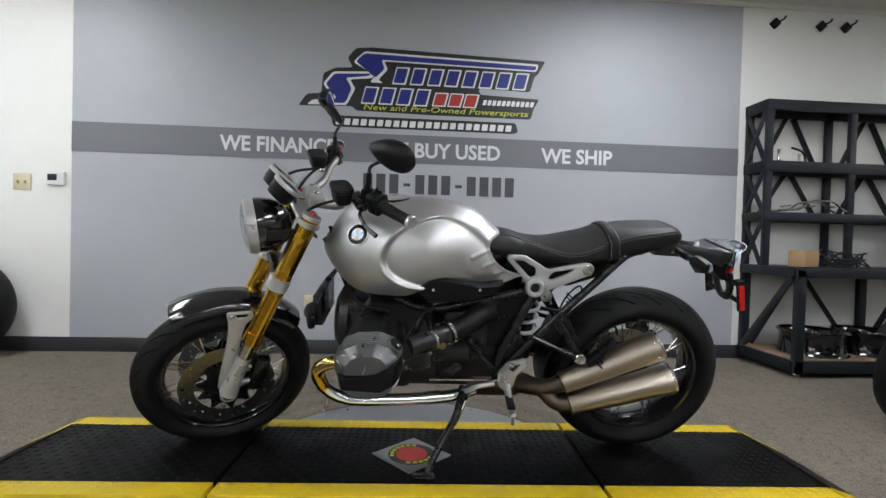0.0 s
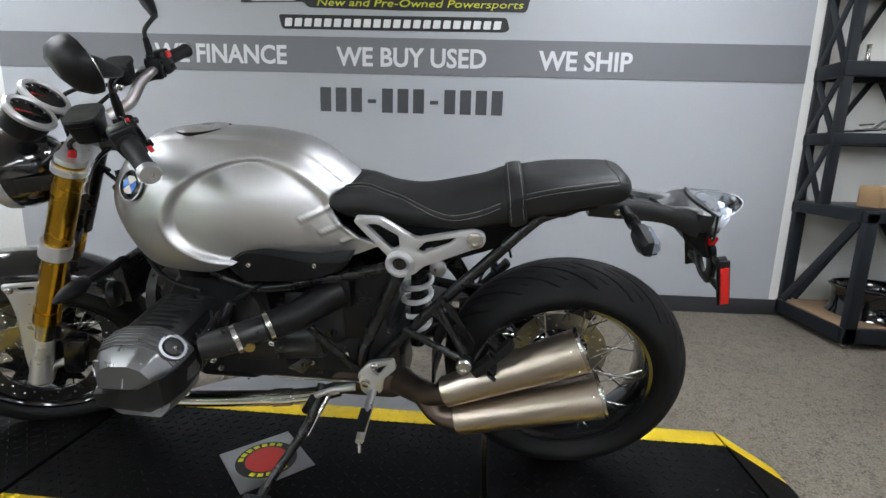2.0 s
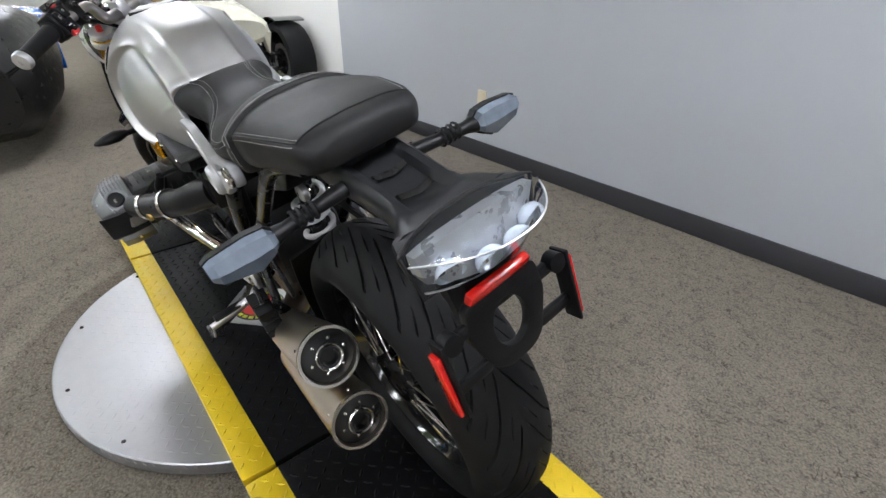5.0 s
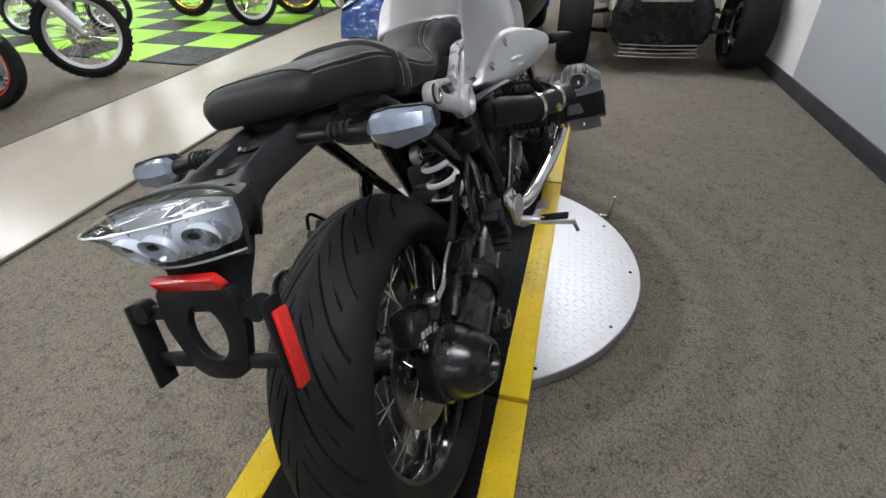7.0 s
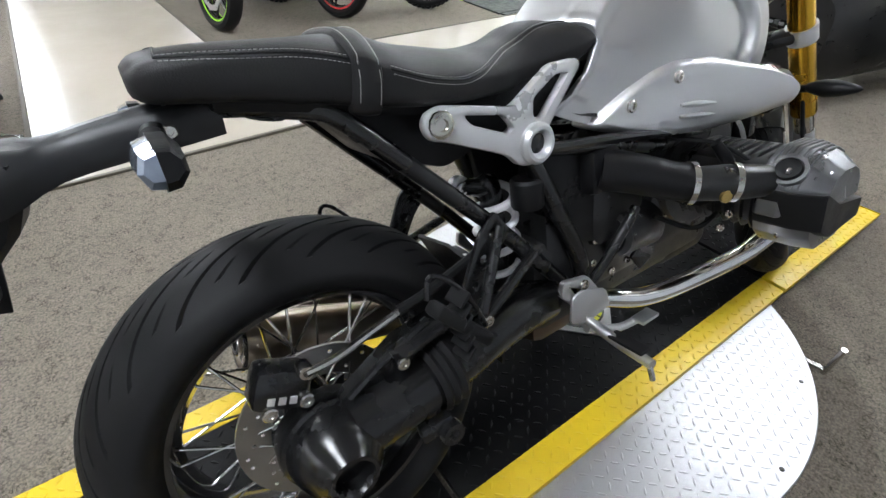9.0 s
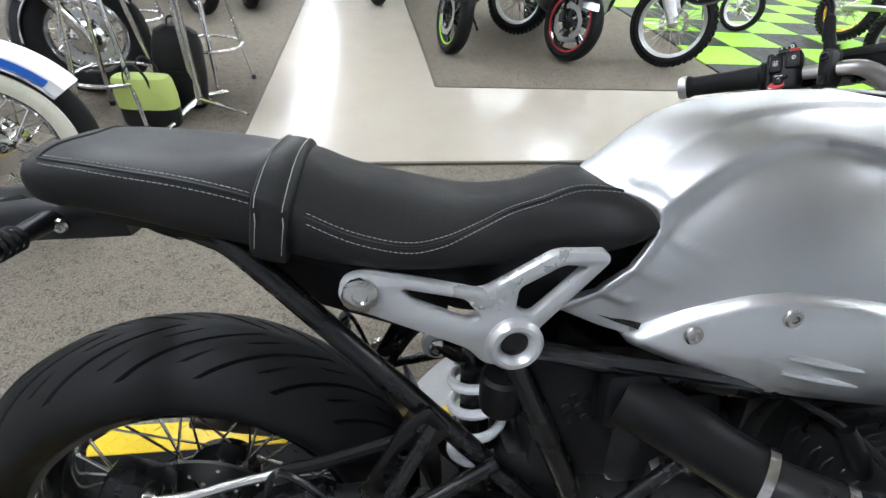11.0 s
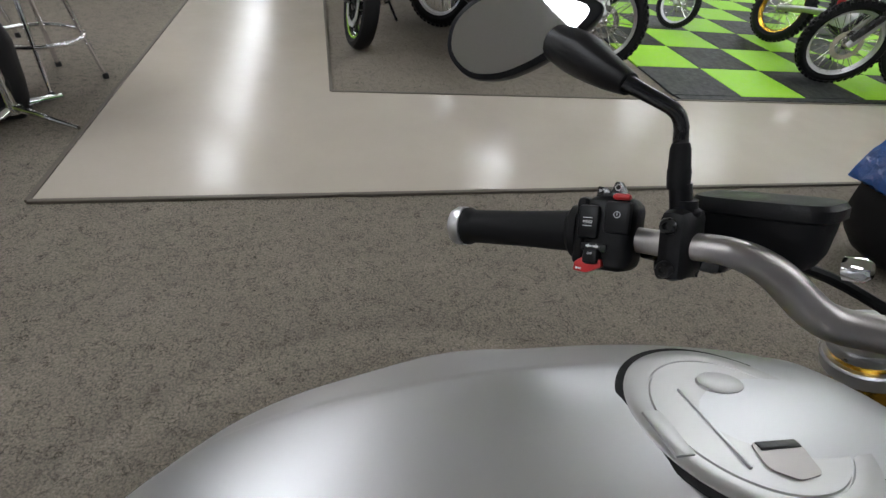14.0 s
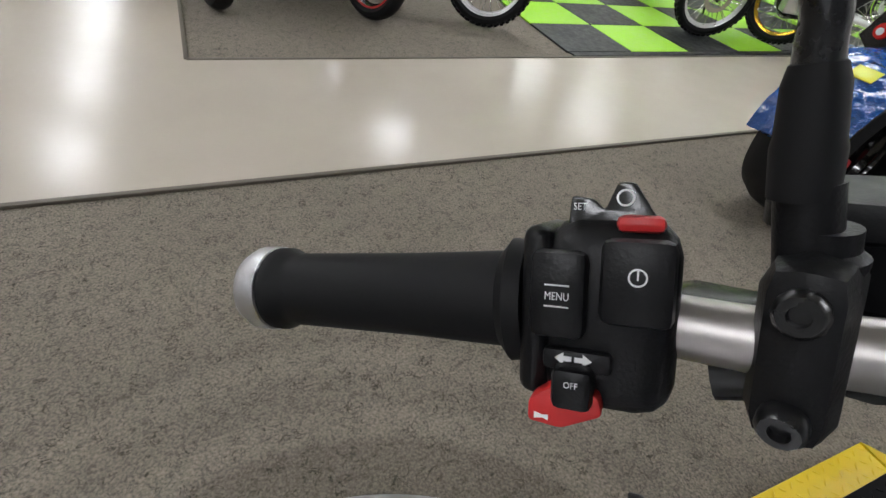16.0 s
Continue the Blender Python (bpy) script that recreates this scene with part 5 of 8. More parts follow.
for sgn, cx, cz in ((-1, -0.243, 0.500), (1, -0.184, 0.505)):
    def cyl_box(w, h, y, b=0.012):
        return rounded([(-w / 2, -h / 2 + 0.02), (-w / 2 + 0.03, -h / 2), (w / 2 - 0.02, -h / 2), (w / 2, -h / 2 + 0.03), (w / 2, h / 2 - 0.04), (w / 2 - 0.05, h / 2), (-w / 2 + 0.05, h / 2), (-w / 2, h / 2 - 0.03)], b)
    e = bp("cylinder", rbox((0.15, 0.18, 0.12), (cx, sgn * 0.20, cz - 0.006), 0.02), M_ENGINE, "finned cylinder")
    for k in range(9):
        part("fin", plate(cyl_box(0.172, 0.138, 0), (), 0.0035, 0.0008, Matrix.Translation((cx, sgn * (0.135 + 0.017 * k), cz - 0.008)) @ SIDE), M_ENGINE, e)
    UP = rounded([(-0.102, -0.030), (-0.097, 0.018), (-0.070, 0.056), (-0.034, 0.073), (0.030, 0.078), (0.072, 0.062), (0.098, 0.028), (0.102, -0.030)], 0.006)
    hd = bp("head_cover", loft([[(cx + p[0] * k, sgn * y, cz + p[1] * kz) for p in UP] for y, k, kz in ((0.282, 0.97, 0.97), (0.288, 1.0, 1.0), (0.320, 1.0, 1.0), (0.348, 0.88, 0.86), (0.378, 0.60, 0.56))]), M_HEAD, "grey faceted cylinder head cover with fins", sharp=22)
    crest = [p for p in UP if p[1] > 0.024]
    for k in range(7):
        y = 0.292 + 0.0085 * k
        f = 1.0 - 0.12 * max(0.0, (y - 0.320) / 0.028)
        part("cover_fin", tube([(cx + p[0] * f, sgn * y, cz + p[1] * f + 0.001) for p in crest], 0.0026, 6, 1), M_HEAD, hd)
    GU = rounded([(-0.090, -0.030), (-0.086, -0.062), (0.050, -0.068), (0.094, -0.046), (0.100, 0.022), (0.030, -0.012)], 0.006)
    part("lower_guard", loft([[(cx + p[0] * k, sgn * y, cz + p[1]) for p in GU] for y, k in ((0.284, 1.02), (0.338, 1.02), (0.378, 0.88), (0.384, 0.82))]), M_PLASTIC, hd, "black lower guard", None, 30)
    part("bottom_pan", loft([[(cx + p[0] * k, sgn * y, cz + p[1]) for p in rounded([(-0.098, -0.030), (-0.088, -0.068), (-0.050, -0.096), (0.055, -0.096), (0.088, -0.066), (0.098, -0.030)], 0.006)] for y, k in ((0.284, 1.0), (0.338, 1.0), (0.368, 0.84))]), M_HEAD, hd, "grey bottom pan", None, 30)
    for p0, p1 in (((-0.087, 0.317, 0.016), (-0.056, 0.343, -0.014)), ((-0.072, 0.322, 0.034), (0.012, 0.340, 0.044)), ((0.012, 0.340, 0.044), (-0.008, 0.3445, -0.012)), ((0.040, 0.334, 0.046), (0.074, 0.320, 0.010))):
        part("ridge", tube([(cx + q[0], sgn * (q[1] + 0.034), cz + q[2]) for q in (p0, p1)], 0.0017, 6), M_CAST, hd, "bright line along a facet edge")
    part("plug_well", ring_lathe([(0.022, -0.004), (0.028, -0.004), (0.028, 0.006), (0.022, 0.006)], axis_m((cx + 0.078, sgn * 0.320, cz + 0.050), (0.70, sgn * 0.08, 0.70)), 24), M_HEAD, hd)
    part("plug_cap", lathe([(0.021, 0), (0.019, 0.008), (0, 0.010)], axis_m((cx + 0.079, sgn * 0.320, cz + 0.051), (0.70, sgn * 0.08, 0.70)), 24), M_PLASTIC, hd)
    for dx, dz in ((-0.085, -0.065), (0.083, -0.065), (0.085, 0.05)):
        part("bolt", bolt((cx + dx, sgn * 0.321, cz + dz), (0, sgn, 0), 0.008), M_STEEL, hd)
    # intake
    dx = min(0.0, 0.02 * sgn)
    tb = bp("intake_pipe", tube([(0.135, sgn * 0.122, 0.588), (0.09, sgn * 0.158, 0.575), (0.05, sgn * 0.190, 0.559), (0.012 + dx, sgn * 0.221, 0.546)], [0.037, 0.036, 0.034, 0.033], 20), M_PLASTIC, "ribbed black intake pipe")
    part("box_neck", rbox((0.075, 0.06, 0.085), (0.130, sgn * 0.112, 0.588), 0.016, Matrix.Identity(4)), M_PLASTIC, tb)
    part("throttle_body", tube([(0.012 + dx, sgn * 0.224, 0.546), (-0.035 + dx, sgn * 0.262, 0.543), (-0.10 + dx, sgn * 0.290, 0.533)], [0.029, 0.031, 0.028], 20), M_ENGINE, tb)
    for q, r in (((0.016 + dx, sgn * 0.219, 0.547), 0.0385), ((-0.037 + dx, sgn * 0.264, 0.543), 0.0345)):
        part("clamp", ring_lathe([(r - 0.004, -0.005), (r, -0.005), (r, 0.005), (r - 0.004, 0.005)], axis_m(q, (-0.05, sgn * 0.040, -0.010)), 28), M_STEEL, tb, "bright hose clamp")
    part("brass_plug", lathe([(0.011, 0), (0.011, 0.006), (0, 0.007)], axis_m((-0.004 + dx, sgn * 0.272, 0.530), (0.3, sgn, 0)), 18), M_BRASS, tb, "brass-coloured plug")
    # side panel of the air box
    sp_ = bp("side_panel", plate(rounded([(0.262, 0.648), (0.235, 0.54), (0.19, 0.45), (0.10, 0.438), (0.045, 0.475), (0.05, 0.60), (0.10, 0.628)], 0.02), (), 0.03, 0.006, Matrix.Translation((0, sgn * 0.096, 0)) @ SIDE), M_PLASTIC, "black plastic side panel")
    for i in range(3):
        for j in range(3):
            part("dimple", lathe([(0.0075, 0), (0.006, 0.0015), (0, 0.0018)], axis_m((0.155 + 0.018 * i + 0.009 * (j % 2), sgn * 0.111, 0.545 + 0.016 * j), (0, sgn, 0)), 8), M_PLASTIC, sp_)
# left: black shoulder cover; right: long silver intake cover
cv = bp("shoulder_cover", loft([[(p[0] + q * (0.02 - p[0]) * 0.12, -y, p[1] + q * (0.66 - p[1]) * 0.2) for p in rounded([(-0.128, 0.668), (-0.075, 0.704), (-0.02, 0.705), (0.10, 0.682), (0.178, 0.690), (0.15, 0.655), (0.06, 0.624), (-0.08, 0.616)], 0.012)] for y, q in ((0.10, 0), (0.148, 0), (0.160, 1))]), M_PLASTIC, "black plastic shoulder cover")
bolts("cover_screw", [((-0.055, -0.159, 0.668), (0, -1, 0)), ((0.095, -0.157, 0.672), (0, -1, 0))], r=0.006)
COV = [(0.150, 0.660), (0.09, 0.706), (0.03, 0.737), (-0.02, 0.747), (-0.10, 0.737), (-0.23, 0.700), (-0.300, 0.668), (-0.325, 0.642), (-0.305, 0.618), (-0.20, 0.608), (-0.10, 0.608), (-0.02, 0.610), (0.03, 0.622), (0.10, 0.642)]
cv = bp("intake_cover", loft([[(p[0] + q * (-0.05 - p[0]) * 0.10, y + 0.22 * max(0, -p[0] - 0.02) - 0.27 * max(0, p[0] + 0.01), p[1] + q * (0.685 - p[1]) * 0.25) for p in rounded(COV, 0.02)] for y, q in ((0.11, 0.0), (0.152, 0.0), (0.166, 0.35), (0.172, 1.0))]), M_ALU2, "long satin silver intake cover", sharp=50)
part("screw", bolt((-0.008, 0.167, 0.718), (0, 1, 0), 0.011), M_STEEL, cv)
part("screw", bolt((0.083, 0.145, 0.686), (0, 1, 0), 0.011), M_STEEL, cv)
for dz in (0.0, 0.02):
    part("rib", tube([(-0.015, 0.172, 0.670 - dz), (-0.05, 0.180, 0.666 - dz), (-0.095, 0.188, 0.660 - dz)], [0.003, 0.006, 0.003], 8), M_ALU2, cv)
bp("intake_mouth", loft([[(x, 0.195 + 0.028 * math.cos(t) * k, 0.645 + 0.040 * math.sin(t) * k) for t in np.linspace(0, 2 * math.pi, 17)[:-1]] for x, k in ((-0.26, 1.0), (-0.31, 0.95), (-0.33, 0.7))]), M_PLASTIC)
bp("frame_rail", tube([(0.27, 0.115, 0.655), (0.05, 0.150, 0.632), (-0.10, 0.160, 0.606), (-0.25, 0.13, 0.60)], 0.009, 8), M_GLOSS)

# ---- exhaust
hl = bp("header_pipe", tube([(-0.320, -0.262, 0.460), (-0.375, -0.262, 0.455), (-0.412, -0.250, 0.420), (-0.402, -0.228, 0.355), (-0.36, -0.205, 0.305), (-0.29, -0.185, 0.278), (-0.12, -0.150, 0.262), (0.02, -0.125, 0.262), (0.10, -0.105, 0.275)], 0.0205, 16), M_CHROME, "chrome header pipe")
part("hot_bend", tube([(-0.325, -0.262, 0.460), (-0.375, -0.262, 0.455), (-0.412, -0.250, 0.420), (-0.402, -0.228, 0.355)], 0.0212, 16), M_GOLDPIPE, hl, "gold-tinted bend")
part("joint_sleeve", tube([(-0.07, -0.143, 0.262), (-0.02, -0.134, 0.262)], 0.0235, 16), M_CHROME, hl)
hr = bp("header_pipe", tube([(-0.295, 0.262, 0.445), (-0.345, 0.262, 0.440), (-0.385, 0.250, 0.405), (-0.372, 0.228, 0.345), (-0.33, 0.205, 0.30), (-0.26, 0.185, 0.275), (-0.08, 0.150, 0.262), (0.02, 0.135, 0.275), (0.10, 0.12, 0.305), (0.14, 0.11, 0.315)], 0.0205, 16), M_CHROME, "chrome header pipe")
part("hot_bend", tube([(-0.298, 0.262, 0.445), (-0.345, 0.262, 0.440), (-0.385, 0.250, 0.405), (-0.372, 0.228, 0.345)], 0.0212, 16), M_GOLDPIPE, hr, "gold-tinted bend")
bp("collector", join(rbox((0.20, 0.19, 0.09), (0.17, -0.01, 0.285), 0.03), tube([(0.24, -0.06, 0.29), (0.30, -0.11, 0.30), (0.345, -0.15, 0.315)], [0.04, 0.033, 0.03], 16)), M_BROWNPIPE, "heat-browned exhaust collector")
bp("link_pipe", tube([(0.33, -0.14, 0.31), (0.36, -0.160, 0.330), (0.398, -0.170, 0.354)], [0.030, 0.027, 0.034], 16), M_BROWNPIPE)
bp("link_pipe", tube([(0.33, -0.14, 0.31), (0.37, -0.165, 0.272), (0.428, -0.178, 0.275)], [0.030, 0.026, 0.034], 16), M_BROWNPIPE)
for a, b in (((0.388, -0.170, 0.350), (0.698, -0.159, 0.492)), ((0.418, -0.178, 0.272), (0.753, -0.171, 0.375))):
    a, b = Vector(a), Vector(b)
    L = (b - a).length
    mm = axis_m(a, b - a)
    mu = bp("muffler", lathe([(0.030, -0.004), (0.037, 0.0), (0.042, L * 0.3), (0.048, L * 0.7), (0.0515, L - 0.004), (0.0515, L), (0.0475, L), (0.0465, L - 0.012), (0.044, L - 0.012)], mm, 40, caps=False), M_TITAN, "brushed titanium silencer")
    part("end_plate", lathe([(0.0468, L - 0.010), (0.040, L - 0.006), (0.020, L - 0.006), (0.018, L + 0.006), (0.014, L + 0.006), (0.013, L - 0.03), (0, L - 0.03)], mm, 36), M_ENGINE, mu, "dark end plate with rivets")
    part("lip", ring_lathe([(0.0515, L - 0.006), (0.0530, L - 0.004), (0.0530, L + 0.002), (0.0475, L + 0.002), (0.0475, L - 0.006)], mm, 40), M_STEEL, mu)
    part("tail_pipe", ring_lathe([(0.0185, L - 0.02), (0.0235, L - 0.02), (0.0240, L + 0.004), (0.0222, L + 0.006), (0.0190, L + 0.004)], mm, 32), M_STEEL, mu, "bright inner pipe")
    for k in range(6):
        t = math.pi / 3 * k
        part("rivet", lathe([(0.0035, 0), (0.003, 0.002), (0, 0.0028)], mm @ Matrix.Translation((0.031 * math.cos(t), 0.031 * math.sin(t), L - 0.006)), 8), M_STEEL, mu)
        part("rivet", lathe([(0.003, 0), (0.0025, 0.0015), (0, 0.002)], mm @ Matrix.Rotation(t + 0.3, 4, "Z") @ axis_m((0.0508, 0, L - 0.022), (1, 0, 0)), 8), M_STEEL, mu)
bp("muffler_mount", bolt((0.432, -0.195, 0.452), (0, -1, 0.2), 0.019, 0.012), M_STEEL)
bp("muffler_bracket", tube([(0.432, -0.17, 0.45), (0.462, -0.155, 0.425)], 0.012, 8), M_BLACK)

# ---- rear drive on the right side
def rp(name, bm, material, label=""):
    return part(name, bm, material, bike, label)


sw = rp("swing_arm", tube([(0.24, 0.085, 0.355), (0.36, 0.100, 0.365), (0.52, 0.115, 0.345), (0.66, 0.118, 0.335)], [0.044, 0.046, 0.048, 0.052], 24), M_BLACK, "black single-sided swing arm with drive shaft")
part("final_drive", lathe([(0.064, -0.03), (0.077, -0.022), (0.079, 0.004), (0.077, 0.014), (0.072, 0.018), (0.068, 0.042), (0.058, 0.066), (0.048, 0.080), (0.0375, 0.092), (0.036, 0.095), (0.030, 0.095), (0.026, 0.088), (0.024, 0.070), (0.0, 0.070)], Matrix.Translation((0.692, 0.095, 0.318)) @ AX_Y, 40), M_BLACK, sw, "black final drive housing")
for k in range(5):
    t = math.pi * (0.3 + 0.22 * k)
    part("rib", rbox((0.012, 0.05, 0.02), (0.692 + 0.064 * math.cos(t), 0.105, 0.320 + 0.062 * math.sin(t)), 0.004, Matrix.Rotation(-t, 4, "Y")), M_BLACK, sw)
part("boot", ring_lathe([(0.058, -0.03), (0.064, -0.022), (0.058, -0.014), (0.064, -0.006), (0.058, 0.002), (0.064, 0.010), (0.055, 0.02), (0.05, 0.0)], axis_m((0.50, 0.113, 0.348), (-1, -0.05, 0.1)) @ Matrix.Scale(0.98, 4), 24), M_RUBBER, sw)
for t in (0.5, 1.6, 2.7, 3.8, 4.9):
    part("bolt", bolt((0.692 + 0.052 * math.cos(t), 0.150, 0.318 + 0.052 * math.sin(t)), (0.5 * math.cos(t), 1, 0.5 * math.sin(t)), 0.008), M_STEEL, sw)
part("web", loft([[(0.675, y, 0.385), (0.640, y, 0.372), (0.520, y, 0.410), (0.480, y, 0.440), (0.500, y, 0.455), (0.565, y, 0.445)] for y in (0.095, 0.118)]), M_BLACK, sw, "", None, 30)
part("web", tube([(0.655, 0.122, 0.392), (0.58, 0.124, 0.432), (0.51, 0.120, 0.455)], 0.007, 8), M_BLACK, sw)
part("bolt", bolt((0.575, 0.150, 0.428), (0, 1, 0), 0.010), M_STEEL, sw)
part("lug", join(lathe([(0.020, -0.012), (0.022, 0.0), (0.020, 0.012), (0.010, 0.012), (0.009, 0.006), (0.0, 0.006)], Matrix.Translation((0.525, 0.165, 0.270)) @ AX_Y, 20), rbox((0.06, 0.022, 0.030), (0.545, 0.155, 0.285), 0.008)), M_BLACK, sw)
part("reaction_arm", tube([(0.58, 0.12, 0.42), (0.50, 0.115, 0.435), (0.40, 0.105, 0.43)], [0.022, 0.018, 0.018], 10), M_BLACK, sw)
ca = rp("rear_caliper", rbox((0.078, 0.050, 0.064), (0.734, 0.082, 0.441), 0.014, Matrix.Rotation(radians(-25), 4, "Y")), M_BLACK, "black rear brake caliper")
for k in (-1, 0, 1):
    part("caliper_mark", rbox((0.010, 0.002, 0.011), (0.738 + 0.0136 * k, 0.1080, 0.430 + 0.0063 * k), 0.0005, Matrix.Rotation(radians(-25), 4, "Y")), M_THREAD, ca, "pale maker's mark")
part("pad_pin", bolt((0.708, 0.106, 0.412), (0, 1, 0), 0.011), M_STEEL, ca)
part("pad_pin", bolt((0.758, 0.104, 0.416), (0, 1, 0), 0.011), M_STEEL, ca)
part("banjo", bolt((0.70, 0.106, 0.467), (0, 1, 0), 0.012, 0.02), M_STEEL, ca)
rp("brake_hose", tube([(0.70, 0.124, 0.467), (0.66, 0.124, 0.468), (0.60, 0.113, 0.474), (0.545, 0.11, 0.484)], 0.006, 8), M_STEEL, "braided brake hose")
rp("hose_end", tube([(0.55, 0.11, 0.486), (0.50, 0.105, 0.49), (0.42, 0.09, 0.50), (0.33, 0.08, 0.52)], 0.008, 8), M_RUBBER)
# shock absorber
sh = bp("shock_absorber", tube([(0.351, 0.005, 0.593), (0.318, 0.022, 0.588), (0.300, 0.027, 0.570), (0.292, 0.022, 0.345)], [0.012, 0.018, 0.021, 0.021], 16), M_BLACK, "rear shock absorber with white spring")
ax = Vector((-0.012, -0.004, -0.255)).normalized()
u, w_ = ax.orthogonal().normalized(), ax.cross(ax.orthogonal().normalized())
pts = [Vector((0.297, 0.028, 0.576)) + ax * (0.185 * i / 84) + (u * math.cos(i * 0.32) + w_ * math.sin(i * 0.32)) * 0.037 for i in range(85)]
part("spring", tube(pts, 0.0072, 8, 1), M_SPRING, sh, "white coil spring")
part("top_eye", lathe([(0.0, -0.009), (0.017, -0.009), (0.021, -0.006), (0.021, 0.006), (0.017, 0.009), (0.0, 0.009)], Matrix.Translation((0.351, 0.005, 0.593)) @ AX_Y, 18), M_CAST, sh)
part("eye_bolt", bolt((0.351, 0.016, 0.593), (0, 1, 0), 0.013), M_STEEL, sh)
bp("reservoir", lathe([(0.026, 0.0), (0.028, 0.004), (0.028, 0.045), (0.024, 0.05), (0, 0.05)], Matrix.Translation((0.280, 0.100, 0.560)), 20), M_PLASTIC, "brake fluid reservoir")
bp("inner_fender", loft([[(RC[0] + r * math.cos(a), y, RC[2] + r * math.sin(a)) for y, r in ((-0.09, 0.335), (0.0, 0.345), (0.09, 0.335), (0.09, 0.341), (0.0, 0.351), (-0.09, 0.341))] for a in np.linspace(radians(150), radians(190), 10)]), M_PLASTIC, "black inner mudguard")
bp("rear_box", plate(rounded([(0.34, 0.750), (0.58, 0.778), (0.545, 0.738), (0.504, 0.690), (0.405, 0.654), (0.345, 0.668)], 0.012), (), 0.124, 0.006, Matrix.Translation((0, 0, 0)) @ SIDE), M_PLASTIC, "black box under the seat")

# ---- footrests and stand
for sgn in (-1, 1):
    fr = bp("footrest_plate", plate(rounded([(0.17, 0.375), (0.20, 0.415), (0.262, 0.428), (0.268, 0.40), (0.235, 0.365), (0.228, 0.325), (0.20, 0.300), (0.175, 0.325)], 0.008), [rounded([(0.205, 0.39), (0.245, 0.41), (0.222, 0.375)], 0.004)], 0.012, 0.003, Matrix.Translation((0, sgn * 0.155, 0)) @ SIDE), M_CAST, "silver footrest plate")
    if sgn > 0:
        part("heel_guard", plate(rounded([(0.208, 0.324), (0.148, 0.335), (0.162, 0.377), (0.225, 0.400), (0.250, 0.392), (0.254, 0.340)], 0.012), (), 0.006, 0.002, Matrix.Translation((0, 0.166, 0)) @ SIDE), M_CAST, fr)
    pg = part("footpeg", tube([(0.205, sgn * 0.16, 0.325), (0.204, sgn * 0.23, 0.312), (0.206, sgn * 0.300, 0.305)], [0.012, 0.013, 0.011], 12, flat=0.8), M_CAST, fr, "silver footpeg")
    part("peg_rubber", rbox((0.026, 0.07, 0.008), (0.202, sgn * 0.25, 0.320), 0.003), M_RUBBER, fr)
    part("peg_feeler", tube([(0.206, sgn * 0.295, 0.302), (0.206, sgn * 0.303, 0.275)], 0.005, 8), M_STEEL, fr)
    part("pivot", bolt((0.19, sgn * 0.162, 0.352), (0, sgn, 0), 0.012), M_STEEL, fr)
    part("pivot", bolt((0.215, sgn * 0.162, 0.405), (0, sgn, 0), 0.010), M_STEEL, fr)
bp("gear_lever", tube([(0.16, -0.16, 0.335), (0.10, -0.168, 0.325), (0.055, -0.172, 0.305)], [0.010, 0.008, 0.008], 10), M_CAST, "silver gear lever")
bp("gear_toe", tube([(0.055, -0.172, 0.305), (0.05, -0.195, 0.298), (0.048, -0.215, 0.296)], 0.010, 10), M_RUBBER)
bp("brake_lever", tube([(0.215, 0.17, 0.315), (0.15, 0.185, 0.290), (0.10, 0.19, 0.285)], [0.009, 0.008, 0.008], 10), M_CAST, "silver rear brake lever")
bp("brake_toe", rbox((0.05, 0.03, 0.008), (0.085, 0.20, 0.292), 0.003), M_CAST)
st = bp("side_stand", tube([(0.06, -0.115, 0.295), (0.035, -0.175, 0.22), (-0.015, -0.235, 0.150), (-0.062, -0.300, 0.090)], [0.015, 0.013, 0.012, 0.011], 12), M_BLACK, "black side stand resting on the ramp")
part("foot", rbox((0.07, 0.035, 0.008), (-0.072, -0.313, 0.086), 0.003, Matrix.Rotation(radians(-LEAN), 4, "X")), M_BLACK, st)
part("stand_spring", tube([(0.085, -0.13, 0.285), (0.03, -0.19, 0.19)], 0.006, 8), M_STEEL, st)
# clutter round the engine
bp("gear_rod", tube([(0.19, -0.14, 0.335), (-0.06, -0.135, 0.33)], 0.005, 8), M_STEEL, "gear linkage rod")
bp("cable", tube([(0.02, 0.16, 0.47), (-0.06, 0.20, 0.43), (-0.14, 0.20, 0.46), (-0.16, 0.16, 0.52)], 0.005, 8), M_RUBBER)
bp("cable", tube([(-0.40, -0.05, 0.84), (-0.36, -0.10, 0.70), (-0.30, -0.12, 0.60), (-0.20, -0.14, 0.58)], 0.006, 8), M_RUBBER)
bp("cable", tube([(-0.42, 0.03, 0.82), (-0.38, 0.10, 0.70), (-0.30, 0.13, 0.62)], 0.006, 8), M_RUBBER)
both(bp, "coil_cover", rbox((0.13, 0.03, 0.07), (-0.20, -0.105, 0.625), 0.012), M_PLASTIC)
bp("oil_cooler", rbox((0.03, 0.20, 0.11), (-0.44, 0, 0.56), 0.006), M_BLACK, "black oil cooler")
for k in range(9):
    bp("cooler_fin", rbox((0.034, 0.18, 0.003), (-0.442, 0, 0.517 + 0.011 * k), 0.0005), M_ENGINE)
bp("horn", lathe([(0.012, -0.02), (0.034, -0.012), (0.036, 0.0), (0.03, 0.008), (0.0, 0.010)], axis_m((-0.47, -0.10, 0.53), (-1, -0.4, 0)), 22), M_PLASTIC, "black horn")
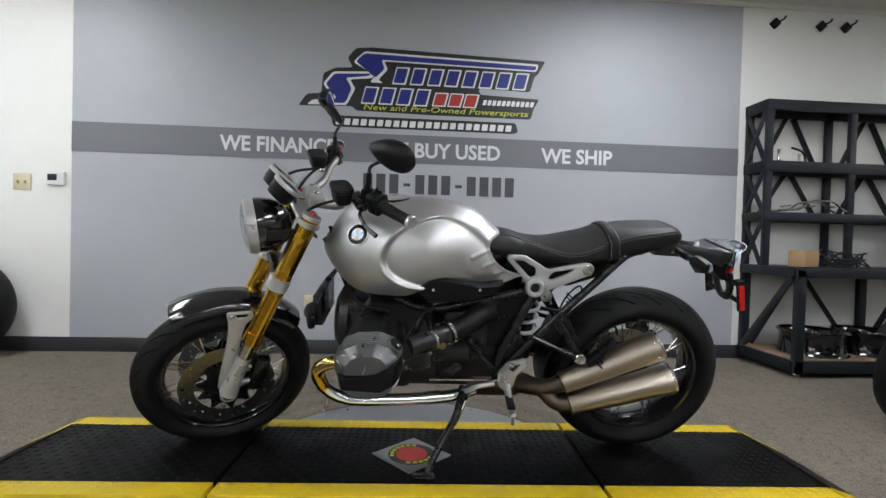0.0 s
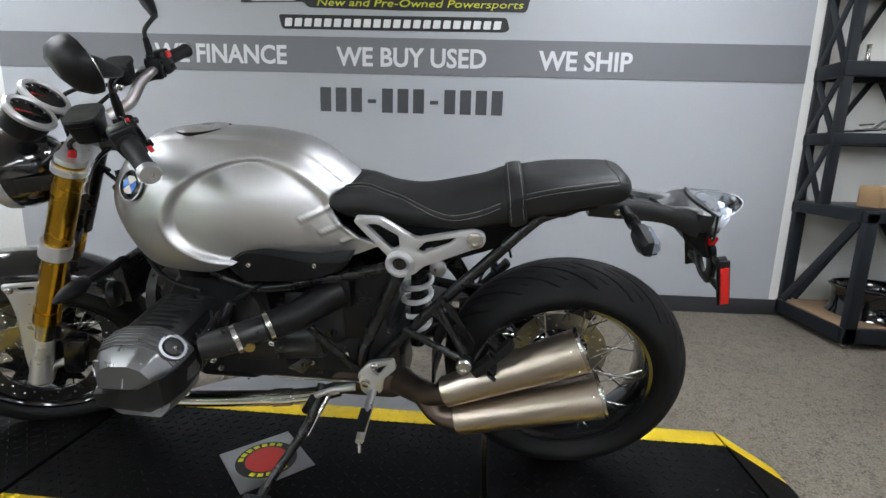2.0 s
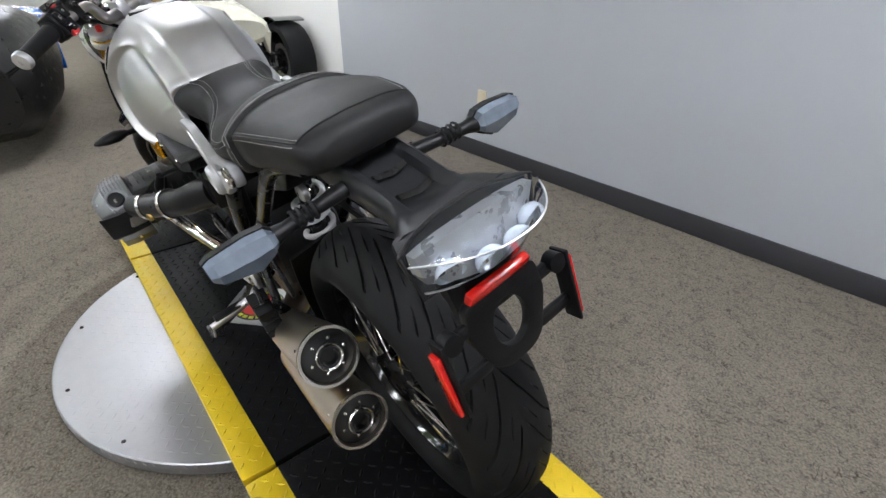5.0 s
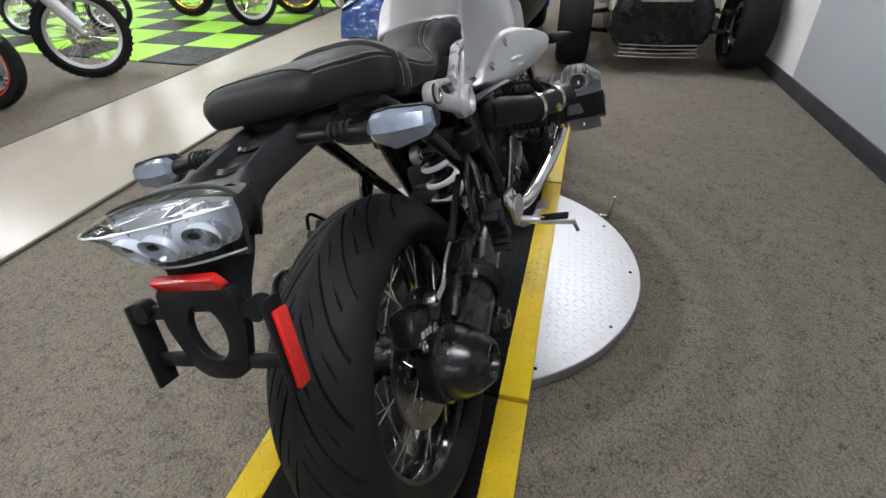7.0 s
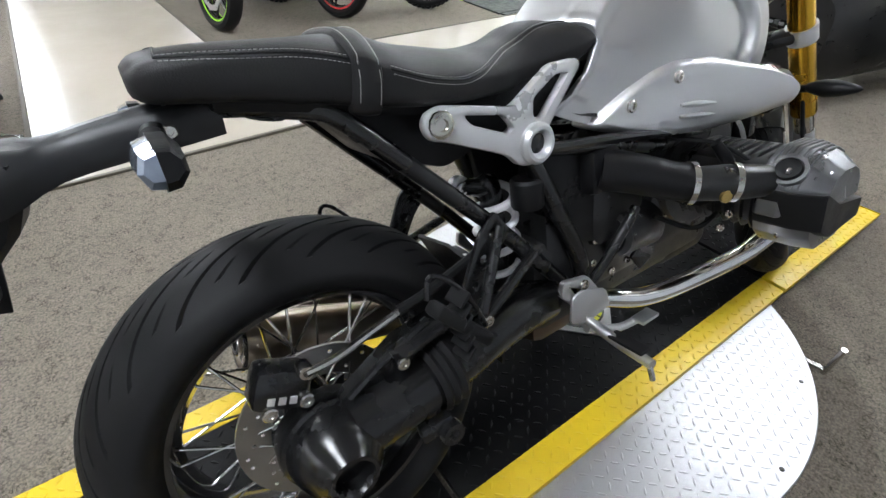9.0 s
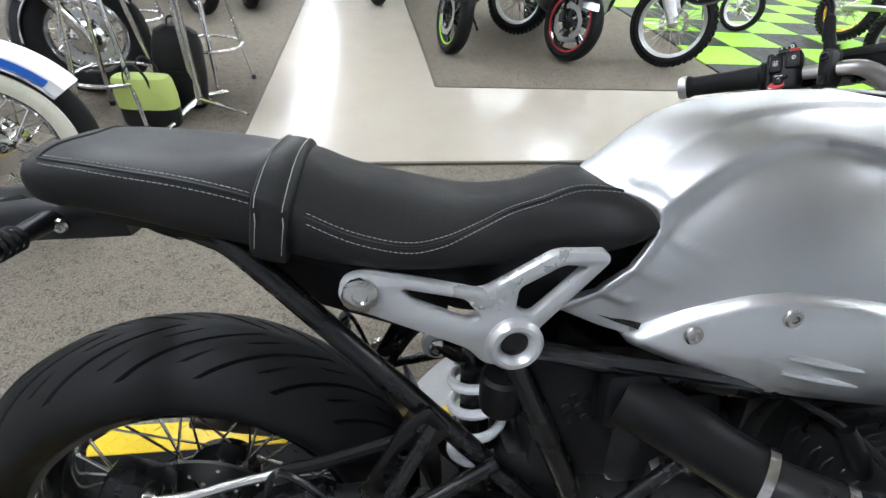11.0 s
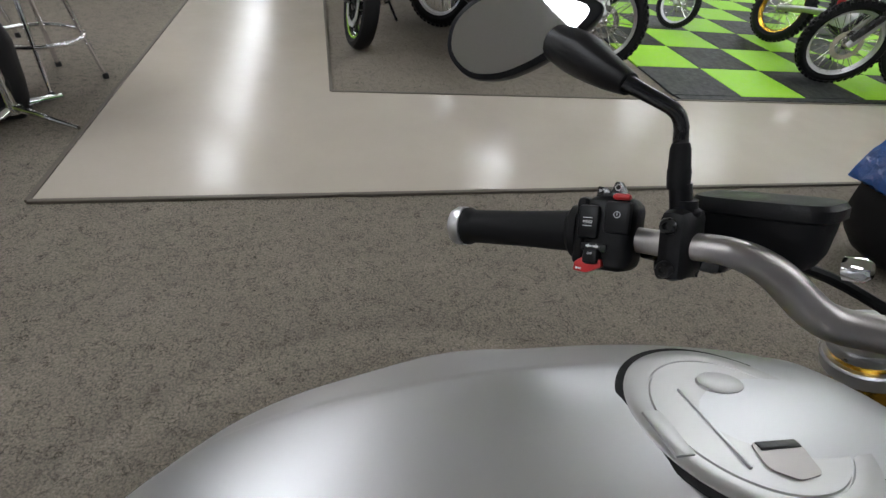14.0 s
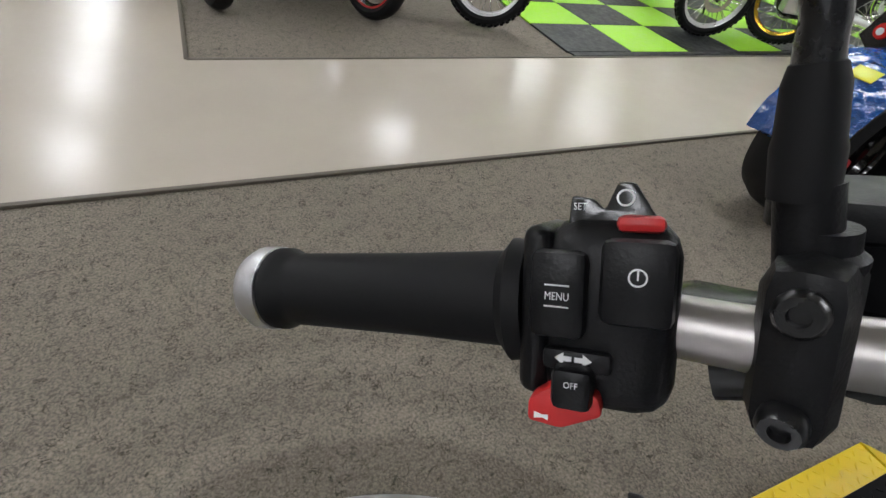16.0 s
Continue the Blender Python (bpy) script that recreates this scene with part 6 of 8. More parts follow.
bolts("engine_bolt", [((0.02, -0.105, 0.40), (0, -1, 0)), ((0.10, -0.105, 0.48), (0, -1, 0)), ((0.16, 0.105, 0.36), (0, 1, 0)), ((0.02, 0.105, 0.40), (0, 1, 0)), ((-0.08, 0.115, 0.42), (0, 1, 0)), ((-0.06, -0.115, 0.42), (0, -1, 0)), ((0.12, 0.105, 0.44), (0, 1, 0)), ((0.07, 0.105, 0.35), (0, 1, 0))], r=0.009)

for sgn in (-1, 1):
    fi = bp("front_indicator", tube([(-0.44, sgn * 0.07, 0.612), (-0.432, sgn * 0.14, 0.618), (-0.425, sgn * 0.215, 0.624)], [0.012, 0.009, 0.008], 10), M_PLASTIC, "black front indicator on a stalk")
    part("housing", loft([[(-0.424 + r * math.cos(t), sgn * y, 0.626 + r * 0.8 * math.sin(t)) for t in np.linspace(0, 2 * math.pi, 15)[:-1]] for y, r in ((0.200, 0.010), (0.212, 0.016), (0.232, 0.022), (0.262, 0.019), (0.288, 0.009), (0.296, 0.002))]), M_PLASTIC, fi)
    # hoses, clips and small castings behind the cylinders
    bp("fuel_hose", tube([(0.02, sgn * 0.165, 0.52), (-0.05, sgn * 0.205, 0.485), (-0.13, sgn * 0.215, 0.505), (-0.15, sgn * 0.19, 0.56)], 0.005, 8), M_RUBBER)
    bp("plug_lead", tube([(-0.05, sgn * 0.13, 0.60), (-0.10, sgn * 0.20, 0.585), (-0.13, sgn * 0.25, 0.55), (-0.15, sgn * 0.265, 0.52)], 0.0045, 8), M_RUBBER)
    bp("injector", tube([(-0.09, sgn * 0.20, 0.59), (-0.105, sgn * 0.215, 0.56), (-0.115, sgn * 0.22, 0.54)], [0.010, 0.012, 0.009], 10), M_PLASTIC)
    bp("starter_cover", lathe([(0.042, -0.06), (0.048, -0.05), (0.048, 0.05), (0.040, 0.06), (0, 0.06)], axis_m((0.02, sgn * 0.105, 0.43), (1, 0, 0.1)), 20), M_ENGINE)
    bp("sensor_bracket", plate(rounded([(-0.02, 0.36), (0.03, 0.40), (0.05, 0.385), (0.02, 0.345)], 0.005), (), 0.006, 0.001, Matrix.Translation((0, sgn * 0.135, 0)) @ SIDE), M_BLACK)
    bolts("case_bolt", [((-0.125 + 0.02 * sgn, sgn * 0.235, 0.455), (1, sgn * 0.4, 0)), ((-0.118 + 0.02 * sgn, sgn * 0.225, 0.425), (1, sgn * 0.4, 0)), ((-0.12 + 0.02 * sgn, sgn * 0.235, 0.53), (1, sgn * 0.4, 0)), ((0.04, sgn * 0.118, 0.37), (0, sgn, 0)), ((0.13, sgn * 0.108, 0.395), (0, sgn, 0)), ((-0.03, sgn * 0.115, 0.455), (0, sgn, 0))], r=0.008)
# ---- fork and front end (these turn with the steering)
def fork_pt(z, y, off=-0.031):
    return (HEAD_O[0] + z * 0.477 + off + 0.05 * max(0.0, z - 0.6), y, z)


for sgn in (-1, 1):
    y = sgn * 0.112
    fk = gp("fork_leg", tube([fork_pt(0.905, y), fork_pt(0.50, y)], 0.0285, 24), M_GOLD, "gold anodised fork tube")
    part("stanchion", tube([fork_pt(0.50, y), fork_pt(0.40, y)], 0.023, 20), M_STEEL, fk, "polished slider")
    part("seal_collar", tube([fork_pt(0.515, y), fork_pt(0.475, y)], 0.0305, 24), M_GOLD, fk)
    part("fork_cap", lathe([(0.0300, -0.004), (0.0310, 0.006), (0.0295, 0.009), (0.012, 0.010), (0, 0.010)], axis_m(fork_pt(0.905, y), HEAD_D), 32), M_CAST, fk, "silver fork cap")
    part("adjuster", lathe([(0.009, 0), (0.008, 0.012), (0, 0.013)], axis_m(fork_pt(0.914, y), HEAD_D), 12), M_REDPL, fk, "red adjuster")
    part("fork_foot", join(tube([fork_pt(0.42, y), fork_pt(0.35, y), (FC[0], y, FC[2])], [0.024, 0.026, 0.030], 16), tube([(FC[0], y - sgn * 0.03, FC[2]), (FC[0], y + sgn * 0.012, FC[2])], 0.028, 20)), M_SILVER, fk, "silver fork foot")
    part("axle_nut", lathe([(0.018, 0), (0.018, 0.005), (0.011, 0.005), (0.010, 0.0), (0, 0.0)], axis_m((FC[0], y + sgn * 0.012, FC[2]), (0, sgn, 0)), 20), M_STEEL, fk)
    part("yoke_clamp", tube([fork_pt(0.706, y), fork_pt(0.670, y)], 0.034, 22), M_SILVER, fk, "silver lower yoke clamp")
    part("caliper", rbox((0.055, 0.045, 0.13), (FC[0] + 0.105, y * 0.95, FC[2] + 0.06), 0.014, Matrix.Rotation(radians(20), 4, "Y")), M_BLACK, fk, "black front brake caliper")
    part("caliper_arm", tube([(FC[0] + 0.01, y, FC[2] + 0.02), (FC[0] + 0.07, y, FC[2] + 0.04), (FC[0] + 0.12, y, FC[2] + 0.025)], 0.011, 10), M_CAST, fk)
    part("fender_stay", plate(rounded([(-0.752, 0.602), (-0.672, 0.592), (-0.670, 0.568), (-0.697, 0.548), (-0.715, 0.500), (-0.735, 0.430), (-0.750, 0.350), (-0.785, 0.285), (-0.815, 0.298), (-0.800, 0.360), (-0.776, 0.440), (-0.757, 0.510), (-0.750, 0.565)], 0.010), [rounded([(-0.728, 0.590), (-0.685, 0.584), (-0.690, 0.572), (-0.722, 0.574)], 0.004)], 0.012, 0.003, Matrix.Translation((0, sgn * 0.084, -0.014)) @ SIDE), M_SILVER, fk, "silver mudguard stay")
    part("stay_bolt", bolt((-0.738, sgn * 0.091, 0.572), (0, sgn, 0), 0.010), M_STEEL, fk)
    part("reflector", rbox((0.006, 0.008, 0.055), fork_pt(0.545, sgn * 0.134), 0.002, Matrix.Rotation(radians(25), 4, "Y")), M_BRASS, fk, "amber reflector")
gp("lower_yoke", rbox((0.055, 0.20, 0.030), fork_pt(0.688, 0, -0.020), 0.012, Matrix.Rotation(radians(25), 4, "Y")), M_BLACK, "black lower yoke")
gp("top_yoke", join(rbox((0.075, 0.18, 0.014), fork_pt(0.886, 0, -0.028), 0.006, Matrix.Rotation(radians(25), 4, "Y")), *[ring_lathe([(0.0287, -0.008), (0.0350, -0.008), (0.0350, 0.006), (0.0330, 0.008), (0.0287, 0.008)], axis_m(fork_pt(0.888, s_ * 0.112), HEAD_D), 32) for s_ in (-1, 1)]), M_CAST, "silver top yoke")
gp("steering_stem", tube([fork_pt(0.67, 0, 0), fork_pt(0.88, 0, 0)], 0.024, 16), M_BLACK)
fd = gp("front_fender", loft([[(FC[0] + (r + 0.0) * math.cos(a), y, FC[2] + r * math.sin(a)) for y, r in ((-0.070, 0.298), (-0.066, 0.325), (-0.04, 0.339), (0, 0.344), (0.04, 0.339), (0.066, 0.325), (0.070, 0.298), (0.064, 0.298), (0.06, 0.322), (0.036, 0.334), (0, 0.339), (-0.036, 0.334), (-0.06, 0.322), (-0.064, 0.298))] for a in np.linspace(radians(38), radians(114), 30)]), M_GLOSS, "gloss black front mudguard", sharp=60)
# headlamp
HL = (-0.655, 0, 0.850)
hd = fp("headlamp", lathe([(0.0, 0.115), (0.035, 0.110), (0.066, 0.09), (0.083, 0.055), (0.090, 0.02), (0.090, 0.0)], axis_m(HL, (1, 0, 0.02)), 40, caps=False), M_GLOSS, "round black headlamp with silver rim")
part("rim", ring_lathe([(0.084, 0.004), (0.090, 0.002), (0.092, -0.010), (0.089, -0.026), (0.084, -0.030), (0.081, -0.024)], axis_m(HL, (1, 0, 0.02)), 48), M_SILVER, hd, "silver rim")
part("reflector_bowl", lathe([(0.086, -0.02), (0.06, 0.02), (0.03, 0.045), (0.0, 0.05)], axis_m(HL, (1, 0, 0.02)), 40, caps=False), M_REFLECT, hd)
gl = part("glass", lathe([(0.087, -0.028), (0.05, -0.040), (0.0, -0.045)], axis_m(HL, (1, 0, 0.02)), 40, caps=False), M_LENS, hd, "clear glass")
gl.visible_shadow = False
for sgn in (-1, 1):
    part("ear", rbox((0.10, 0.006, 0.035), (-0.575, sgn * 0.094, 0.850), 0.003), M_BLACK, hd)
# two round instruments
GD = (0.72, 0, 0.69)
for y, r in ((-0.050, 0.045), (0.052, 0.047)):
    m = axis_m((-0.550, y, 0.994), GD)
    g = fp("gauge", lathe([(0.0, -0.055), (r * 0.8, -0.05), (r * 0.95, -0.03), (r, -0.004), (r, 0.0)], m, 32, caps=False), M_PLASTIC, "round gauge with silver bezel")
    part("bezel", ring_lathe([(r - 0.005, 0.0), (r + 0.003, -0.006), (r + 0.005, 0.002), (r + 0.001, 0.009), (r - 0.007, 0.006)], m, 36), M_CAST, g, "silver bezel")
    part("dial", lathe([(r - 0.003, 0.0), (0.0, 0.0)], m, 32), M_BLACK, g)
    part("needle", rbox((0.003, r * 0.7, 0.001), (0, 0, 0), 0, m @ Matrix.Rotation(0.7, 4, "Z") @ Matrix.Translation((0, r * 0.3, 0.002))), M_REDPL, g)
    for k in range(9):
        part("mark", rbox((0.002, 0.006, 0.0008), (0, 0, 0), 0, m @ Matrix.Rotation(radians(-120 + 30 * k), 4, "Z") @ Matrix.Translation((0, r * 0.78, 0.001))), M_WHITEPL, g)

# handlebar
BAR = [(-0.290, -0.366, 0.992), (-0.322, -0.286, 0.996), (-0.336, -0.215, 0.996), (-0.348, -0.172, 0.996), (-0.372, -0.149, 0.980), (-0.400, -0.122, 0.945), (-0.432, -0.090, 0.934), (-0.462, -0.045, 0.926), (-0.466, 0.0, 0.926)]
BAR_R = [0.0105, 0.0105, 0.0105, 0.0110, 0.0130, 0.0140, 0.0145, 0.0145, 0.0145]
fp("handlebar", tube(BAR + [(x, -y, z) for x, y, z in BAR[-2::-1]], BAR_R + BAR_R[-2::-1], 18), M_BAR, "dull silver tapered handlebar")
for sgn in (-1, 1):
    fp("bar_clamp", rbox((0.05, 0.032, 0.050), (-0.462, sgn * 0.036, 0.932), 0.010), M_CAST, "silver handlebar clamp")
    fp("clamp_bolt", bolt((-0.462, sgn * 0.036, 0.956), (0, 0, 1), 0.008), M_STEEL)
for sgn in (-1, 1):
    end, inn = (-0.276, sgn * 0.402, 0.9910), (-0.322, sgn * 0.286, 0.9970)
    d = Vector(end) - Vector(inn)
    gm = axis_m(inn, d)
    gr = fp("grip", lathe([(0.0135, 0.0), (0.0225, 0.0), (0.0235, 0.006), (0.0185, 0.010), (0.0172, 0.05), (0.0165, 0.105), (0.0170, 0.110), (0.0190, 0.113), (0.0190, 0.118), (0.0135, 0.119)], gm, 32), M_RUBBER, "black rubber grip with aluminium end")
    part("bar_end", lathe([(0.016, 0.118), (0.0195, 0.119), (0.0195, 0.127), (0.017, 0.132), (0.006, 0.133), (0.005, 0.130), (0, 0.130)], gm, 32), M_CAST, gr, "silver bar end")
    hp(sgn, "lever", tube([(-0.378, sgn * 0.205, 0.998), (-0.402, sgn * 0.25, 0.990), (-0.405, sgn * 0.32, 0.985), (-0.396, sgn * 0.385, 0.984)], [0.008, 0.0062, 0.0052, 0.0075], 10, flat=0.7), M_BLACK, "black lever")
    hp(sgn, "lever_perch", join(rbox((0.035, 0.075, 0.022), (-0.385, sgn * 0.185, 1.000), 0.008), tube([(-0.378, sgn * 0.172, 0.992), (-0.372, sgn * 0.200, 0.985)], 0.010, 10)), M_BLACK)
    # mirror clamp and stem
    cl = hp(sgn, "mirror_clamp", join(rbox((0.040, 0.023, 0.058), (-0.356, sgn * 0.174, 1.014), 0.010), lathe([(0.0108, 0.0), (0.0113, 0.002), (0.0113, 0.004), (0.0090, 0.006), (0.0087, 0.012)], axis_m((-0.358, sgn * 0.174, 1.036), (0.05, 0, 1)), 20)), M_PLASTIC, "black mirror and lever clamp")
    part("bolt", bolt((-0.337, sgn * 0.174, 1.030), (1, 0, 0.15), 0.0065), M_BLACK, cl)
    part("bolt", bolt((-0.337, sgn * 0.174, 0.997), (1, 0, -0.15), 0.0065), M_BLACK, cl)
    mi = hp(sgn, "mirror", tube([(-0.356, sgn * 0.178, 1.05), (-0.354, sgn * 0.181, 1.090), (-0.352, sgn * 0.181, 1.104), (-0.345, sgn * 0.184, 1.115), (-0.330, sgn * 0.200, 1.128), (-0.322, sgn * 0.211, 1.136)], [0.0075, 0.0058, 0.0055, 0.0055, 0.0058, 0.0070], 14), M_BLACK, "black teardrop mirror")
    part("boot", lathe([(0.0084, 0.0), (0.0088, 0.018), (0.0082, 0.022), (0.0076, 0.040), (0.0064, 0.046), (0.0054, 0.047)], axis_m((-0.355, sgn * 0.180, 1.056), (0.02, sgn * 0.03, 1)) @ Matrix.Diagonal((1, 1, 0.75, 1)), 20), M_RUBBER, mi)
    part("collar", tube([(-0.357, sgn * 0.176, 1.030), (-0.356, sgn * 0.179, 1.060)], 0.0084, 16), M_PLASTIC, mi)
    MO = [(-0.085, -0.014), (-0.052, 0.014), (-0.010, 0.038), (0.035, 0.046), (0.068, 0.034), (0.082, 0.004), (0.066, -0.030), (0.030, -0.044), (-0.015, -0.042), (-0.055, -0.030)]
    mo = rounded([(0.95 * u, 0.95 * v) for u, v in MO], 0.03)
    MM = Matrix.Translation((-0.338, sgn * 0.338, 1.196)) @ Matrix.Rotation(radians(31 if sgn < 0 else -24), 4, "Z") @ Matrix.Rotation(radians(-sgn * 16), 4, "X") @ Matrix.Rotation(radians(MIRROR_TIP), 4, "Y") @ Matrix(((0, 0, 1, 0), (sgn, 0, 0, 0), (0, 1, 0, 0), (0, 0, 0, 1)))
    part("housing", loft([[tuple(MM @ Vector((p[0] * k, p[1] * k, h))) for p in mo] for k, h in ((0.95, 0.005), (0.99, 0.004), (1.0, 0.0), (0.97, -0.012), (0.80, -0.026), (0.4, -0.036))]), M_PLASTIC, mi)
    part("arm_socket", tube([(-0.323, sgn * 0.208, 1.134), (-0.330, sgn * 0.234, 1.146), (-0.342, sgn * 0.268, 1.163), (-0.351, sgn * 0.302, 1.178)], [0.0085, 0.0135, 0.018, 0.016], 16), M_PLASTIC, mi)
    part("glass", plate([(p[0] * 0.88 + 0.003, p[1] * 0.86) for p in mo], (), 0.002, 0, MM @ Matrix.Translation((0, 0, 0.0055))), M_MIRROR, mi, "mirror glass")
    rs = hp(sgn, "reservoir", loft([[(-0.428 + 0.030 * k * math.copysign(abs(math.cos(t)) ** 0.5, math.cos(t)), sgn * (0.146 + 0.050 * k * math.copysign(abs(math.sin(t)) ** 0.5, math.sin(t))), z) for t in np.linspace(0, 2 * math.pi, 25)[:-1]] for k, z in ((0.75, 0.995), (0.86, 1.005), (0.96, 1.032), (1.04, 1.034), (1.04, 1.042), (0.98, 1.046))]), M_PLASTIC, "black fluid reservoir", sharp=30)
    hp(sgn, "banjo_bolt", lathe([(0.009, 0), (0.009, 0.012), (0.006, 0.016), (0, 0.016)], axis_m((-0.425, sgn * 0.088, 1.000), (0, -sgn, 0.1)), 14), M_CHROME)
# switch blocks, with the buttons on the rider's side
for sgn in (-1, 1):
    SB = Matrix.Translation((-0.346, sgn * 0.231, 1.014)) @ Matrix.Rotation(radians(-sgn * 20), 4, "Z") @ Matrix.Rotation(radians(-12), 4, "Y") @ Matrix.Scale(0.88, 4)
    sb = hp(sgn, "switch_block", moved(join(rbox((0.056, 0.048, 0.072), (0, sgn * -0.003, 0), 0.013, None, 3), rbox((0.050, 0.012, 0.066), (0, sgn * 0.023, 0), 0.012, None, 3)), SB), M_PLASTIC, "black handlebar switch block")
    FM = SB @ Matrix.Translation((0.028, 0, 0)) @ Matrix(((0, 0, 1, 0), (1, 0, 0, 0), (0, 1, 0, 0), (0, 0, 0, 1)))

    def btn(name, u, v, w, h, d, material, label="", b=0.003, tilt=0):
        return part(name, rbox((w, h, d), (0, 0, 0), b, FM @ Matrix.Translation((u, v, d * 0.3)) @ Matrix.Rotation(radians(tilt), 4, "X")), material, sb, label)

    if sgn < 0:
        btn("menu_button", -0.0135, 0.009, 0.020, 0.032, 0.008, M_PLASTIC, "black menu rocker", 0.004)
        btn("start_button", 0.0125, 0.015, 0.024, 0.030, 0.008, M_PLASTIC, "black round-cornered button", 0.004)
        btn("turn_slot", -0.006, -0.0145, 0.024, 0.008, 0.006, M_PLASTIC, "", 0.002)
        btn("turn_switch", -0.0065, -0.0225, 0.014, 0.015, 0.016, M_PLASTIC, "black turn signal switch", 0.003)
        part("horn_button", plate(rounded([(-0.022, -0.030), (-0.022, -0.038), (-0.010, -0.039), (0.004, -0.032), (0.002, -0.025), (-0.014, -0.024)], 0.002), (), 0.010, 0.001, FM @ Matrix.Translation((0, 0, 0.002))), M_REDPL, sb, "red horn button")
        part("cruise_switch", plate(rounded([(-0.013, 0.030), (-0.012, 0.044), (-0.004, 0.043), (0.0, 0.039), (0.004, 0.049), (0.010, 0.049), (0.018, 0.036), (0.018, 0.030)], 0.0015), (), 0.005, 0.0008, FM @ Matrix.Translation((0, 0, -0.012))), M_BLACK, sb, "black cruise control slider")
        part("flash_switch", rbox((0.016, 0.006, 0.009), (0, 0, 0), 0.0025, FM @ Matrix.Translation((0.0125, 0.0345, -0.006))), M_REDPL, sb, "red switch")

        def mark(text, u, v, w, h, z=0.0):
            part("print", lettering(text, 0.01, FM @ Matrix.Translation((u, v, z)), 0.0001, 0, w, h), M_WHITEPL, sb, "white print")

        mark("MENU", -0.0175, 0.0075, 0.0082, 0.0028, 0.0066)
        for v in (0.0128, 0.0052):
            part("print", rbox((0.0085, 0.0005, 0.0003), (0, 0, 0), 0, FM @ Matrix.Translation((-0.0135, v, 0.0066))), M_WHITEPL, sb)
        mark("OFF", -0.0088, -0.0212, 0.0046, 0.0022, 0.0130)
        mark("SET", -0.0110, 0.0388, 0.0046, 0.0026, -0.0093)
        part("print", ring_lathe([(0.0025, 0), (0.0031, 0), (0.0031, 0.0003), (0.0025, 0.0003)], FM @ Matrix.Translation((0.0125, 0.0175, 0.0066)), 24), M_WHITEPL, sb, "white print")
        part("print", rbox((0.0006, 0.0036, 0.0003), (0, 0, 0), 0, FM @ Matrix.Translation((0.0125, 0.0185, 0.0067))), M_WHITEPL, sb)
        part("print", ring_lathe([(0.0024, 0), (0.0031, 0), (0.0031, 0.0003), (0.0024, 0.0003)], FM @ Matrix.Translation((0.0068, 0.0435, -0.0095)), 20), M_WHITEPL, sb)
        for u, k in ((-0.0105, -1), (-0.0035, 1)):
            part("print", plate([(u + k * 0.0030, -0.0135), (u - k * 0.0002, -0.0113), (u - k * 0.0002, -0.0126), (u - k * 0.0030, -0.0126), (u - k * 0.0030, -0.0144), (u - k * 0.0002, -0.0144), (u - k * 0.0002, -0.0157)], (), 0.0003, 0, FM @ Matrix.Translation((0, 0, 0.0052))), M_WHITEPL, sb)
        part("print", plate([(-0.0195, -0.0340), (-0.0165, -0.0348), (-0.0145, -0.0344), (-0.0145, -0.0364), (-0.0165, -0.0358), (-0.0195, -0.0364)], (), 0.0003, 0, FM @ Matrix.Translation((0, 0, 0.0074))), M_WHITEPL, sb)
    else:
        btn("stop_button", 0.006, 0.018, 0.022, 0.018, 0.010, M_REDPL, "red stop switch", 0.003)
        btn("start_button", 0.004, -0.016, 0.018, 0.016, 0.008, M_PLASTIC, "black starter button", 0.003)
fp("cable", tube([(-0.40, -0.17, 0.985), (-0.47, -0.13, 0.955), (-0.50, -0.06, 0.90), (-0.47, 0.0, 0.82)], 0.005, 8), M_RUBBER)
fp("cable", tube([(-0.38, 0.19, 0.985), (-0.46, 0.14, 0.95), (-0.52, 0.03, 0.90), (-0.46, 0.0, 0.78)], 0.005, 8), M_RUBBER)
fp("brake_hose", tube([(-0.42, 0.09, 1.00), (-0.54, 0.10, 0.97), (-0.57, 0.10, 0.80), (-0.66, 0.11, 0.55), (-0.68, 0.105, 0.38)], 0.005, 8), M_RUBBER)


# ---------------------------------------------------------------- shelving by the wall
def bar_between(a, b, w, h):
    a, b = Vector(a), Vector(b)
    return rbox((w, h, (b - a).length), (0, 0, 0), 0.002, axis_m((a + b) / 2, b - a))


unit = thing("storage_shelf", "dark blue steel storage shelving with brown boards", "shelving", Matrix.Translation((2.37, 1.16, 0)))
PX = (0.02, 0.65, 1.28, 1.91)
for x in PX:
    for y in (0.33, 0.53):
        part("post", rbox((0.05, 0.03, 1.20), (x, y, 1.31), 0.003), M_SHELF, unit)
for x in (0.03, 0.97, 1.91):
    for y in (0.02, 0.53):
        part("post", rbox((0.06, 0.04, 0.68), (x, y, 0.37), 0.003), M_SHELF, unit)
for z, y0, h in ((1.87, 0.31, 0.075), (1.435, 0.31, 0.075), (1.075, 0.31, 0.06), (0.69, 0.0, 0.06), (0.075, 0.0, 0.08)):
    part("beam", rbox((1.95, 0.03, h), (0.965, y0 + 0.015, z), 0.003), M_SHELF, unit)
    part("beam", rbox((1.95, 0.03, h), (0.965, 0.53, z), 0.003), M_SHELF, unit)
    part("board", rbox((1.93, 0.50 - y0, 0.018), (0.965, y0 + (0.55 - y0) / 2, z + h / 2 - 0.004), 0.002), M_BOARD if z in (1.435, 0.075) else M_SHELF, unit)
    part("side_rail", rbox((0.03, 0.52 - y0, h), (0.005, y0 + (0.55 - y0) / 2, z), 0.003), M_SHELF, unit)
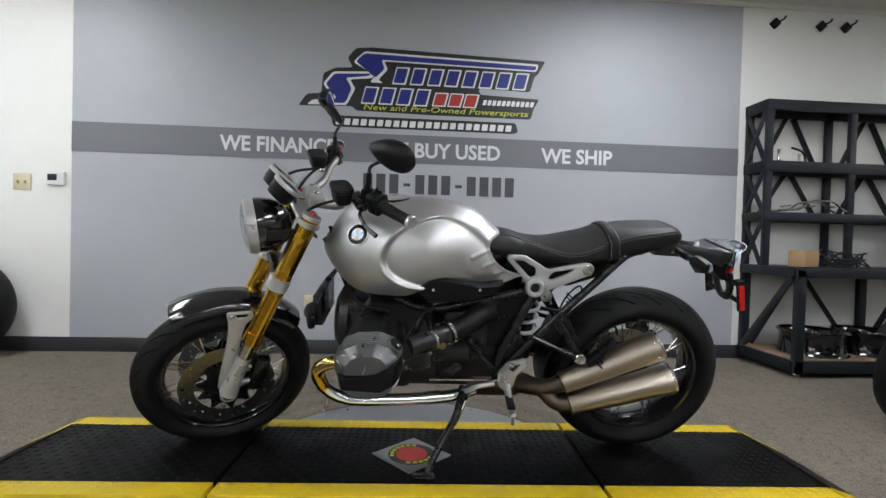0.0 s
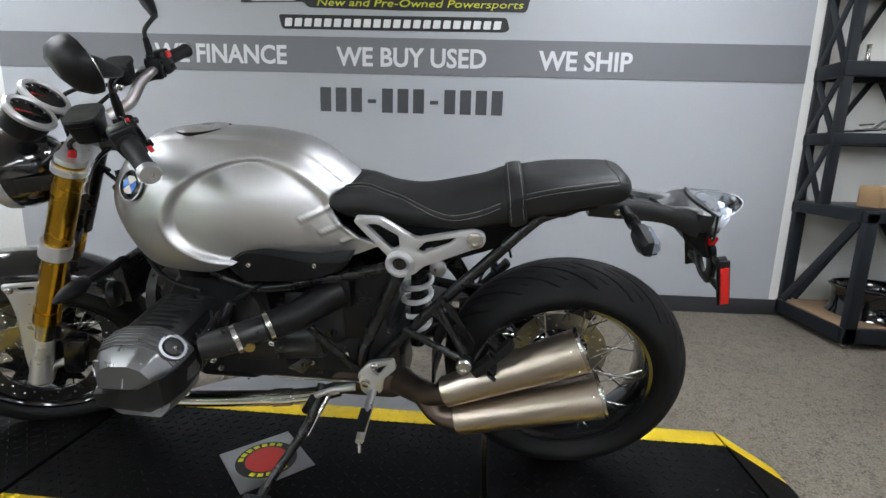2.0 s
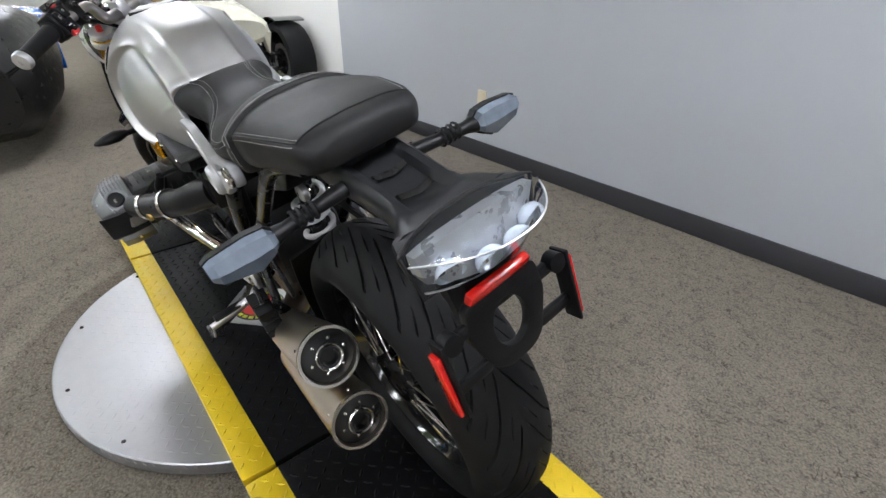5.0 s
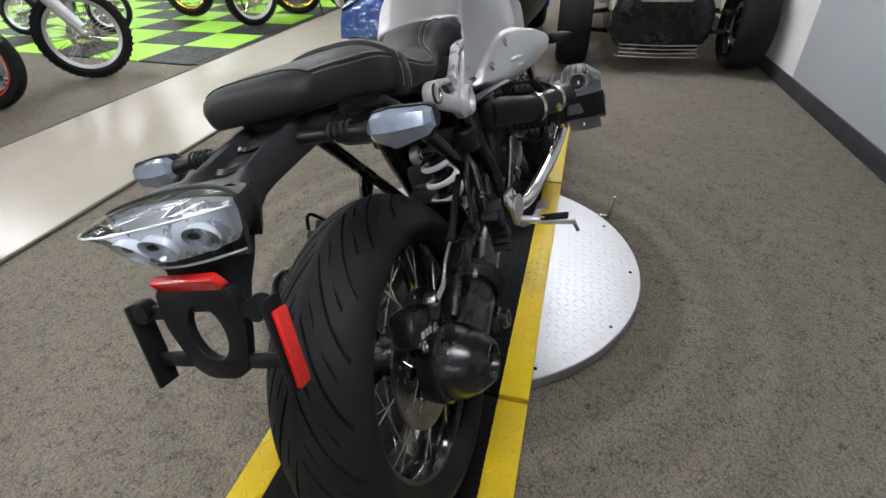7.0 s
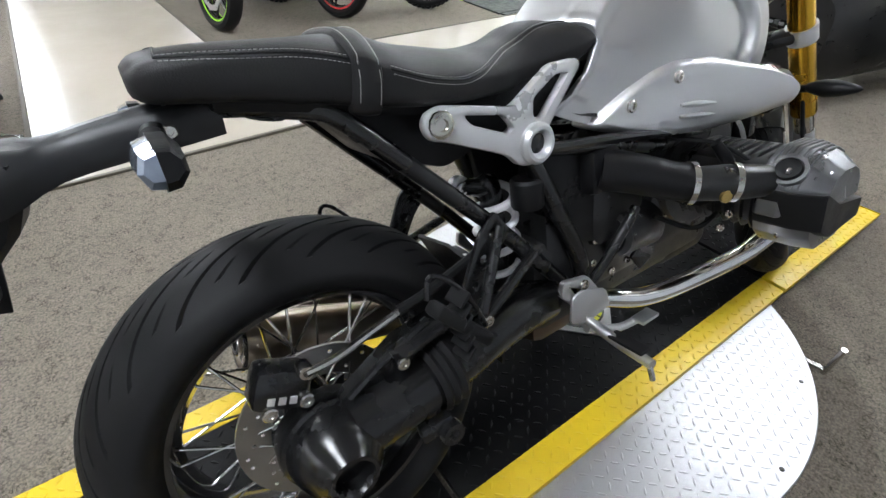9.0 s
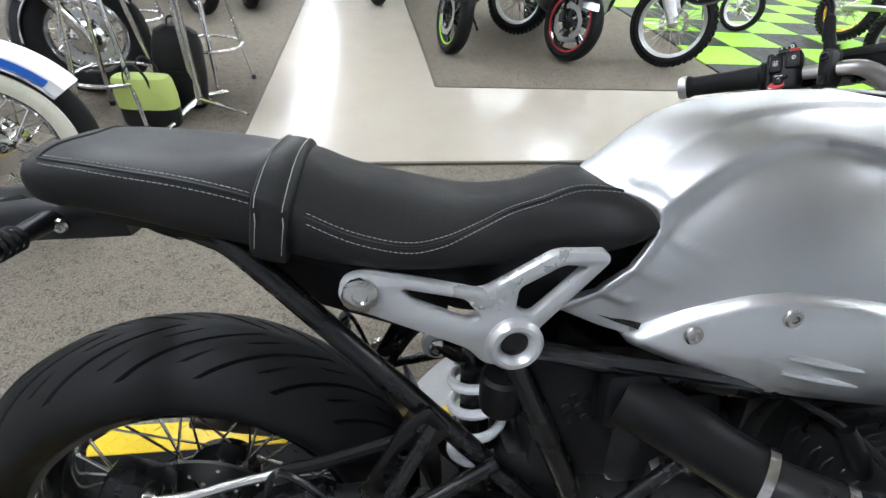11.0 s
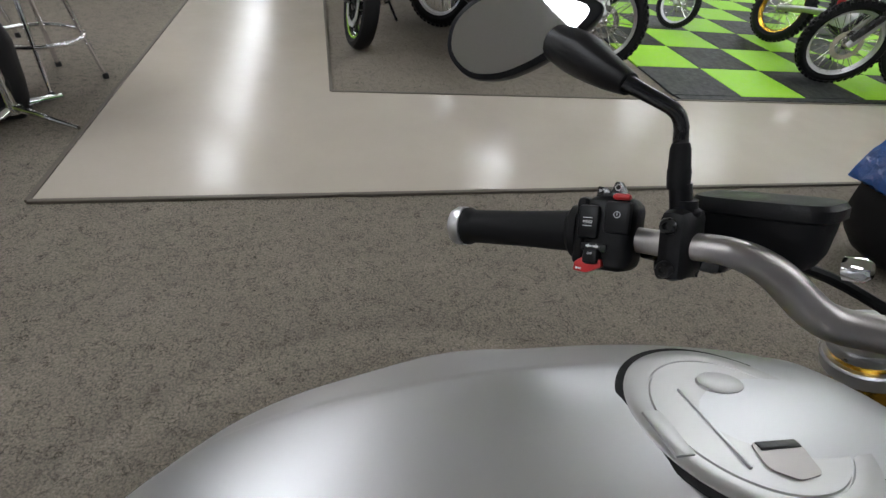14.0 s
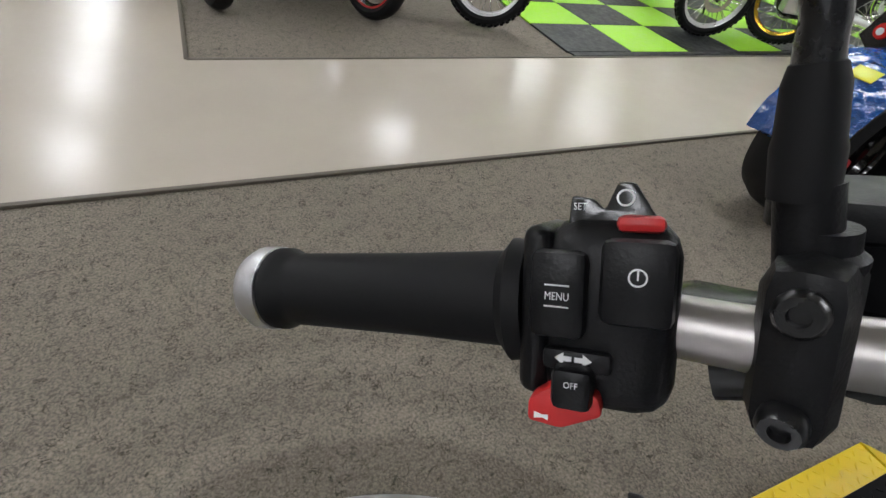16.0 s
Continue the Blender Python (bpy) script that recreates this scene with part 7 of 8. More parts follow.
for x0, x1 in zip(PX, PX[1:]):
    for za, zb in ((1.11, 1.40), (1.47, 1.83)):
        xm = (x0 + x1) / 2
        part("brace", bar_between((x0 + 0.10, 0.535, za), (xm - 0.03, 0.535, zb), 0.05, 0.008), M_SHELF, unit)
        part("brace", bar_between((xm + 0.03, 0.535, zb), (x1 - 0.10, 0.535, za), 0.05, 0.008), M_SHELF, unit)
for x0 in (0.03, 0.97):
    part("brace", bar_between((x0 + 0.06, 0.535, 0.12), (x0 + 0.40, 0.535, 0.66), 0.05, 0.008), M_SHELF, unit)
    part("brace", bar_between((x0 + 0.45, 0.535, 0.66), (x0 + 0.85, 0.535, 0.12), 0.05, 0.008), M_SHELF, unit)
for za, zb in ((0.72, 1.05), (1.11, 1.40), (1.47, 1.83)):
    part("brace", bar_between((0.0, 0.34, za), (0.0, 0.52, zb), 0.008, 0.04), M_SHELF, unit)
    part("brace", bar_between((-0.002, 0.52, za), (-0.002, 0.34, zb), 0.008, 0.04), M_SHELF, unit)
part("brace", bar_between((0.0, 0.05, 0.66), (0.0, 0.50, 0.12), 0.008, 0.05), M_SHELF, unit)
for x in (0.03, 1.91):
    part("caster", lathe([(0.016, -0.012), (0.018, -0.008), (0.018, 0.008), (0.016, 0.012)], Matrix.Translation((x, 0.03, 0.0185)) @ AX_Y, 16), M_STEEL, unit)
for x, y, z in ((2.69, 1.40, 0.124), (3.12, 1.42, 0.124)):
    rim_ = thing("spare_wheel_rim", "gloss black wheel rim lying flat on the bottom shelf", "wheel rim", Matrix.Translation((x, y, z)), "spare rims")
    part("rim", ring_lathe([(0.205, 0.0), (0.215, 0.004), (0.195, 0.03), (0.19, 0.08), (0.195, 0.13), (0.215, 0.155), (0.205, 0.16), (0.185, 0.13), (0.18, 0.08), (0.185, 0.03)], None, 48), M_GLOSS, rim_)
    part("hub", lathe([(0.05, 0.03), (0.05, 0.12), (0.03, 0.13), (0, 0.13)], None, 24), M_GLOSS, rim_)
    for k in range(5):
        t = 2 * math.pi * k / 5
        part("rim_spoke", tube([(0.04 * math.cos(t), 0.04 * math.sin(t), 0.09), (0.187 * math.cos(t), 0.187 * math.sin(t), 0.10)], 0.016, 8), M_GLOSS, rim_)
bx = thing("cardboard_box", "small open brown cardboard box on the shelf", "box", Matrix.Translation((2.57, 1.36, 0.7255)) @ Matrix.Rotation(0.2, 4, "Z"))
part("body", rbox((0.13, 0.12, 0.11), (0, 0, 0.055), 0.004), M_CARD, bx)
cb = thing("cable_coil", "tangled dark green cable heap on the shelf", "cable", Matrix.Translation((2.83, 1.34, 0.7255)))
random.seed(4)
for k in range(9):
    r, ph, cz_ = random.uniform(0.07, 0.16), random.uniform(0, 6), random.uniform(0.015, 0.09)
    part("loop", tube([(r * math.cos(ph + 2 * math.pi * i / 9) + random.uniform(-.03, .03), 0.7 * r * math.sin(ph + 2 * math.pi * i / 9), max(0.008, cz_ + random.uniform(-.03, .04))) for i in range(9)], 0.006, 6, 4, True), M_MATGREY, cb)
pb = thing("perforated_cover", "pale grey perforated metal cover leaning on the shelf", "metal cover", Matrix.Translation((3.27, 1.32, 0.7255)) @ Matrix.Rotation(radians(-22), 4, "Y"))
part("sheet", rbox((0.30, 0.012, 0.30), (0.13, 0, 0.17), 0.004), M_CAST, pb)
for i in range(4):
    for j in range(3):
        part("hole", lathe([(0.012, 0), (0.012, 0.002), (0, 0.002)], axis_m((0.05 + 0.05 * i, -0.0065, 0.20 + 0.035 * j), (0, -1, 0)), 12), M_BLACK, pb)
rk = thing("luggage_rack", "chrome tube luggage rack on the shelf", "luggage rack", Matrix.Translation((2.47, 1.58, 1.1135)))
part("rail", tube([(0, 0, 0.01), (0.16, 0, 0.02), (0.24, 0, 0.07), (0.40, 0, 0.08), (0.48, 0, 0.03), (0.52, 0, 0.01)], 0.007, 8), M_CHROME, rk)
part("rail", tube([(0, -0.1, 0.01), (0.16, -0.1, 0.02), (0.24, -0.1, 0.07), (0.40, -0.1, 0.08), (0.48, -0.1, 0.03), (0.52, -0.1, 0.01)], 0.007, 8), M_CHROME, rk)
for x in (0.1, 0.28, 0.44):
    part("cross_bar", tube([(x, 0, 0.045), (x, -0.1, 0.045)], 0.006, 8), M_CHROME, rk)
for x, z, hh, mt in ((2.47, 1.485, 0.09, M_STEEL), (2.54, 1.485, 0.09, M_STEEL), (2.70, 1.485, 0.06, M_BEIGE)):
    it = thing("small_part", "small metal spare part standing on the shelf", "spare part", Matrix.Translation((x, 1.58, z)), "small spare parts")
    part("body", lathe([(0.012, 0), (0.016, 0.01), (0.010, 0.02), (0.010, hh - 0.01), (0.014, hh), (0, hh)], None, 14), mt, it)
hk = thing("hand_lever", "black bent lever lying on the shelf", "lever", Matrix.Translation((2.67, 1.56, 1.4855)))
part("arm", tube([(-0.05, 0, 0.10), (0.02, 0, 0.08), (0.05, 0, 0.05), (0.06, 0, 0.0)], 0.008, 8), M_BLACK, hk)


# ---------------------------------------------------------------- other vehicles in the showroom
def plain_wheel(parent, at, r, half, rim_r, rim_mat, spokes, spoke_mat, disc=0.0, knob=False, white=False, name="wheel", axle=(0, 1, 0), hub=0.05):
    """A wheel with its axle along y, as a part of a parked vehicle."""
    m = Matrix.Translation(at)
    w = part(name, ring_lathe([(rim_r + 0.010, -half * 0.7), (rim_r - 0.018, -half * 0.4), (rim_r - 0.024, 0), (rim_r - 0.018, half * 0.4), (rim_r + 0.010, half * 0.7), (rim_r + 0.002, half * 0.7), (rim_r - 0.03, 0), (rim_r + 0.002, -half * 0.7)], AX_Y, 48), rim_mat, parent, "", m)
    prof = [(rim_r, -half * 0.72), (rim_r + (r - rim_r) * 0.35, -half), (rim_r + (r - rim_r) * 0.72, -half * 0.88), (r - 0.006, -half * 0.5), (r, 0)]
    prof += [(q, -y) for q, y in prof[-2::-1]]
    part("tyre", ring_lathe(prof, AX_Y, 64), M_RUBBER, w, "black tyre")
    if white:
        for s in (-1, 1):
            part("white_wall", ring_lathe([(rim_r + 0.006, s * half * 0.80), (rim_r + 0.034, s * (half + 0.002)), (rim_r + 0.050, s * (half + 0.003)), (rim_r + 0.068, s * (half + 0.001)), (rim_r + 0.070, s * half * 0.9), (rim_r + 0.01, s * half * 0.7)], AX_Y, 64), M_CREAM, w, "cream white wall")
    if knob:
        pp, fc = [], []
        n = 0
        for i in range(44):
            for k in (-1, 0, 1):
                a = 2 * math.pi * (i + (0.5 if k == 0 else 0)) / 44
                rr = r - (0.002 if k == 0 else 0.010)
                for da in (-0.035, 0.035):
                    for dy in (-0.013, 0.013):
                        for dr in (-0.004, 0.013):
                            pp.append(((rr + dr) * math.cos(a + da), k * half * 0.62 + dy, (rr + dr) * math.sin(a + da)))
                fc += [tuple(8 * n + q for q in f_) for f_ in ((1, 3, 7, 5), (0, 1, 5, 4), (2, 6, 7, 3), (0, 2, 3, 1), (4, 5, 7, 6))]
                n += 1
        me = bpy.data.meshes.new("knobs")
        me.from_pydata(pp, [], fc)
        part("knobby_tread", me, M_RUBBER, w)["kind"] = "stuff"
    part("hub", lathe([(0.015, -0.07), (hub, -0.06), (hub, -0.05), (hub * 0.6, -0.04), (hub * 0.6, 0.04), (hub, 0.05), (hub, 0.06), (0.015, 0.07)], AX_Y, 20), spoke_mat, w)
    if spokes > 8:
        first = None
        for i in range(spokes):
            a = 2 * math.pi * i / spokes
            b = a + (0.4 if i % 2 else -0.4)
            s = 1 if (i // 2) % 2 else -1
            p0 = Vector((hub * math.cos(a), 0.05 * s, hub * math.sin(a)))
            p1 = Vector(((rim_r - 0.015) * math.cos(b), 0.01 * s, (rim_r - 0.015) * math.sin(b)))
            if first is None:
                first = part("spoke", tube([(0, 0, 0), (0, 0, 1)], 0.0028, 5), spoke_mat, w)
                o = first
            else:
                o = part("spoke", first.data, None, w)
            o.matrix_basis = axis_m(p0, p1 - p0) @ Matrix.Diagonal((1, 1, (p1 - p0).length, 1))
    else:
        for i in range(spokes):
            a = 2 * math.pi * i / spokes
            for da in (-0.12, 0.12):
                part("spoke", tube([(hub * math.cos(a), 0, hub * math.sin(a)), ((rim_r - 0.02) * math.cos(a + da), 0, (rim_r - 0.02) * math.sin(a + da))], [0.014, 0.011], 8), rim_mat, w)
    if disc:
        for s in (-1, 1):
            wav = [((disc + 0.004 * math.cos(9 * t)) * math.cos(t), (disc + 0.004 * math.cos(9 * t)) * math.sin(t)) for t in np.linspace(0, 2 * math.pi, 73)[:-1]]
            inn = [((disc - 0.04) * math.cos(t), (disc - 0.04) * math.sin(t)) for t in np.linspace(0, 2 * math.pi, 37)[:-1]]
            part("brake_disc", plate(wav, [inn], 0.005, 0, Matrix.Translation((0, s * 0.062, 0)) @ SIDE), M_CAST, w, "bright brake disc")
            for k in range(6):
                t = 2 * math.pi * k / 6
                part("disc_arm", tube([(0.04 * math.cos(t), s * 0.06, 0.04 * math.sin(t)), ((disc - 0.036) * math.cos(t), s * 0.062, (disc - 0.036) * math.sin(t))], 0.006, 6), M_BLACK, w)
    return w


def street_bike(at, yaw, body, body_label, rim_stripe, steer=20):
    """A parked road bike; its front tyre stands at the given place and it runs back along its x."""
    b = thing("parked_motorcycle", body_label, "motorcycle", Matrix.Translation(at) @ Matrix.Rotation(radians(yaw), 4, "Z") @ Matrix.Rotation(radians(9), 4, "X"), "parked road bikes")
    w = plain_wheel(b, (0, 0, 0.30), 0.30, 0.06, 0.225, M_GLOSS, 5, M_BLACK, 0.15, name="front_wheel")
    w.matrix_basis = Matrix.Translation((0, 0, 0.30)) @ Matrix.Rotation(radians(steer), 4, "Z")
    if rim_stripe:
        for s in (-1, 1):
            part("rim_stripe", ring_lathe([(0.214, s * 0.040), (0.226, s * 0.043), (0.226, s * 0.046), (0.214, s * 0.043)], AX_Y, 48), rim_stripe, w, "coloured rim stripe")
    rw = plain_wheel(b, (1.40, 0, 0.31), 0.31, 0.085, 0.225, M_GLOSS, 5, M_BLACK, 0.11, name="rear_wheel")
    for s in (-1, 1):
        part("fork_leg", tube([(0.0, s * 0.10, 0.30), (0.10, s * 0.10, 0.50), (0.32, s * 0.10, 0.95)], [0.03, 0.028, 0.025], 12), M_BLACK, b)
        part("fork_tube", tube([(0.10, s * 0.10, 0.52), (0.30, s * 0.10, 0.92)], 0.0285, 12), M_GOLD if rim_stripe is not M_LIME else M_BLACK, b)
        part("brake_caliper", rbox((0.05, 0.05, 0.10), (0.12, s * 0.085, 0.36), 0.012), M_BLACK, b)
        part("swing_arm", tube([(0.86, s * 0.09, 0.36), (1.40, s * 0.12, 0.31)], [0.04, 0.03], 10), M_BLACK, b)
        part("frame_spar", tube([(0.36, s * 0.09, 0.84), (0.60, s * 0.16, 0.66), (0.88, s * 0.12, 0.44)], 0.035, 10), M_BLACK, b)
        part("cowl", loft([[(x, s * (0.10 + 0.10 * k), z) for x, z in ((0.24, 0.62), (0.62, 0.44), (0.72, 0.62), (0.40, 0.82))] for k in (0.0, 0.6, 0.7)]), body, b)
        part("bar", tube([(0.36, s * 0.10, 1.00), (0.40, s * 0.22, 1.02), (0.44, s * 0.38, 1.00)], 0.013, 8), M_BLACK, b)
        part("mirror", tube([(0.40, s * 0.20, 1.03), (0.36, s * 0.30, 1.14), (0.37, s * 0.36, 1.15)], [0.007, 0.007, 0.03], 8), M_BLACK, b)
    part("front_fender", loft([[(0.335 * math.cos(a), y, 0.30 + 0.325 * math.sin(a)) for y in (-0.07, 0.0, 0.07)] + [(0.325 * math.cos(a), y, 0.30 + 0.315 * math.sin(a)) for y in (0.065, 0, -0.065)] for a in np.linspace(radians(35), radians(150), 16)]), M_GLOSS, b)
    part("engine", rbox((0.44, 0.34, 0.38), (0.66, 0, 0.46), 0.05), M_ENGINE, b)
    part("engine_cover", lathe([(0.10, 0), (0.09, 0.03), (0, 0.035)], axis_m((0.72, -0.17, 0.42), (0, -1, 0)), 20), M_BLACK, b)
    part("engine_cover", lathe([(0.10, 0), (0.09, 0.03), (0, 0.035)], axis_m((0.72, 0.17, 0.42), (0, 1, 0)), 20), M_BLACK, b)
    part("radiator", rbox((0.04, 0.30, 0.26), (0.38, 0, 0.58), 0.01), M_BLACK, b)
    part("tank", loft([[(x, w_ * math.cos(t), z + h * math.sin(t)) for t in np.linspace(0, 2 * math.pi, 21)[:-1]] for x, w_, z, h in ((0.36, 0.06, 0.86, 0.05), (0.44, 0.15, 0.88, 0.12), (0.60, 0.17, 0.88, 0.14), (0.78, 0.12, 0.84, 0.10), (0.86, 0.08, 0.80, 0.05))]), body, b)
    part("seat", loft([[(x, w_ * math.cos(t), z + 0.04 * math.sin(t)) for t in np.linspace(0, 2 * math.pi, 17)[:-1]] for x, w_, z in ((0.80, 0.09, 0.80), (1.0, 0.14, 0.79), (1.2, 0.12, 0.86), (1.42, 0.07, 0.90))]), M_LEATHER, b)
    part("tail", loft([[(x, w_ * c, z + 0.03 * s_) for c, s_ in ((-1, 0), (-0.6, 1), (0.6, 1), (1, 0), (0.6, -1), (-0.6, -1))] for x, w_, z in ((0.95, 0.13, 0.74), (1.25, 0.10, 0.82), (1.55, 0.04, 0.88))]), body, b)
    part("headlamp", lathe([(0.0, 0.08), (0.07, 0.06), (0.09, 0.0), (0.06, -0.02), (0.0, -0.03)], axis_m((0.20, 0, 0.90), (1, 0, -0.1)), 20), M_BLACK, b)
    part("exhaust", tube([(0.45, -0.10, 0.34), (0.75, -0.12, 0.20), (1.10, -0.16, 0.26), (1.36, -0.18, 0.34)], [0.025, 0.03, 0.05, 0.05], 12), M_STEEL, b)
    part("side_stand", tube([(0.80, -0.12, 0.26), (0.88, -0.26, 0.045)], 0.012, 8), M_BLACK, b)
    return b


def dirt_bike(at, yaw, body, label, rim_mat=None, steer=0, scale=1.0):
    b = thing("dirt_bike", label, "dirt bike", Matrix.Translation(at) @ Matrix.Rotation(radians(yaw), 4, "Z") @ Matrix.Rotation(radians(7), 4, "X") @ Matrix.Scale(scale, 4), "dirt bikes on the mat")
    w = plain_wheel(b, (0, 0, 0.345), 0.335, 0.042, 0.268, rim_mat or M_CAST, 36, M_STEEL, 0, True, name="front_wheel", hub=0.035)
    w.matrix_basis = Matrix.Translation((0, 0, 0.345)) @ Matrix.Rotation(radians(steer), 4, "Z")
    plain_wheel(b, (1.46, 0, 0.335), 0.325, 0.055, 0.24, rim_mat or M_CAST, 36, M_STEEL, 0, True, name="rear_wheel", hub=0.045)
    part("brake_disc", plate([(0.12 * math.cos(t), 0.12 * math.sin(t)) for t in np.linspace(0, 2 * math.pi, 37)[:-1]], [[(0.08 * math.cos(t), 0.08 * math.sin(t)) for t in np.linspace(0, 2 * math.pi, 25)[:-1]]], 0.004, 0, Matrix.Translation((0, -0.06, 0.345)) @ SIDE), M_STEEL, b)
    for s in (-1, 1):
        part("fork_leg", tube([(0.0, s * 0.085, 0.345), (0.18, s * 0.085, 0.66), (0.40, s * 0.085, 1.10)], [0.026, 0.028, 0.026], 12), M_CAST, b)
        part("fork_guard", tube([(-0.01, s * 0.09, 0.40), (0.14, s * 0.095, 0.66)], [0.03, 0.034], 10), M_WHITEPL if body is not M_GREEN else M_BLACK, b)
        part("swing_arm", tube([(0.88, s * 0.06, 0.42), (1.20, s * 0.085, 0.38), (1.46, s * 0.085, 0.335)], [0.035, 0.034, 0.026], 10, flat=0.6), M_CAST, b, "bare aluminium swing arm")
        part("shroud", loft([[(x, s * (0.06 + k), z) for x, z in ((0.42, 0.86), (0.56, 0.66), (0.84, 0.88), (0.62, 1.02))] for k in (0.02, 0.10, 0.11)]), body, b)
        part("side_panel", loft([[(x, s * (0.05 + k), z) for x, z in ((0.95, 0.88), (1.02, 0.66), (1.34, 0.84), (1.36, 0.94))] for k in (0.02, 0.07, 0.075)]), body, b)
        part("bar", tube([(0.44, s * 0.06, 1.14), (0.46, s * 0.20, 1.20), (0.52, s * 0.40, 1.19)], 0.012, 8), M_STEEL, b)
        part("footpeg", rbox((0.05, 0.07, 0.02), (0.88, s * 0.20, 0.38), 0.004), M_STEEL, b)
    part("engine", join(rbox((0.34, 0.20, 0.20), (0.74, 0, 0.42), 0.04), rbox((0.15, 0.14, 0.24), (0.64, 0, 0.60), 0.03)), M_CAST, b, "bright engine")
    part("engine_cover", lathe([(0.09, 0), (0.085, 0.03), (0.04, 0.045), (0, 0.045)], axis_m((0.76, -0.10, 0.42), (0, -1, 0)), 24), M_CAST, b)
    part("frame_tube", tube([(0.44, 0, 1.02), (0.52, 0, 0.60), (0.60, 0, 0.33), (0.90, 0, 0.31), (0.98, 0, 0.60), (0.90, 0, 0.90), (0.50, 0, 1.00)], 0.018, 10), M_BLACK, b)
    part("front_fender", loft([[(x, w_ * q, z - 0.02 * q * q) for q in (-1, -0.5, 0, 0.5, 1)] + [(x, w_ * q, z - 0.006 - 0.02 * q * q) for q in (1, 0.5, 0, -0.5, -1)] for x, w_, z in ((-0.28, 0.05, 0.68), (-0.10, 0.07, 0.76), (0.15, 0.075, 0.80), (0.42, 0.05, 0.76))]), body, b)
    part("rear_fender", loft([[(x, w_ * q, z - 0.02 * q * q) for q in (-1, -0.5, 0, 0.5, 1)] + [(x, w_ * q, z - 0.006 - 0.02 * q * q) for q in (1, 0.5, 0, -0.5, -1)] for x, w_, z in ((1.10, 0.07, 0.90), (1.35, 0.08, 0.93), (1.72, 0.06, 0.98))]), body, b)
    part("tank_seat", loft([[(x, w_ * math.cos(t), z + h * math.sin(t)) for t in np.linspace(0, 2 * math.pi, 15)[:-1]] for x, w_, z, h in ((0.52, 0.06, 0.99, 0.05), (0.70, 0.09, 0.97, 0.06), (0.9, 0.07, 0.93, 0.05), (1.2, 0.08, 0.94, 0.05), (1.45, 0.06, 0.96, 0.03))]), M_LEATHER, b)
    part("exhaust", tube([(0.60, 0.06, 0.62), (0.56, 0.13, 0.50), (0.80, 0.16, 0.60), (1.05, 0.14, 0.72), (1.40, 0.14, 0.82)], [0.02, 0.02, 0.022, 0.045, 0.045], 12), M_STEEL, b)
    part("shock", tube([(0.98, 0, 0.70), (0.92, 0, 0.45)], 0.035, 10), M_REDPL, b)
    part("prop_stand", tube([(0.86, -0.10, 0.33), (0.84, -0.24, 0.03)], 0.010, 8), M_BLACK, b)
    return b


# rows of parked bikes behind the tile walkway
street_bike((-0.30, -3.94, 0), -102, M_GREEN, "black and green road bike with lime rim stripes", M_LIME, 22)
street_bike((-1.29, -3.80, 0), -96, M_GLOSS, "black road bike with red rim stripes", M_REDRIM, 30)
dirt_bike((-2.15, -3.66, 0), -43, M_BLUE, "blue and white dirt bike with knobbly tyres", None, 0)
dirt_bike((-4.36, -3.49, 0.016), -205, M_GREEN, "green dirt bike parked on the checkered mat", None, 0)
dirt_bike((-5.12, -3.30, 0.016), -80, M_GREEN, "green dirt bike with gold rims on the mat", M_GOLD, 10)
dirt_bike((-6.5, -3.70, 0.016), -85, M_GREEN, "green dirt bike parked on the checkered mat", None, 10)
dirt_bike((-3.82, -5.05, 0.016), -75, M_GLOSS, "small black dirt bike on the mat", None, 10, 0.7)
street_bike((-7.8, -3.68, 0.016), -85, M_GREEN, "green road bike standing on the mat", M_LIME, 10)
street_bike((0.24, -5.85, 0), -90, M_GLOSS, "black road bike standing far back", None, 10)
street_bike((1.58, -5.43, 0), -80, M_GLOSS, "black road bike standing on the carpet", None, 10)
street_bike((1.96, -5.05, 0), -60, M_BLUE, "dark blue road bike standing on the carpet", None, 10)
street_bike((2.30, 0.345, 0), 10, M_GLOSS, "black road bike beside the ramp", None, 0)


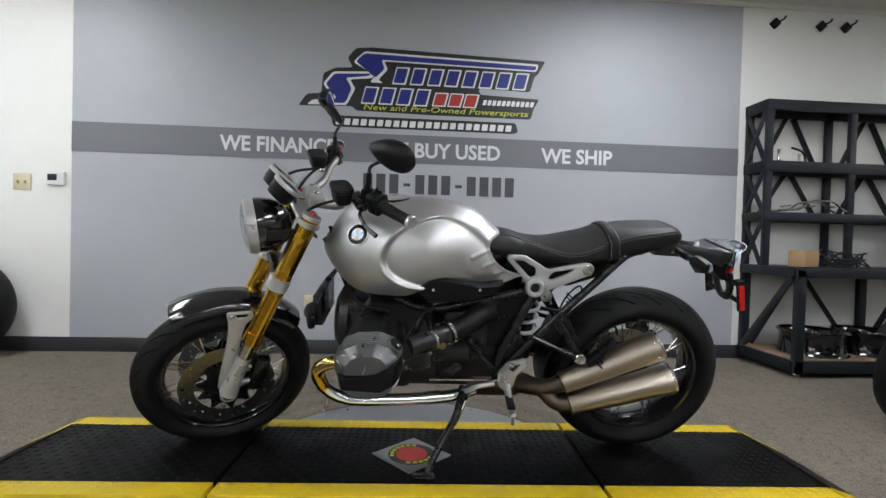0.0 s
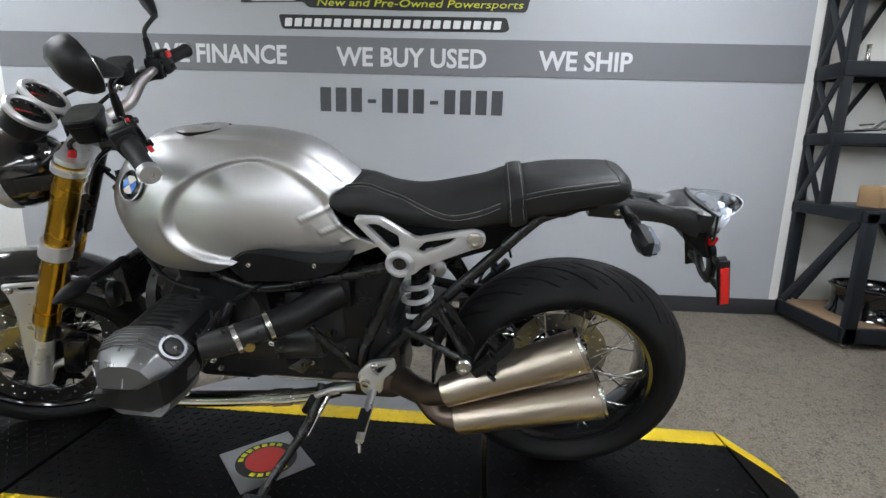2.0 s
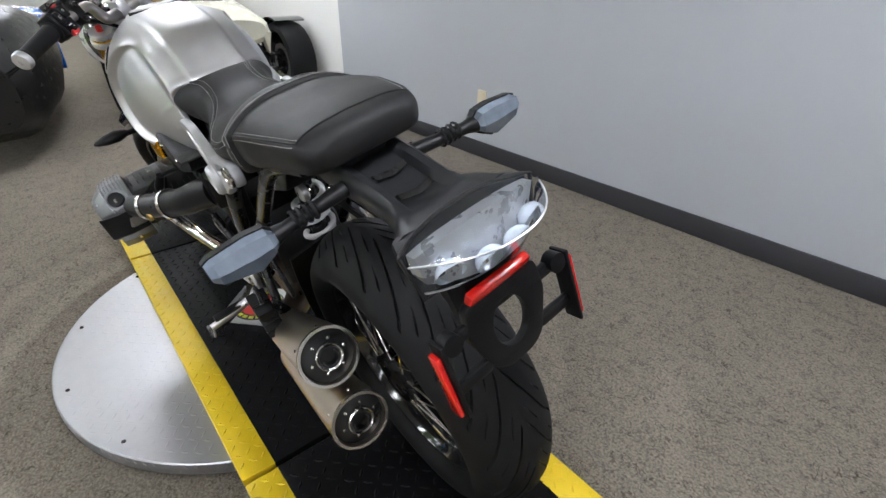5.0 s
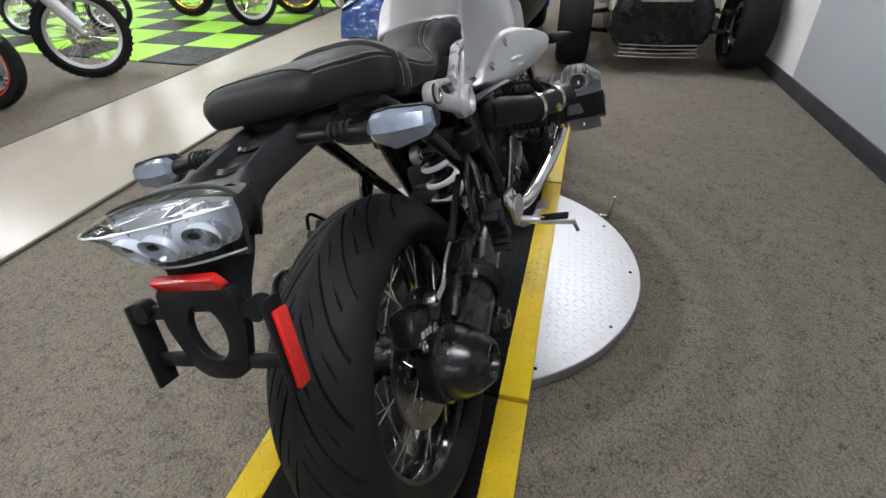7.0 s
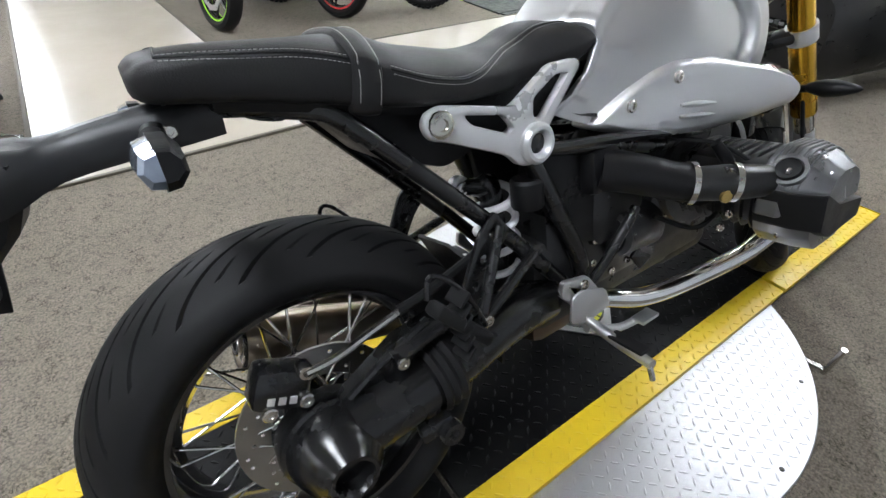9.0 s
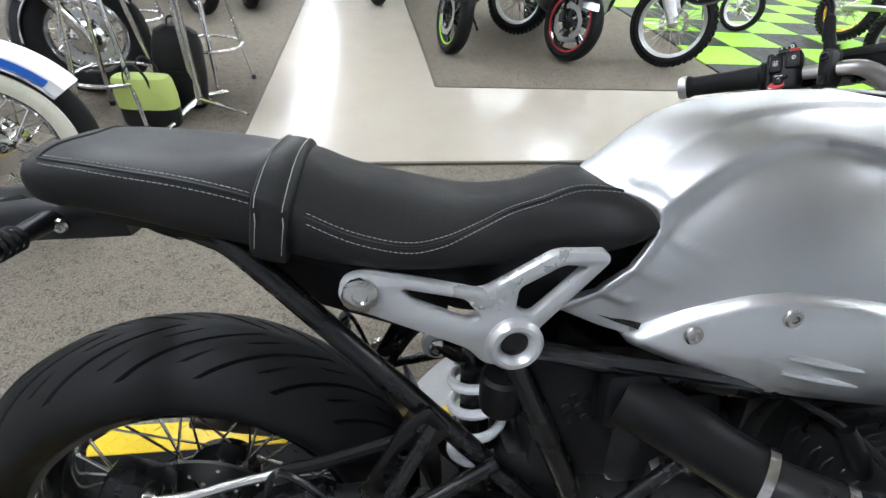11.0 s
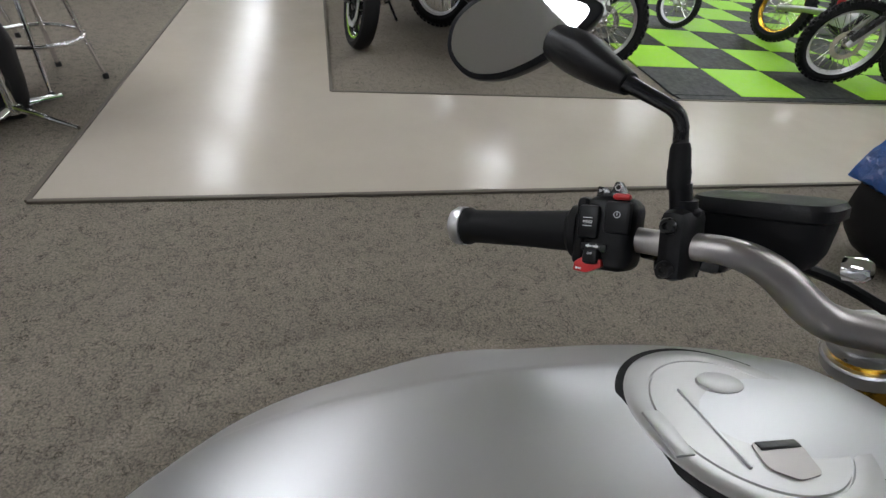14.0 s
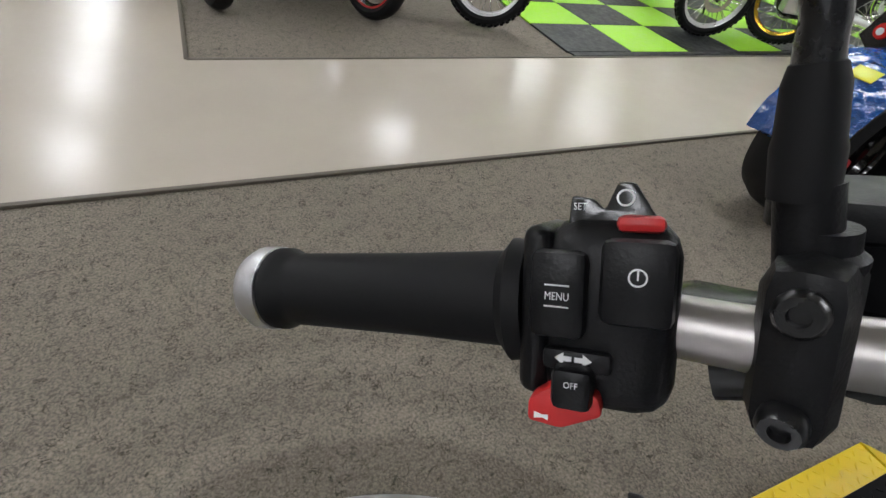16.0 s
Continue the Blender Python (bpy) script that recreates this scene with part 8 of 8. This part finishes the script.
def cruiser(at, yaw, fender, label, white):
    b = thing("cruiser_motorcycle", label, "cruiser", Matrix.Translation(at) @ Matrix.Rotation(radians(yaw), 4, "Z") @ Matrix.Rotation(radians(6), 4, "X"), "parked cruisers")
    plain_wheel(b, (0, 0, 0.325), 0.325, 0.065, 0.205, M_CHROME, 40, M_CHROME, 0.0 if white else 0.14, False, white, "front_wheel", hub=0.085)
    part("hub_cover", lathe([(0.0, -0.105), (0.05, -0.10), (0.085, -0.075), (0.09, -0.05), (0.09, 0.05), (0.085, 0.075), (0.05, 0.10), (0, 0.105)], Matrix.Translation((0, 0, 0.32)) @ AX_Y, 28), M_CHROME, b, "chrome hub cover")
    fe = part("front_fender", loft([[(r * math.cos(a), y, 0.32 + r * math.sin(a)) for y, r in ((-0.085, 0.30), (-0.08, 0.345), (-0.05, 0.362), (0, 0.368), (0.05, 0.362), (0.08, 0.345), (0.085, 0.30), (0.078, 0.30), (0.05, 0.354), (0, 0.360), (-0.05, 0.354), (-0.078, 0.30))] for a in np.linspace(radians(-2), radians(146), 30)]), fender, b, "deep painted front fender")
    for s in (-1, 1):
        part("fender_flash", loft([[(r * math.cos(a), s * 0.0865, 0.32 + r * math.sin(a)) for r in (0.312, 0.340)] for a in np.linspace(radians(40), radians(138), 14)], ring_closed=False), M_BLUE if white else M_CHROME, b)
        part("fender_trim", tube([(0.305 * math.cos(a), s * 0.088, 0.32 + 0.305 * math.sin(a)) for a in np.linspace(radians(0), radians(146), 12)], 0.006, 6), M_CHROME, b)
        part("fork_leg", tube([(0, s * 0.115, 0.32), (0.10, s * 0.115, 0.50), (0.42, s * 0.10, 1.02)], [0.03, 0.032, 0.03], 14), M_CHROME, b)
        part("crash_bar", tube([(0.52, s * 0.10, 0.72), (0.48, s * 0.34, 0.62), (0.50, s * 0.34, 0.36), (0.56, s * 0.12, 0.26)], 0.016, 10), M_CHROME, b)
        part("cylinder", rbox((0.13, 0.18, 0.26), (0.78 + s * 0.10, 0, 0.56), 0.03, Matrix.Rotation(s * 0.38, 4, "Y")), M_CAST, b)
        part("saddle_bag", rbox((0.55, 0.18, 0.36), (1.55, s * 0.30, 0.55), 0.06), fender, b)
        part("bar", tube([(0.44, s * 0.10, 1.08), (0.46, s * 0.30, 1.16), (0.66, s * 0.42, 1.10)], 0.014, 8), M_CHROME, b)
    plain_wheel(b, (1.62, 0, 0.32), 0.32, 0.075, 0.215, M_CHROME, 40, M_CHROME, 0.0, False, white, "rear_wheel", hub=0.085)
    part("engine", rbox((0.42, 0.26, 0.26), (0.84, 0, 0.34), 0.06), M_CAST, b)
    part("tank", loft([[(x, w_ * math.cos(t), z + h * math.sin(t)) for t in np.linspace(0, 2 * math.pi, 21)[:-1]] for x, w_, z, h in ((0.44, 0.07, 0.86, 0.06), (0.60, 0.17, 0.86, 0.12), (0.85, 0.17, 0.84, 0.12), (1.02, 0.10, 0.80, 0.07))]), fender, b)
    part("seat", loft([[(x, w_ * math.cos(t), z + 0.06 * math.sin(t)) for t in np.linspace(0, 2 * math.pi, 17)[:-1]] for x, w_, z in ((0.98, 0.12, 0.74), (1.2, 0.19, 0.70), (1.45, 0.16, 0.78), (1.7, 0.14, 0.80))]), M_LEATHER, b)
    part("rear_fender", loft([[(1.62 + r * math.cos(a), y, 0.32 + r * math.sin(a)) for y, r in ((-0.10, 0.33), (-0.05, 0.38), (0.05, 0.38), (0.10, 0.33), (0.09, 0.32), (0, 0.37), (-0.09, 0.32))] for a in np.linspace(radians(10), radians(165), 20)]), fender, b)
    part("exhaust", tube([(0.70, -0.14, 0.42), (0.62, -0.18, 0.28), (0.95, -0.20, 0.22), (1.9, -0.26, 0.26)], [0.025, 0.03, 0.04, 0.045], 12), M_CHROME, b)
    part("headlamp", lathe([(0.0, 0.12), (0.08, 0.08), (0.10, 0.0), (0.08, -0.02), (0, -0.03)], axis_m((0.30, 0, 0.98), (1, 0, 0)), 22), M_CHROME, b)
    part("side_stand", tube([(0.84, -0.14, 0.24), (0.88, -0.30, 0.04)], 0.012, 8), M_BLACK, b)
    return b


cruiser((1.72, -1.40, 0), 12, M_WHITEPL, "white cruiser with blue flashes and white-wall tyres", True)
cruiser((2.00, -2.88, 0), 25, M_GLOSS, "black cruiser with chrome forks behind the stools", False)

# ---- stools, pedestal table, bag
def stool(at, yaw):
    s = thing("bar_stool", "chrome bar stool with ring footrest on the carpet", "stool", Matrix.Translation(at) @ Matrix.Rotation(radians(yaw), 4, "Z"), "bar stools")
    for k in range(4):
        t = math.pi / 2 * k
        c, q = math.cos(t), math.sin(t)
        part("leg", tube([(0.24 * c, 0.24 * q, 0.012), (0.225 * c, 0.225 * q, 0.10), (0.17 * c, 0.17 * q, 0.40), (0.12 * c, 0.12 * q, 0.72)], 0.0125, 10), M_CHROME, s)
        part("foot", lathe([(0.016, 0), (0.017, 0.015), (0.013, 0.03)], Matrix.Translation((0.24 * c, 0.24 * q, 0)), 12), M_GREYPL, s)
    part("foot_ring", tube([(0.205 * math.cos(t), 0.205 * math.sin(t), 0.24) for t in np.linspace(0, 2 * math.pi, 25)[:-1]], 0.011, 10, 2, True), M_CHROME, s)
    part("seat", lathe([(0.0, 0.71), (0.17, 0.71), (0.185, 0.73), (0.185, 0.765), (0.16, 0.79), (0.0, 0.80)], None, 32), M_LEATHER, s, "black padded seat")
    part("seat_band", ring_lathe([(0.186, 0.725), (0.190, 0.73), (0.190, 0.755), (0.186, 0.76)], None, 32), M_CHROME, s)


stool((1.41, -3.11, 0), 15)
stool((1.74, -2.48, 0), 40)
stool((2.10, -3.80, 0), 10)
tb = thing("pedestal_table", "round pedestal table on a chrome star foot", "table", Matrix.Translation((1.386, -2.574, 0)))
for k in range(4):
    t = math.pi / 2 * k + 1.26
    part("foot_arm", tube([(0.02 * math.cos(t), 0.02 * math.sin(t), 0.075), (0.15 * math.cos(t), 0.15 * math.sin(t), 0.05), (0.30 * math.cos(t), 0.30 * math.sin(t), 0.018)], [0.022, 0.018, 0.013], 10, flat=0.7), M_CHROME, tb)
part("column", lathe([(0.035, 0.05), (0.03, 0.09), (0.026, 0.10), (0.026, 1.02)], None, 20), M_STEEL, tb)
part("tabletop", lathe([(0.0, 1.02), (0.33, 1.02), (0.35, 1.03), (0.35, 1.05), (0.0, 1.055)], None, 40), M_GREYPL, tb)
bag = thing("tote_bag", "lime green and black tote bag on the floor", "bag", Matrix.Translation((1.575, -2.385, 0)) @ Matrix.Rotation(radians(-4), 4, "Z") @ Matrix.Scale(0.86, 4))
sec = lambda k, z, lean: [(0.17 * k * math.copysign(abs(math.cos(t)) ** 0.6, math.cos(t)), 0.075 * k * math.copysign(abs(math.sin(t)) ** 0.6, math.sin(t)) + lean, z) for t in np.linspace(0, 2 * math.pi, 29)[:-1]]
part("lower_body", loft([sec(0.92, 0.0, 0), sec(1.0, 0.02, 0), sec(1.02, 0.12, 0)]), M_LEATHER, bag, "black lower half")
part("upper_body", loft([sec(1.025, 0.12, 0), sec(1.05, 0.20, 0.005), sec(1.0, 0.29, 0.01), sec(0.92, 0.31, 0.01)]), M_BAGLIME, bag, "lime green upper half")
for y in (-0.06, 0.07):
    part("handle", tube([(-0.07, y, 0.22), (-0.06, y * 1.3, 0.34), (0.0, y * 1.2, 0.40), (0.06, y * 1.3, 0.34), (0.07, y, 0.22)], 0.008, 8, flat=0.5), M_LEATHER, bag)
part("tag_strap", tube([(-0.02, -0.085, 0.26), (0.03, -0.09, 0.18), (0.06, -0.09, 0.16), (0.02, -0.09, 0.22)], 0.005, 8), M_LEATHER, bag)
part("buckle", lathe([(0.016, 0), (0.016, 0.004), (0, 0.004)], axis_m((-0.03, -0.084, 0.275), (0, -1, 0.1)), 14), M_BLACK, bag)

pk = thing("backpack", "black fabric backpack leaning behind the tote bag", "backpack", Matrix.Translation((1.49, -2.64, 0)) @ Matrix.Rotation(radians(15), 4, "Z") @ Matrix.Rotation(radians(-7), 4, "Y"))
part("body", loft([[(0.135 * k * math.copysign(abs(math.cos(t)) ** 0.7, math.cos(t)), 0.085 * k * math.copysign(abs(math.sin(t)) ** 0.7, math.sin(t)) + 0.006 * math.sin(5 * t + 20 * z), z) for t in np.linspace(0, 2 * math.pi, 29)[:-1]] for k, z in ((0.85, 0.016), (1.0, 0.04), (1.03, 0.20), (0.96, 0.36), (0.80, 0.43), (0.45, 0.46))]), M_LEATHER, pk)
part("pocket", loft([[(0.095 * k * math.cos(t), 0.085 + 0.04 * k * math.sin(t), z) for t in np.linspace(0, math.pi, 13)] for k, z in ((0.9, 0.05), (1.0, 0.08), (1.0, 0.20), (0.8, 0.24))]), M_PLASTIC, pk)
part("strap", tube([(-0.03, 0.0, 0.455), (-0.02, 0.01, 0.50), (0.03, 0.01, 0.50), (0.04, 0.0, 0.455)], 0.008, 8, flat=0.5), M_PLASTIC, pk)

# ---- cream three-wheeled roadster, its nose towards the ramp
car = thing("three_wheeled_roadster", "cream white open three-wheeled roadster with black nose", "roadster", Matrix.Translation((-3.07, 0.88, 0)))
for s in (-1, 1):
    plain_wheel(car, (0, s * 0.63, 0.33), 0.33, 0.125, 0.24, M_GLOSS, 6, M_BLACK, 0.15, name="front_wheel")
    part("cycle_fender", loft([[(0.36 * math.cos(a), s * 0.63 + y, 0.33 + 0.36 * math.sin(a)) for y in (-0.135, 0, 0.135)] + [(0.35 * math.cos(a), s * 0.63 + y, 0.33 + 0.35 * math.sin(a)) for y in (0.13, 0, -0.13)] for a in np.linspace(radians(70), radians(160), 14)]), M_GLOSS, car)
    part("suspension_arm", tube([(0.02, s * 0.55, 0.28), (-0.1, s * 0.25, 0.24)], 0.018, 8), M_BLACK, car)
    part("suspension_arm", tube([(0.02, s * 0.55, 0.40), (-0.1, s * 0.25, 0.42)], 0.018, 8), M_BLACK, car)
    part("nose_lamp", lathe([(0.05, 0), (0.055, 0.01), (0.05, 0.02), (0, 0.026)], axis_m((0.20, s * 0.22, 0.47), (1, 0, 0.1)), 20), M_BLACK, car, "dark round lamp")
    part("lamp_ring", ring_lathe([(0.052, 0.012), (0.058, 0.012), (0.058, 0.02), (0.052, 0.02)], axis_m((0.20, s * 0.22, 0.47), (1, 0, 0.1)), 24), M_ENGINE, car)


def hood_ring(x, w, z0, z1, n=24):
    return [(x, w * math.copysign(abs(math.cos(t)) ** 0.6, math.cos(t)), (z0 + z1) / 2 + (z1 - z0) / 2 * math.copysign(abs(math.sin(t)) ** 0.7, math.sin(t))) for t in np.linspace(0, 2 * math.pi, n + 1)[:-1]]


part("hood", loft([hood_ring(0.24, 0.36, 0.54, 0.70), hood_ring(0.20, 0.40, 0.50, 0.74), hood_ring(-0.2, 0.44, 0.46, 0.82), hood_ring(-0.9, 0.50, 0.30, 0.92), hood_ring(-1.6, 0.58, 0.20, 0.92), hood_ring(-2.4, 0.52, 0.22, 0.86), hood_ring(-3.0, 0.25, 0.35, 0.72)]), M_CREAM, car, "cream bodywork")
part("grille_box", loft([hood_ring(0.20, 0.30, 0.16, 0.56), hood_ring(0.17, 0.36, 0.14, 0.58), hood_ring(-0.3, 0.40, 0.14, 0.56)]), M_BLACK, car, "black grille opening")
part("hood_vent", rbox((0.16, 0.42, 0.01), (-0.25, 0, 0.822), 0.004, Matrix.Rotation(radians(8), 4, "Y")), M_BLACK, car)
for s in (-1, 1):
    part("hood_point", loft([[(0.235, s * y, z) for y, z in ((0.33, 0.60), (0.40, 0.60), (0.37, 0.44))], [(0.12, s * y, z) for y, z in ((0.34, 0.62), (0.43, 0.62), (0.39, 0.44))]]), M_CREAM, car)
for k in range(4):
    part("chin_bar", tube([(0.23, -0.28, 0.13 + 0.028 * k), (0.26, 0.0, 0.13 + 0.028 * k), (0.23, 0.28, 0.13 + 0.028 * k)], 0.004, 8), M_BAR, car, "steel chin bar")
for s in (-1, 1):
    part("bar_end", lathe([(0.014, -0.01), (0.014, 0.01), (0, 0.012)], axis_m((0.235, s * 0.29, 0.13), (1, 0, 0)), 12), M_CHROME, car)
part("cockpit", rbox((0.9, 0.8, 0.3), (-1.9, 0, 0.85), 0.08), M_LEATHER, car)
part("windscreen", rbox((0.01, 0.8, 0.22), (-1.3, 0, 1.02), 0.003, Matrix.Rotation(radians(-30), 4, "Y")), M_SMOKE, car)
plain_wheel(car, (-2.6, 0, 0.33), 0.33, 0.13, 0.24, M_GLOSS, 6, M_BLACK, 0, name="rear_wheel")

# ---- trike, one front wheel's fender under blue wrapping, its body running away from the ramp
trike = thing("trike", "silver and black trike with fenders under blue plastic wrap", "trike", Matrix.Translation((-2.44, -1.18, 0)))


def wrapped(centre, r, half, a0, a1):
    cx, cy, cz = centre
    return loft([[(cx + r * math.cos(a), cy + half * q, cz + (r - 0.02 * q * q) * math.sin(a) + 0.005 * math.sin(17 * a + 5 * q) + 0.004 * math.sin(29 * a - 7 * q)) for q in np.linspace(-1, 1, 17)]
                 + [(cx + (r - 0.03) * math.cos(a), cy + (half - 0.01) * q, cz + (r - 0.03) * math.sin(a)) for q in np.linspace(1, -1, 17)] for a in np.linspace(radians(a0), radians(a1), 64)])


plain_wheel(trike, (0, 0, 0.33), 0.33, 0.165, 0.20, M_GLOSS, 6, M_BLACK, 0, name="front_wheel")
part("wrapped_fender", wrapped((0, 0, 0.33), 0.370, 0.165, 8, 128), M_BLUEWRAP, trike, "fender in crinkled blue plastic wrap")
part("fender_mark", rbox((0.060, 0.09, 0.004), (0.19, 0.02, 0.650), 0.002, Matrix.Rotation(radians(32), 4, "Y")), M_LOGOYEL, trike, "yellow mark")
plain_wheel(trike, (-2.15, 0.98, 0.33), 0.33, 0.15, 0.20, M_GLOSS, 6, M_BLACK, 0, name="rear_wheel")
part("wrapped_fender", wrapped((-2.15, 0.98, 0.33), 0.40, 0.19, -10, 128), M_BLUEWRAP, trike, "rear fender in blue plastic wrap")
for y in (0.80, 1.16):
    part("tail_lamp", lathe([(0.04, 0), (0.038, 0.015), (0, 0.02)], axis_m((-1.78, y, 0.66), (1, 0, 0.2)), 18), M_RED, trike, "red lamp")
part("front_panel", loft([[(x, y + 0.10 * (z - 0.7), z) for y, z in ((-0.24, 0.70), (-0.20, 0.86), (0.0, 0.98), (0.34, 0.96), (0.46, 0.72), (0.30, 0.64), (-0.12, 0.62))] for x in (-0.16, -0.22, -0.60)]), M_GLOSS, trike, "black panel behind the fender")
part("marker_lamp", lathe([(0.030, 0), (0.026, 0.008), (0, 0.012)], axis_m((-0.155, -0.17, 0.735), (1, 0, 0)), 18), M_RED, trike, "red marker lamp")
part("marker_lens", lathe([(0.014, 0), (0, 0.003)], axis_m((-0.142, -0.17, 0.735), (1, 0, 0)), 14), M_WHITEPL, trike, "white centre")
sh = part("shock_absorber", tube([(-0.02, 0.36, 0.72), (0.0, 0.30, 0.34)], 0.020, 12), M_BLACK, trike)
part("spring", tube([(-0.02 + 0.02 * i / 70 + 0.034 * math.cos(i * 0.6), 0.355 - 0.055 * i / 70 + 0.034 * math.sin(i * 0.6), 0.70 - 0.33 * i / 70) for i in range(71)], 0.007, 6, 1), M_SPRING, sh, "white coil spring")
for x, z in ((0.10, 0.27), (-0.16, 0.27), (-0.02, 0.42)):
    part("suspension_arm", tube([(0.0, 0.17, z + 0.02), (x, 0.52, z)], 0.024, 8), M_BLACK, trike)
part("caliper", rbox((0.08, 0.05, 0.09), (0.10, 0.10, 0.30), 0.012), M_REDPL, trike, "red brake caliper")
part("body", loft([[(-0.10 - 2.0 * q, 0.56 + 0.42 * q + w * math.copysign(abs(math.cos(t)) ** 0.6, math.cos(t)), (z0 + z1) / 2 + (z1 - z0) / 2 * math.copysign(abs(math.sin(t)) ** 0.7, math.sin(t))) for t in np.linspace(0, 2 * math.pi, 25)[:-1]] for q, w, z0, z1 in ((-0.04, 0.20, 0.20, 0.60), (0.04, 0.30, 0.12, 0.76), (0.4, 0.33, 0.12, 0.82), (0.8, 0.26, 0.20, 0.72), (0.98, 0.16, 0.30, 0.60))]), M_ENGINE, trike, "dark lower bodywork")
part("side_panel", loft([[(-0.25 - 2.0 * q, 0.42 + 0.36 * q + w * math.copysign(abs(math.cos(t)) ** 0.6, math.cos(t)), (z0 + z1) / 2 + (z1 - z0) / 2 * math.copysign(abs(math.sin(t)) ** 0.7, math.sin(t))) for t in np.linspace(0, 2 * math.pi, 25)[:-1]] for q, w, z0, z1 in ((0.0, 0.16, 0.72, 0.86), (0.10, 0.26, 0.68, 0.98), (0.35, 0.28, 0.66, 1.00), (0.60, 0.16, 0.70, 0.90))]), M_ALU2, trike, "silver upper bodywork")
part("seat", loft([[(-0.55 - 0.9 * q, 0.50 + 0.20 * q + 0.19 * math.cos(t), 1.02 - 0.06 * q + 0.06 * math.sin(t)) for t in np.linspace(0, 2 * math.pi, 17)[:-1]] for q in (0, 0.3, 0.7, 1.0)]), M_REDPL, trike, "red seat")
part("lamp_stalk", tube([(-0.45, 0.75, 0.92), (-0.25, 0.60, 0.78), (-0.10, 0.42, 0.58)], [0.085, 0.075, 0.05], 14), M_PLASTIC, trike, "thick black arm")
part("round_lamp", lathe([(0.030, -0.03), (0.055, 0.0), (0.058, 0.015), (0.040, 0.030), (0, 0.034)], axis_m((-0.06, 0.40, 0.55), (1, -0.3, 0.1)), 22), M_CHROME, trike, "chrome round lamp")
part("exhaust", tube([(-0.10, 0.52, 0.22), (-0.60, 0.62, 0.24), (-1.35, 0.86, 0.26)], 0.05, 14), M_BLACK, trike, "black exhaust pipe")
part("exhaust_tip", lathe([(0.050, 0), (0.056, 0.02), (0.056, 0.06), (0.045, 0.065), (0.04, 0.02), (0, 0.02)], axis_m((-0.12, 0.52, 0.22), (1, -0.2, 0)), 20), M_CHROME, trike, "chrome pipe tip")
part("running_board", tube([(-0.55, 0.40, 0.33), (-1.00, 0.58, 0.33), (-1.40, 0.78, 0.33)], 0.020, 10), M_CHROME, trike, "chrome running board edge")
